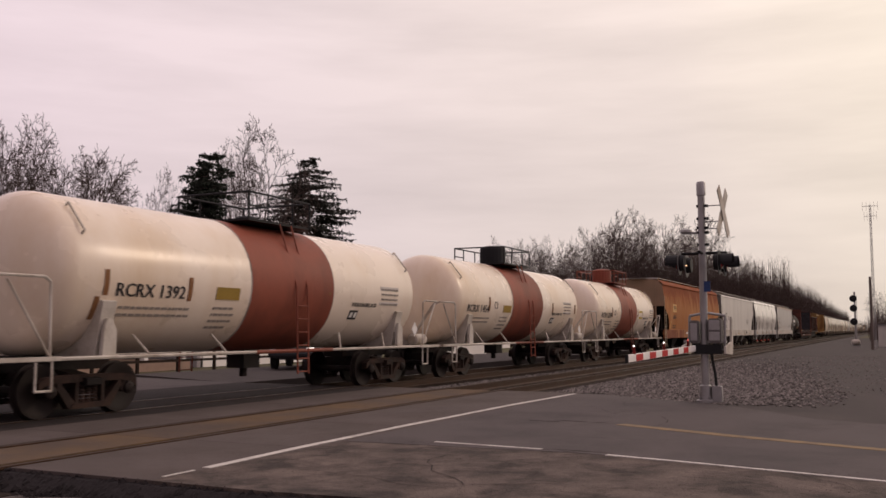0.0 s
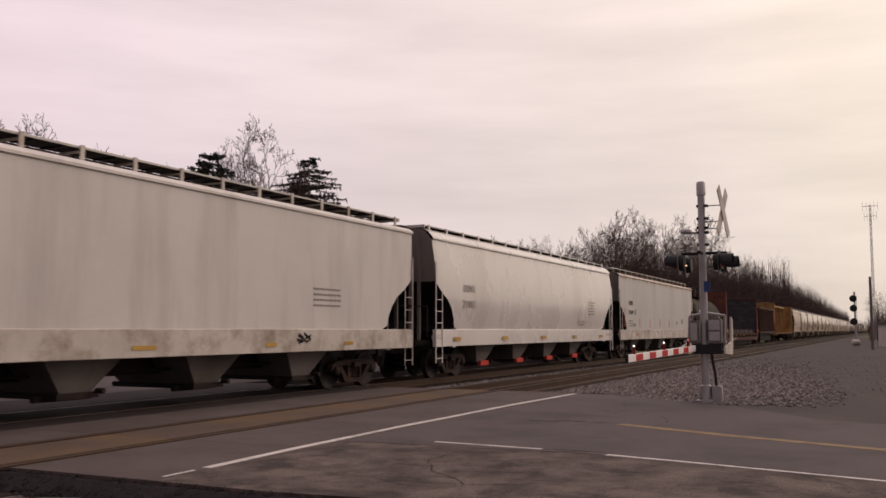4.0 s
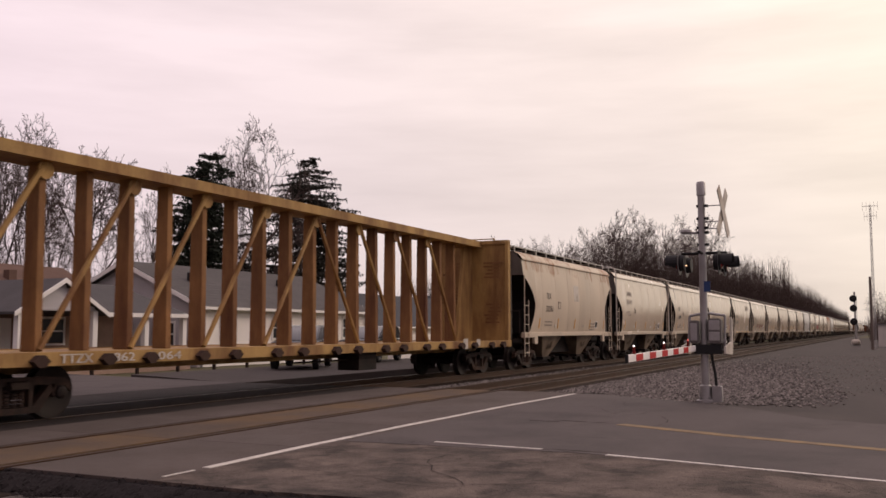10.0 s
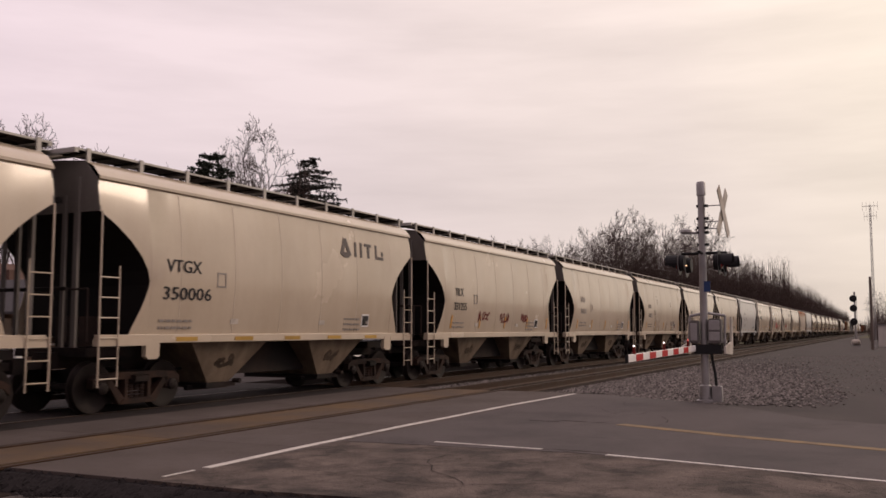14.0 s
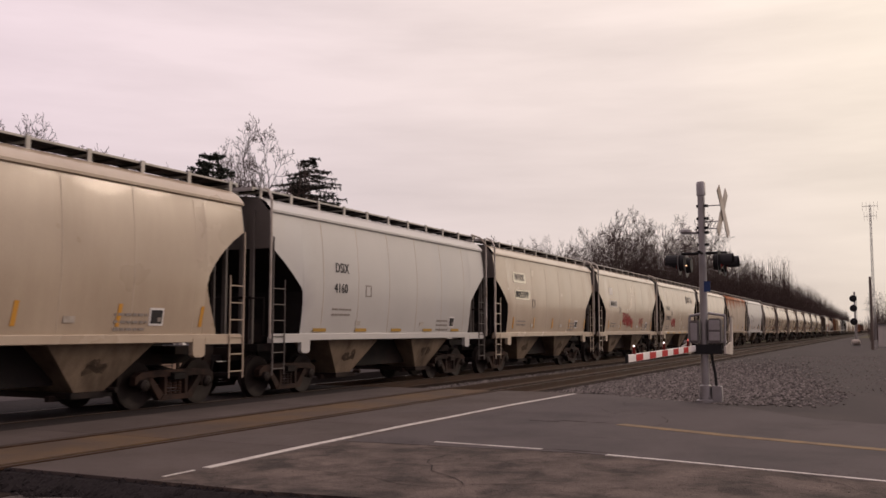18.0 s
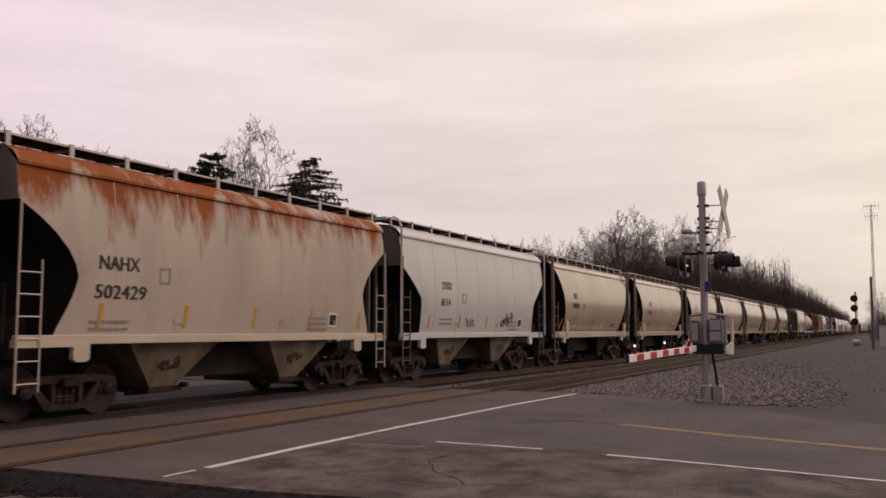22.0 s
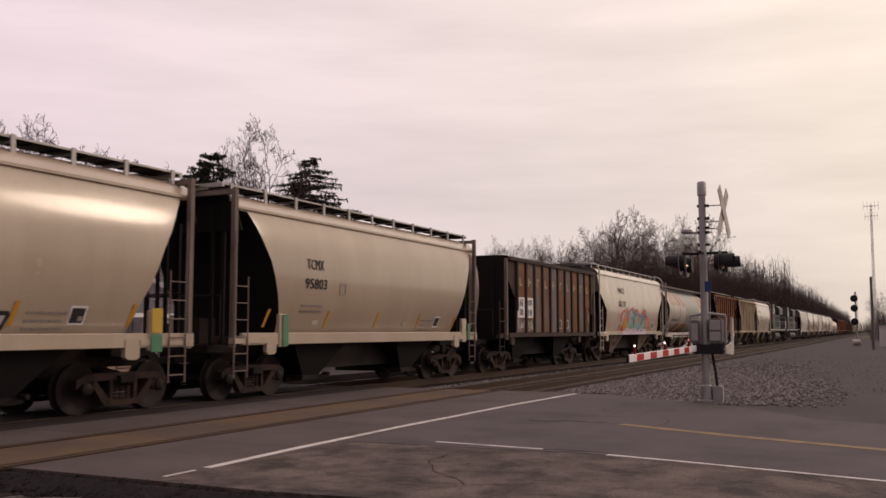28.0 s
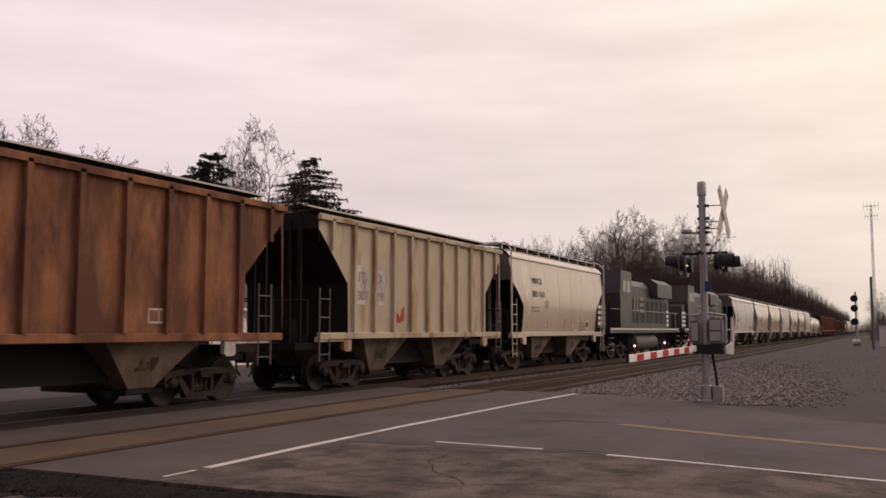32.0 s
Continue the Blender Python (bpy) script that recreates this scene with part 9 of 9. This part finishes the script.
# ---------------------------------------------------------------- trees
def tube(store, p, q, r0, r1, seg):
    """A tapered open tube added to (verts, faces)."""
    verts, faces = store
    d = (q - p).normalized()
    a = d.orthogonal().normalized()
    b = d.cross(a)
    n = len(verts)
    for c, r in ((p, r0), (q, r1)):
        for i in range(seg):
            t = 2 * math.pi * i / seg
            verts.append(tuple(c + (a * math.cos(t) + b * math.sin(t)) * r))
    for i in range(seg):
        j = (i + 1) % seg
        faces.append((n + i, n + j, n + seg + j, n + seg + i))


def limb(wood, twig, p, d, length, radius, depth, rg, kids, thin, lift, top=0):
    """One limb: a gently bent tapered tube that bears shorter limbs along its upper part."""
    n = (2, 2, 3, 5, 6, 7)[depth]
    pts, cur, heads = [Vector(p)], Vector(d), []
    for i in range(n):
        cur = (cur + Vector((rg.gauss(0, 1), rg.gauss(0, 1), rg.gauss(0, 0.5))) * (0.07 if depth == top else 0.15) + Vector((0, 0, lift))).normalized()
        pts.append(pts[-1] + cur * length / n)
        heads.append(cur)
    rad = [max(thin, radius * (1 - 0.80 * i / n)) for i in range(n + 1)]
    for i in range(n):
        tube(wood if depth > 1 else twig, pts[i], pts[i + 1], rad[i], rad[i + 1], 7 if depth == top else 3)
    if depth == 0:
        return
    turn, count = rg.uniform(0, 6.28), kids[depth - 1]
    begin = 0.30 if depth == top else 0.18
    for k in range(count):
        t = begin + (0.98 - begin) * (k + rg.uniform(0.1, 0.9)) / count
        i = min(n - 1, int(t * n))
        axis = heads[i]
        side = axis.orthogonal().normalized()
        turn += 2.4 + rg.uniform(-0.5, 0.5)
        side = side * math.cos(turn) + axis.cross(side) * math.sin(turn)
        a = radians(rg.uniform(22, 52) if depth == top else rg.uniform(28, 62))
        grow = (1.0 - 0.52 * t if depth == top else 0.66 - 0.30 * t) * rg.uniform(0.8, 1.15)
        limb(wood, twig, pts[i].lerp(pts[i + 1], t * n - i), (axis * math.cos(a) + side * math.sin(a)).normalized(), length * grow, max(thin, rad[i] * (0.70 if depth == top else 0.58)), depth - 1, rg, kids, thin, lift, top)


PROTO = []
# fine trees near by, plainer ones for the woods, plain ones far off: (seed, side limbs by level from the twigs up, trunk radius, twig radius, lift)
for seed, kids, thick, thin, lift in ((201, (3, 4, 5, 6, 7), 0.023, 0.0012, 0.008), (211, (3, 4, 5, 6, 6), 0.026, 0.0012, 0.005), (203, (3, 4, 5, 6, 8), 0.021, 0.0012, 0.010),
                                      (204, (4, 5, 6, 8), 0.014, 0.0011, 0.010), (205, (4, 5, 6, 7), 0.014, 0.0011, 0.012), (206, (4, 5, 6, 9), 0.015, 0.0011, 0.008),
                                      (208, (5, 6, 9), 0.013, 0.0018, 0.02), (209, (5, 6, 10), 0.013, 0.0018, 0.02)):
    rg = random.Random(seed)
    wood, twig = ([], []), ([], [])
    limb(wood, twig, (0, 0, -0.02), (0, 0, 1), 0.72, thick, len(kids), rg, kids, thin, lift, len(kids))
    heights = sorted(v[2] for v in twig[0])
    top = heights[int(len(heights) * 0.998)]
    # a leaning growth is set upright and brought to one breadth of crown
    mean = [sum(v[i] for v in twig[0]) / len(twig[0]) for i in range(3)]
    for store in (wood, twig):
        store[0][:] = [(x - mean[0] * max(0, z) / mean[2], y - mean[1] * max(0, z) / mean[2], z) for x, y, z in store[0]]
    reach = sorted(math.hypot(v[0], v[1]) for v in twig[0])
    broad = 0.225 / reach[int(len(reach) * 0.96)]
    meshes = []
    for (vs, fs), mat, nm in ((wood, BARK, "trunk"), (twig, TWIG, "twigs")):
        me = bpy.data.meshes.new(nm)
        me.from_pydata([(x * broad, y * broad, z / top) for x, y, z in vs], [], fs)
        me.materials.append(mat)
        meshes.append(me)
    PROTO.append(meshes)


def plant(k, x, y, height, turn, label="bare winter tree with fine branching twigs", width=None, group="bare trees"):
    """width: of the crown, in metres."""
    t = thing("tree", label, "tree", group, pose(x, y, -0.3, 0, 0, turn))
    wide = 0.85 * height if width is None else width / 0.45
    for me, nm in zip(PROTO[k], ("trunk", "crown")):
        ob = new(nm, me)
        ob.parent = t
        ob.scale = (wide, wide, height)
    return t


# near trees behind the houses
plant(1, 62.7, 47.0, 19.3, 110, "tall bare tree with a crooked trunk and a wide crown", 9.6)
plant(2, 60.6, 48.5, 17.9, 40, "slender bare tree beside the tall one", 3.4)
for k, (x, y, hgt, w) in enumerate(((36.2, 46.0, 14.9, 6.6), (38.2, 45.0, 12.5, 3.4), (41.7, 44.0, 13.7, 8.0), (47.4, 44.5, 12.9, 3.8), (34.5, 48.0, 13.4, 5.4), (40.5, 49.5, 12.6, 3.8), (43.6, 50.0, 12.0, 3.4), (31.0, 45.0, 13.2, 6.0))):
    plant((2, 0, 2, 1, 0, 1, 2, 0)[k], x, y, hgt, 67 * k, width=w)


def evergreen(x, y, height, base_r, whorl, mat, label, seed, droop, bare=0.12, slope=0.95, dense=5.5, blunt=0.25):
    """Whorls of arching boughs with side sprays of needles; uneven reach, gaps between the tiers."""
    rg = random.Random(seed)
    t = thing("tree", label, "tree", "evergreens", pose(x, y, -0.3))
    bm = bmesh.new()
    rod(bm, (0, 0, 0), (0, 0, height * 0.97), height * 0.014, 7, 0.02)
    part("trunk", bm, BARK, t)
    bw, nd = ([], []), ([], [])
    z = height * bare
    while z < height * 0.985:
        f = z / height
        reach = min(base_r, (1 - f) * height * slope + blunt)
        for k in range(7 if f < 0.9 else 5):
            a = rg.uniform(0, 6.283)
            r = reach * rg.uniform(0.45, 1.1)
            d = Vector((math.cos(a), math.sin(a), 0))
            zz = z + rg.uniform(-0.25, 0.25)
            path = [Vector((0, 0, zz)) + d * (r * s) + Vector((0, 0, r * (0.10 * s - droop * s * s * (1.6 - 0.9 * s)))) for s in (0, 0.25, 0.5, 0.75, 1.0)]
            for i in range(4):
                tube(bw, path[i], path[i + 1], 0.04 - 0.008 * i, 0.032 - 0.008 * i, 3)
            n = max(5, int(r * dense))
            for j in range(n):
                s = 0.18 + 0.82 * (j + rg.random()) / n
                i = min(3, int(s * 4))
                q = path[i].lerp(path[i + 1], s * 4 - i)
                side = Vector((-d.y, d.x, 0)) * (1 if j % 2 else -1)
                ln = (0.22 + 0.34 * r * (1.05 - s)) * rg.uniform(0.6, 1.1)
                ln = min(ln, 1.1)
                u = (side * rg.uniform(0.6, 1.0) + d * rg.uniform(0.4, 0.9) + Vector((0, 0, rg.uniform(-0.55, 0.05)))).normalized()
                m = max(3, int(ln / 0.13))
                for e in range(m):
                    c = q + u * (ln * (e + rg.random()) / m)
                    w = Vector((rg.gauss(0, 0.5), rg.gauss(0, 0.5), rg.uniform(-0.9, 0.3))).normalized() * rg.uniform(0.20, 0.36)
                    v = (u * 0.6 + Vector((rg.uniform(-0.6, 0.6), rg.uniform(-0.6, 0.6), rg.uniform(-0.3, 0.3)))).normalized() * rg.uniform(0.06, 0.12)
                    b = len(nd[0])
                    nd[0].extend([tuple(c - v), tuple(c + w * 0.6 - v * 0.6), tuple(c + w), tuple(c + v)])
                    nd[1].append((b, b + 1, b + 2, b + 3))
        z += whorl * rg.uniform(0.7, 1.2)
    for (vs, fs), m2, nm in ((bw, BARK, "boughs"), (nd, mat, "crown")):
        me = bpy.data.meshes.new(nm)
        me.from_pydata(vs, [], fs)
        me.materials.append(m2)
        ob = new(nm, me)
        ob.parent = t
    return t


evergreen(55.0, 46.0, 15.7, 1.7, 0.30, NEEDLE, "dense dark ragged pine behind the house", 7, 0.02, 0.12, 0.62, 9.0, 0.6)
evergreen(53.0, 45.4, 14.2, 1.6, 0.30, NEEDLE, "dense dark ragged pine behind the house", 17, 0.02, 0.12, 0.6, 9.0, 0.6)
evergreen(51.0, 45.6, 11.0, 1.8, 0.32, NEEDLE, "dense dark ragged pine behind the house", 27, 0.02, 0.12, 0.8, 9.0)
evergreen(69.4, 47.0, 17.8, 4.6, 0.36, SPRUCE, "dark spruce with drooping tiered boughs", 8, 0.26, 0.12, 0.9, 7.0, 0.55)
evergreen(64.0, 48.5, 12.0, 4.0, 0.5, SPRUCE, "dark smaller spruce behind the house", 9, 0.2, 0.12, 0.8)
evergreen(84.0, 52.0, 9.5, 2.4, 0.5, NEEDLE, "dark green cedar beyond the low house", 10, 0.1)

# woods along the track
rg = random.Random(77)
spots = [(100.1, 41.2, 12.1), (102.6, 41.2, 13.0), (102.3, 39.8, 12.8), (111.7, 41.9, 13.4), (113.1, 41.0, 14.0), (114.3, 39.9, 13.7), (114.8, 38.3, 13.5), (118.6, 38.0, 13.9), (128.8, 39.4, 16.2), (133.7, 38.8, 18.0),
         (134.7, 36.9, 18.8), (141.7, 37.7, 21.1), (150.6, 37.6, 21.2), (145.9, 34.9, 19.7), (161.8, 36.2, 22.0), (164.3, 34.3, 21.4), (170.7, 33.5, 21.6), (194.0, 35.4, 25.4), (200.2, 34.0, 23.6), (222.6, 34.6, 23.0),
         (241.1, 34.1, 20.5), (255.4, 32.5, 20.0), (274.9, 32.4, 21.4), (307.2, 31.4, 17.6), (330.1, 30.6, 16.8), (347.5, 29.3, 17.2), (399.6, 30.6, 17.0), (434.6, 29.9, 16.4), (473.0, 28.9, 16.4), (527.0, 28.0, 15.0),
         (605.8, 27.6, 14.2), (722.3, 27.3, 14.4)]
WOODS = "bare winter tree in the woods along the track"


def crest(x):
    """Height of the woods' skyline along the track."""
    for (xa, ya, ha), (xb, yb, hb) in zip(spots, spots[1:]):
        if xa <= x <= xb:
            return ha + (hb - ha) * (x - xa) / (xb - xa)
    return 12.0 if x < 120 else 14.0


for k, (x, y, hgt) in enumerate(spots):
    plant((1 if k in (11, 17) else 3 + k % 3) if x < 400 else 6 + k % 2, x, y, hgt, 53 * k, WOODS, hgt * 0.54, "woods along the track")
    plant(3 + (k + 1) % 3 if x < 400 else 6 + k % 2, x * 1.02 + 2, y * 1.02 + 4, hgt * rg.uniform(0.74, 0.88), 91 * k, WOODS, hgt * 0.36, "woods along the track")
# trees between those of the first row
for k in range(34):
    x = 150 + k * 9.0 + k * k * 0.28
    plant(3 + k % 3 if x < 330 else 6 + k % 2, x, 35.5 - min(7.0, (x - 150) * 0.026) + rg.uniform(-2.0, 2.5), crest(x) * rg.uniform(0.70, 0.90), 47 * k, WOODS, crest(x) * 0.38, "woods along the track")
for i in range(22):
    x = 125 + i * 16 + rg.uniform(-6, 6)
    plant(6 + i % 2, x, rg.uniform(-9, 1.2), rg.uniform(5, 7.5), 31 * i, "bare scrubby tree beyond the gravel lot", 3.6, "scrub trees")


def thicket(name, label, spans, count, seed, height, girth=0.032):
    """A tangle of thin upright stems and side twigs."""
    rg = random.Random(seed)
    verts, faces = [], []
    for i in range(count):
        x0, x1, y0, y1 = spans[i % len(spans)]
        x, y = rg.uniform(x0, x1), rg.uniform(y0, y1)
        h = (height(x) if callable(height) else height) * rg.uniform(0.45, 1.05)
        p = Vector((x, y, -0.3))
        for j in range(4):
            q = p + Vector((rg.uniform(-0.4, 0.4), rg.uniform(-0.4, 0.4), h / 4))
            w = girth * (1 - j / 5)
            for wx, wy in ((w, 0), (0, w)):
                b = len(verts)
                verts.extend([tuple(p + Vector((-wx, -wy, 0))), tuple(p + Vector((wx, wy, 0))), tuple(q + Vector((wx, wy, 0)) * 0.8), tuple(q - Vector((wx, wy, 0)) * 0.8)])
                faces.append((b, b + 1, b + 2, b + 3))
            for s in range(3):
                e2 = q + Vector((rg.uniform(-1, 1), rg.uniform(-1, 1), rg.uniform(0.1, 0.9))) * h * 0.16
                b = len(verts)
                verts.extend([tuple(q + Vector((girth * 0.6, girth * 0.3, 0))), tuple(q - Vector((girth * 0.6, girth * 0.3, 0))), tuple(e2)])
                faces.append((b, b + 1, b + 2))
            p = q
    me = bpy.data.meshes.new(name)
    me.from_pydata(verts, [], faces)
    me.materials.append(TWIG)
    return tagged(new(name, me), label, "thicket", kind="stuff")


thicket("thicket", "dense dark brown brush at the foot of the woods", [(88, 130, 36, 50), (92, 125, 37, 46), (115, 160, 30, 44), (140, 240, 25, 38), (200, 300, 25, 38), (600, 1000, -30, 60)], 20000, 5, lambda x: 0.64 * crest(x))
thicket("thicket", "dense brown woodland edge far along the track", [(260, 400, 25, 36), (380, 560, 25, 36), (540, 760, 25, 38)], 6000, 25, lambda x: 0.98 * crest(x), 0.07)
thicket("thicket", "bare brush behind the houses", [(30, 56, 48, 56), (56, 76, 47, 56), (56, 76, 47, 56)], 2600, 6, 7.0)
thicket("thicket", "low bare brush beyond the low house", [(72, 98, 46, 58)], 1500, 16, 4.6)
thicket("thicket", "bare brush beyond the gravel lot", [(140, 260, -14, 2.6), (260, 560, -20, 4.5)], 2600, 7, 6.0)


# ---------------------------------------------------------------- movement
def run(t):
    """How far the train has rolled at t seconds; it slows a little."""
    return 18.557 * t - 0.0242 * t * t


def motions():
    times = [0, 2, 4, 6, 8, 10, 12, 14, 16, 18, 20, 22, 24, 26, 28, 30, END]
    for car, x0 in CARS:
        walk(car, [(t, pose(x0 - run(t), TRAIN_Y, 0)) for t in times])
    start = dict((car.name, x0) for car, x0 in CARS)
    for car, w, dx in WHEELS:
        x0 = start[car.name]
        rows, last = [], None
        for f in range(0, int(END * FPS) + 1):
            t = f / FPS
            x = x0 - run(t)
            if -20 < x < 62:
                a = -(run(t)) / 0.457
                m = Matrix.Translation((dx, 0, 0.457)) @ Matrix.Rotation(a, 4, "Y")
                if not rows and f > 0:
                    rows.append((0, m))
                rows.append((t, m))
                last = m
        if not rows:
            m = pose(dx, 0, 0.457)
            rows, last = [(0, m)], m
        if rows[-1][0] < END:
            rows.append((END, last))
        walk(w, rows)


motions()
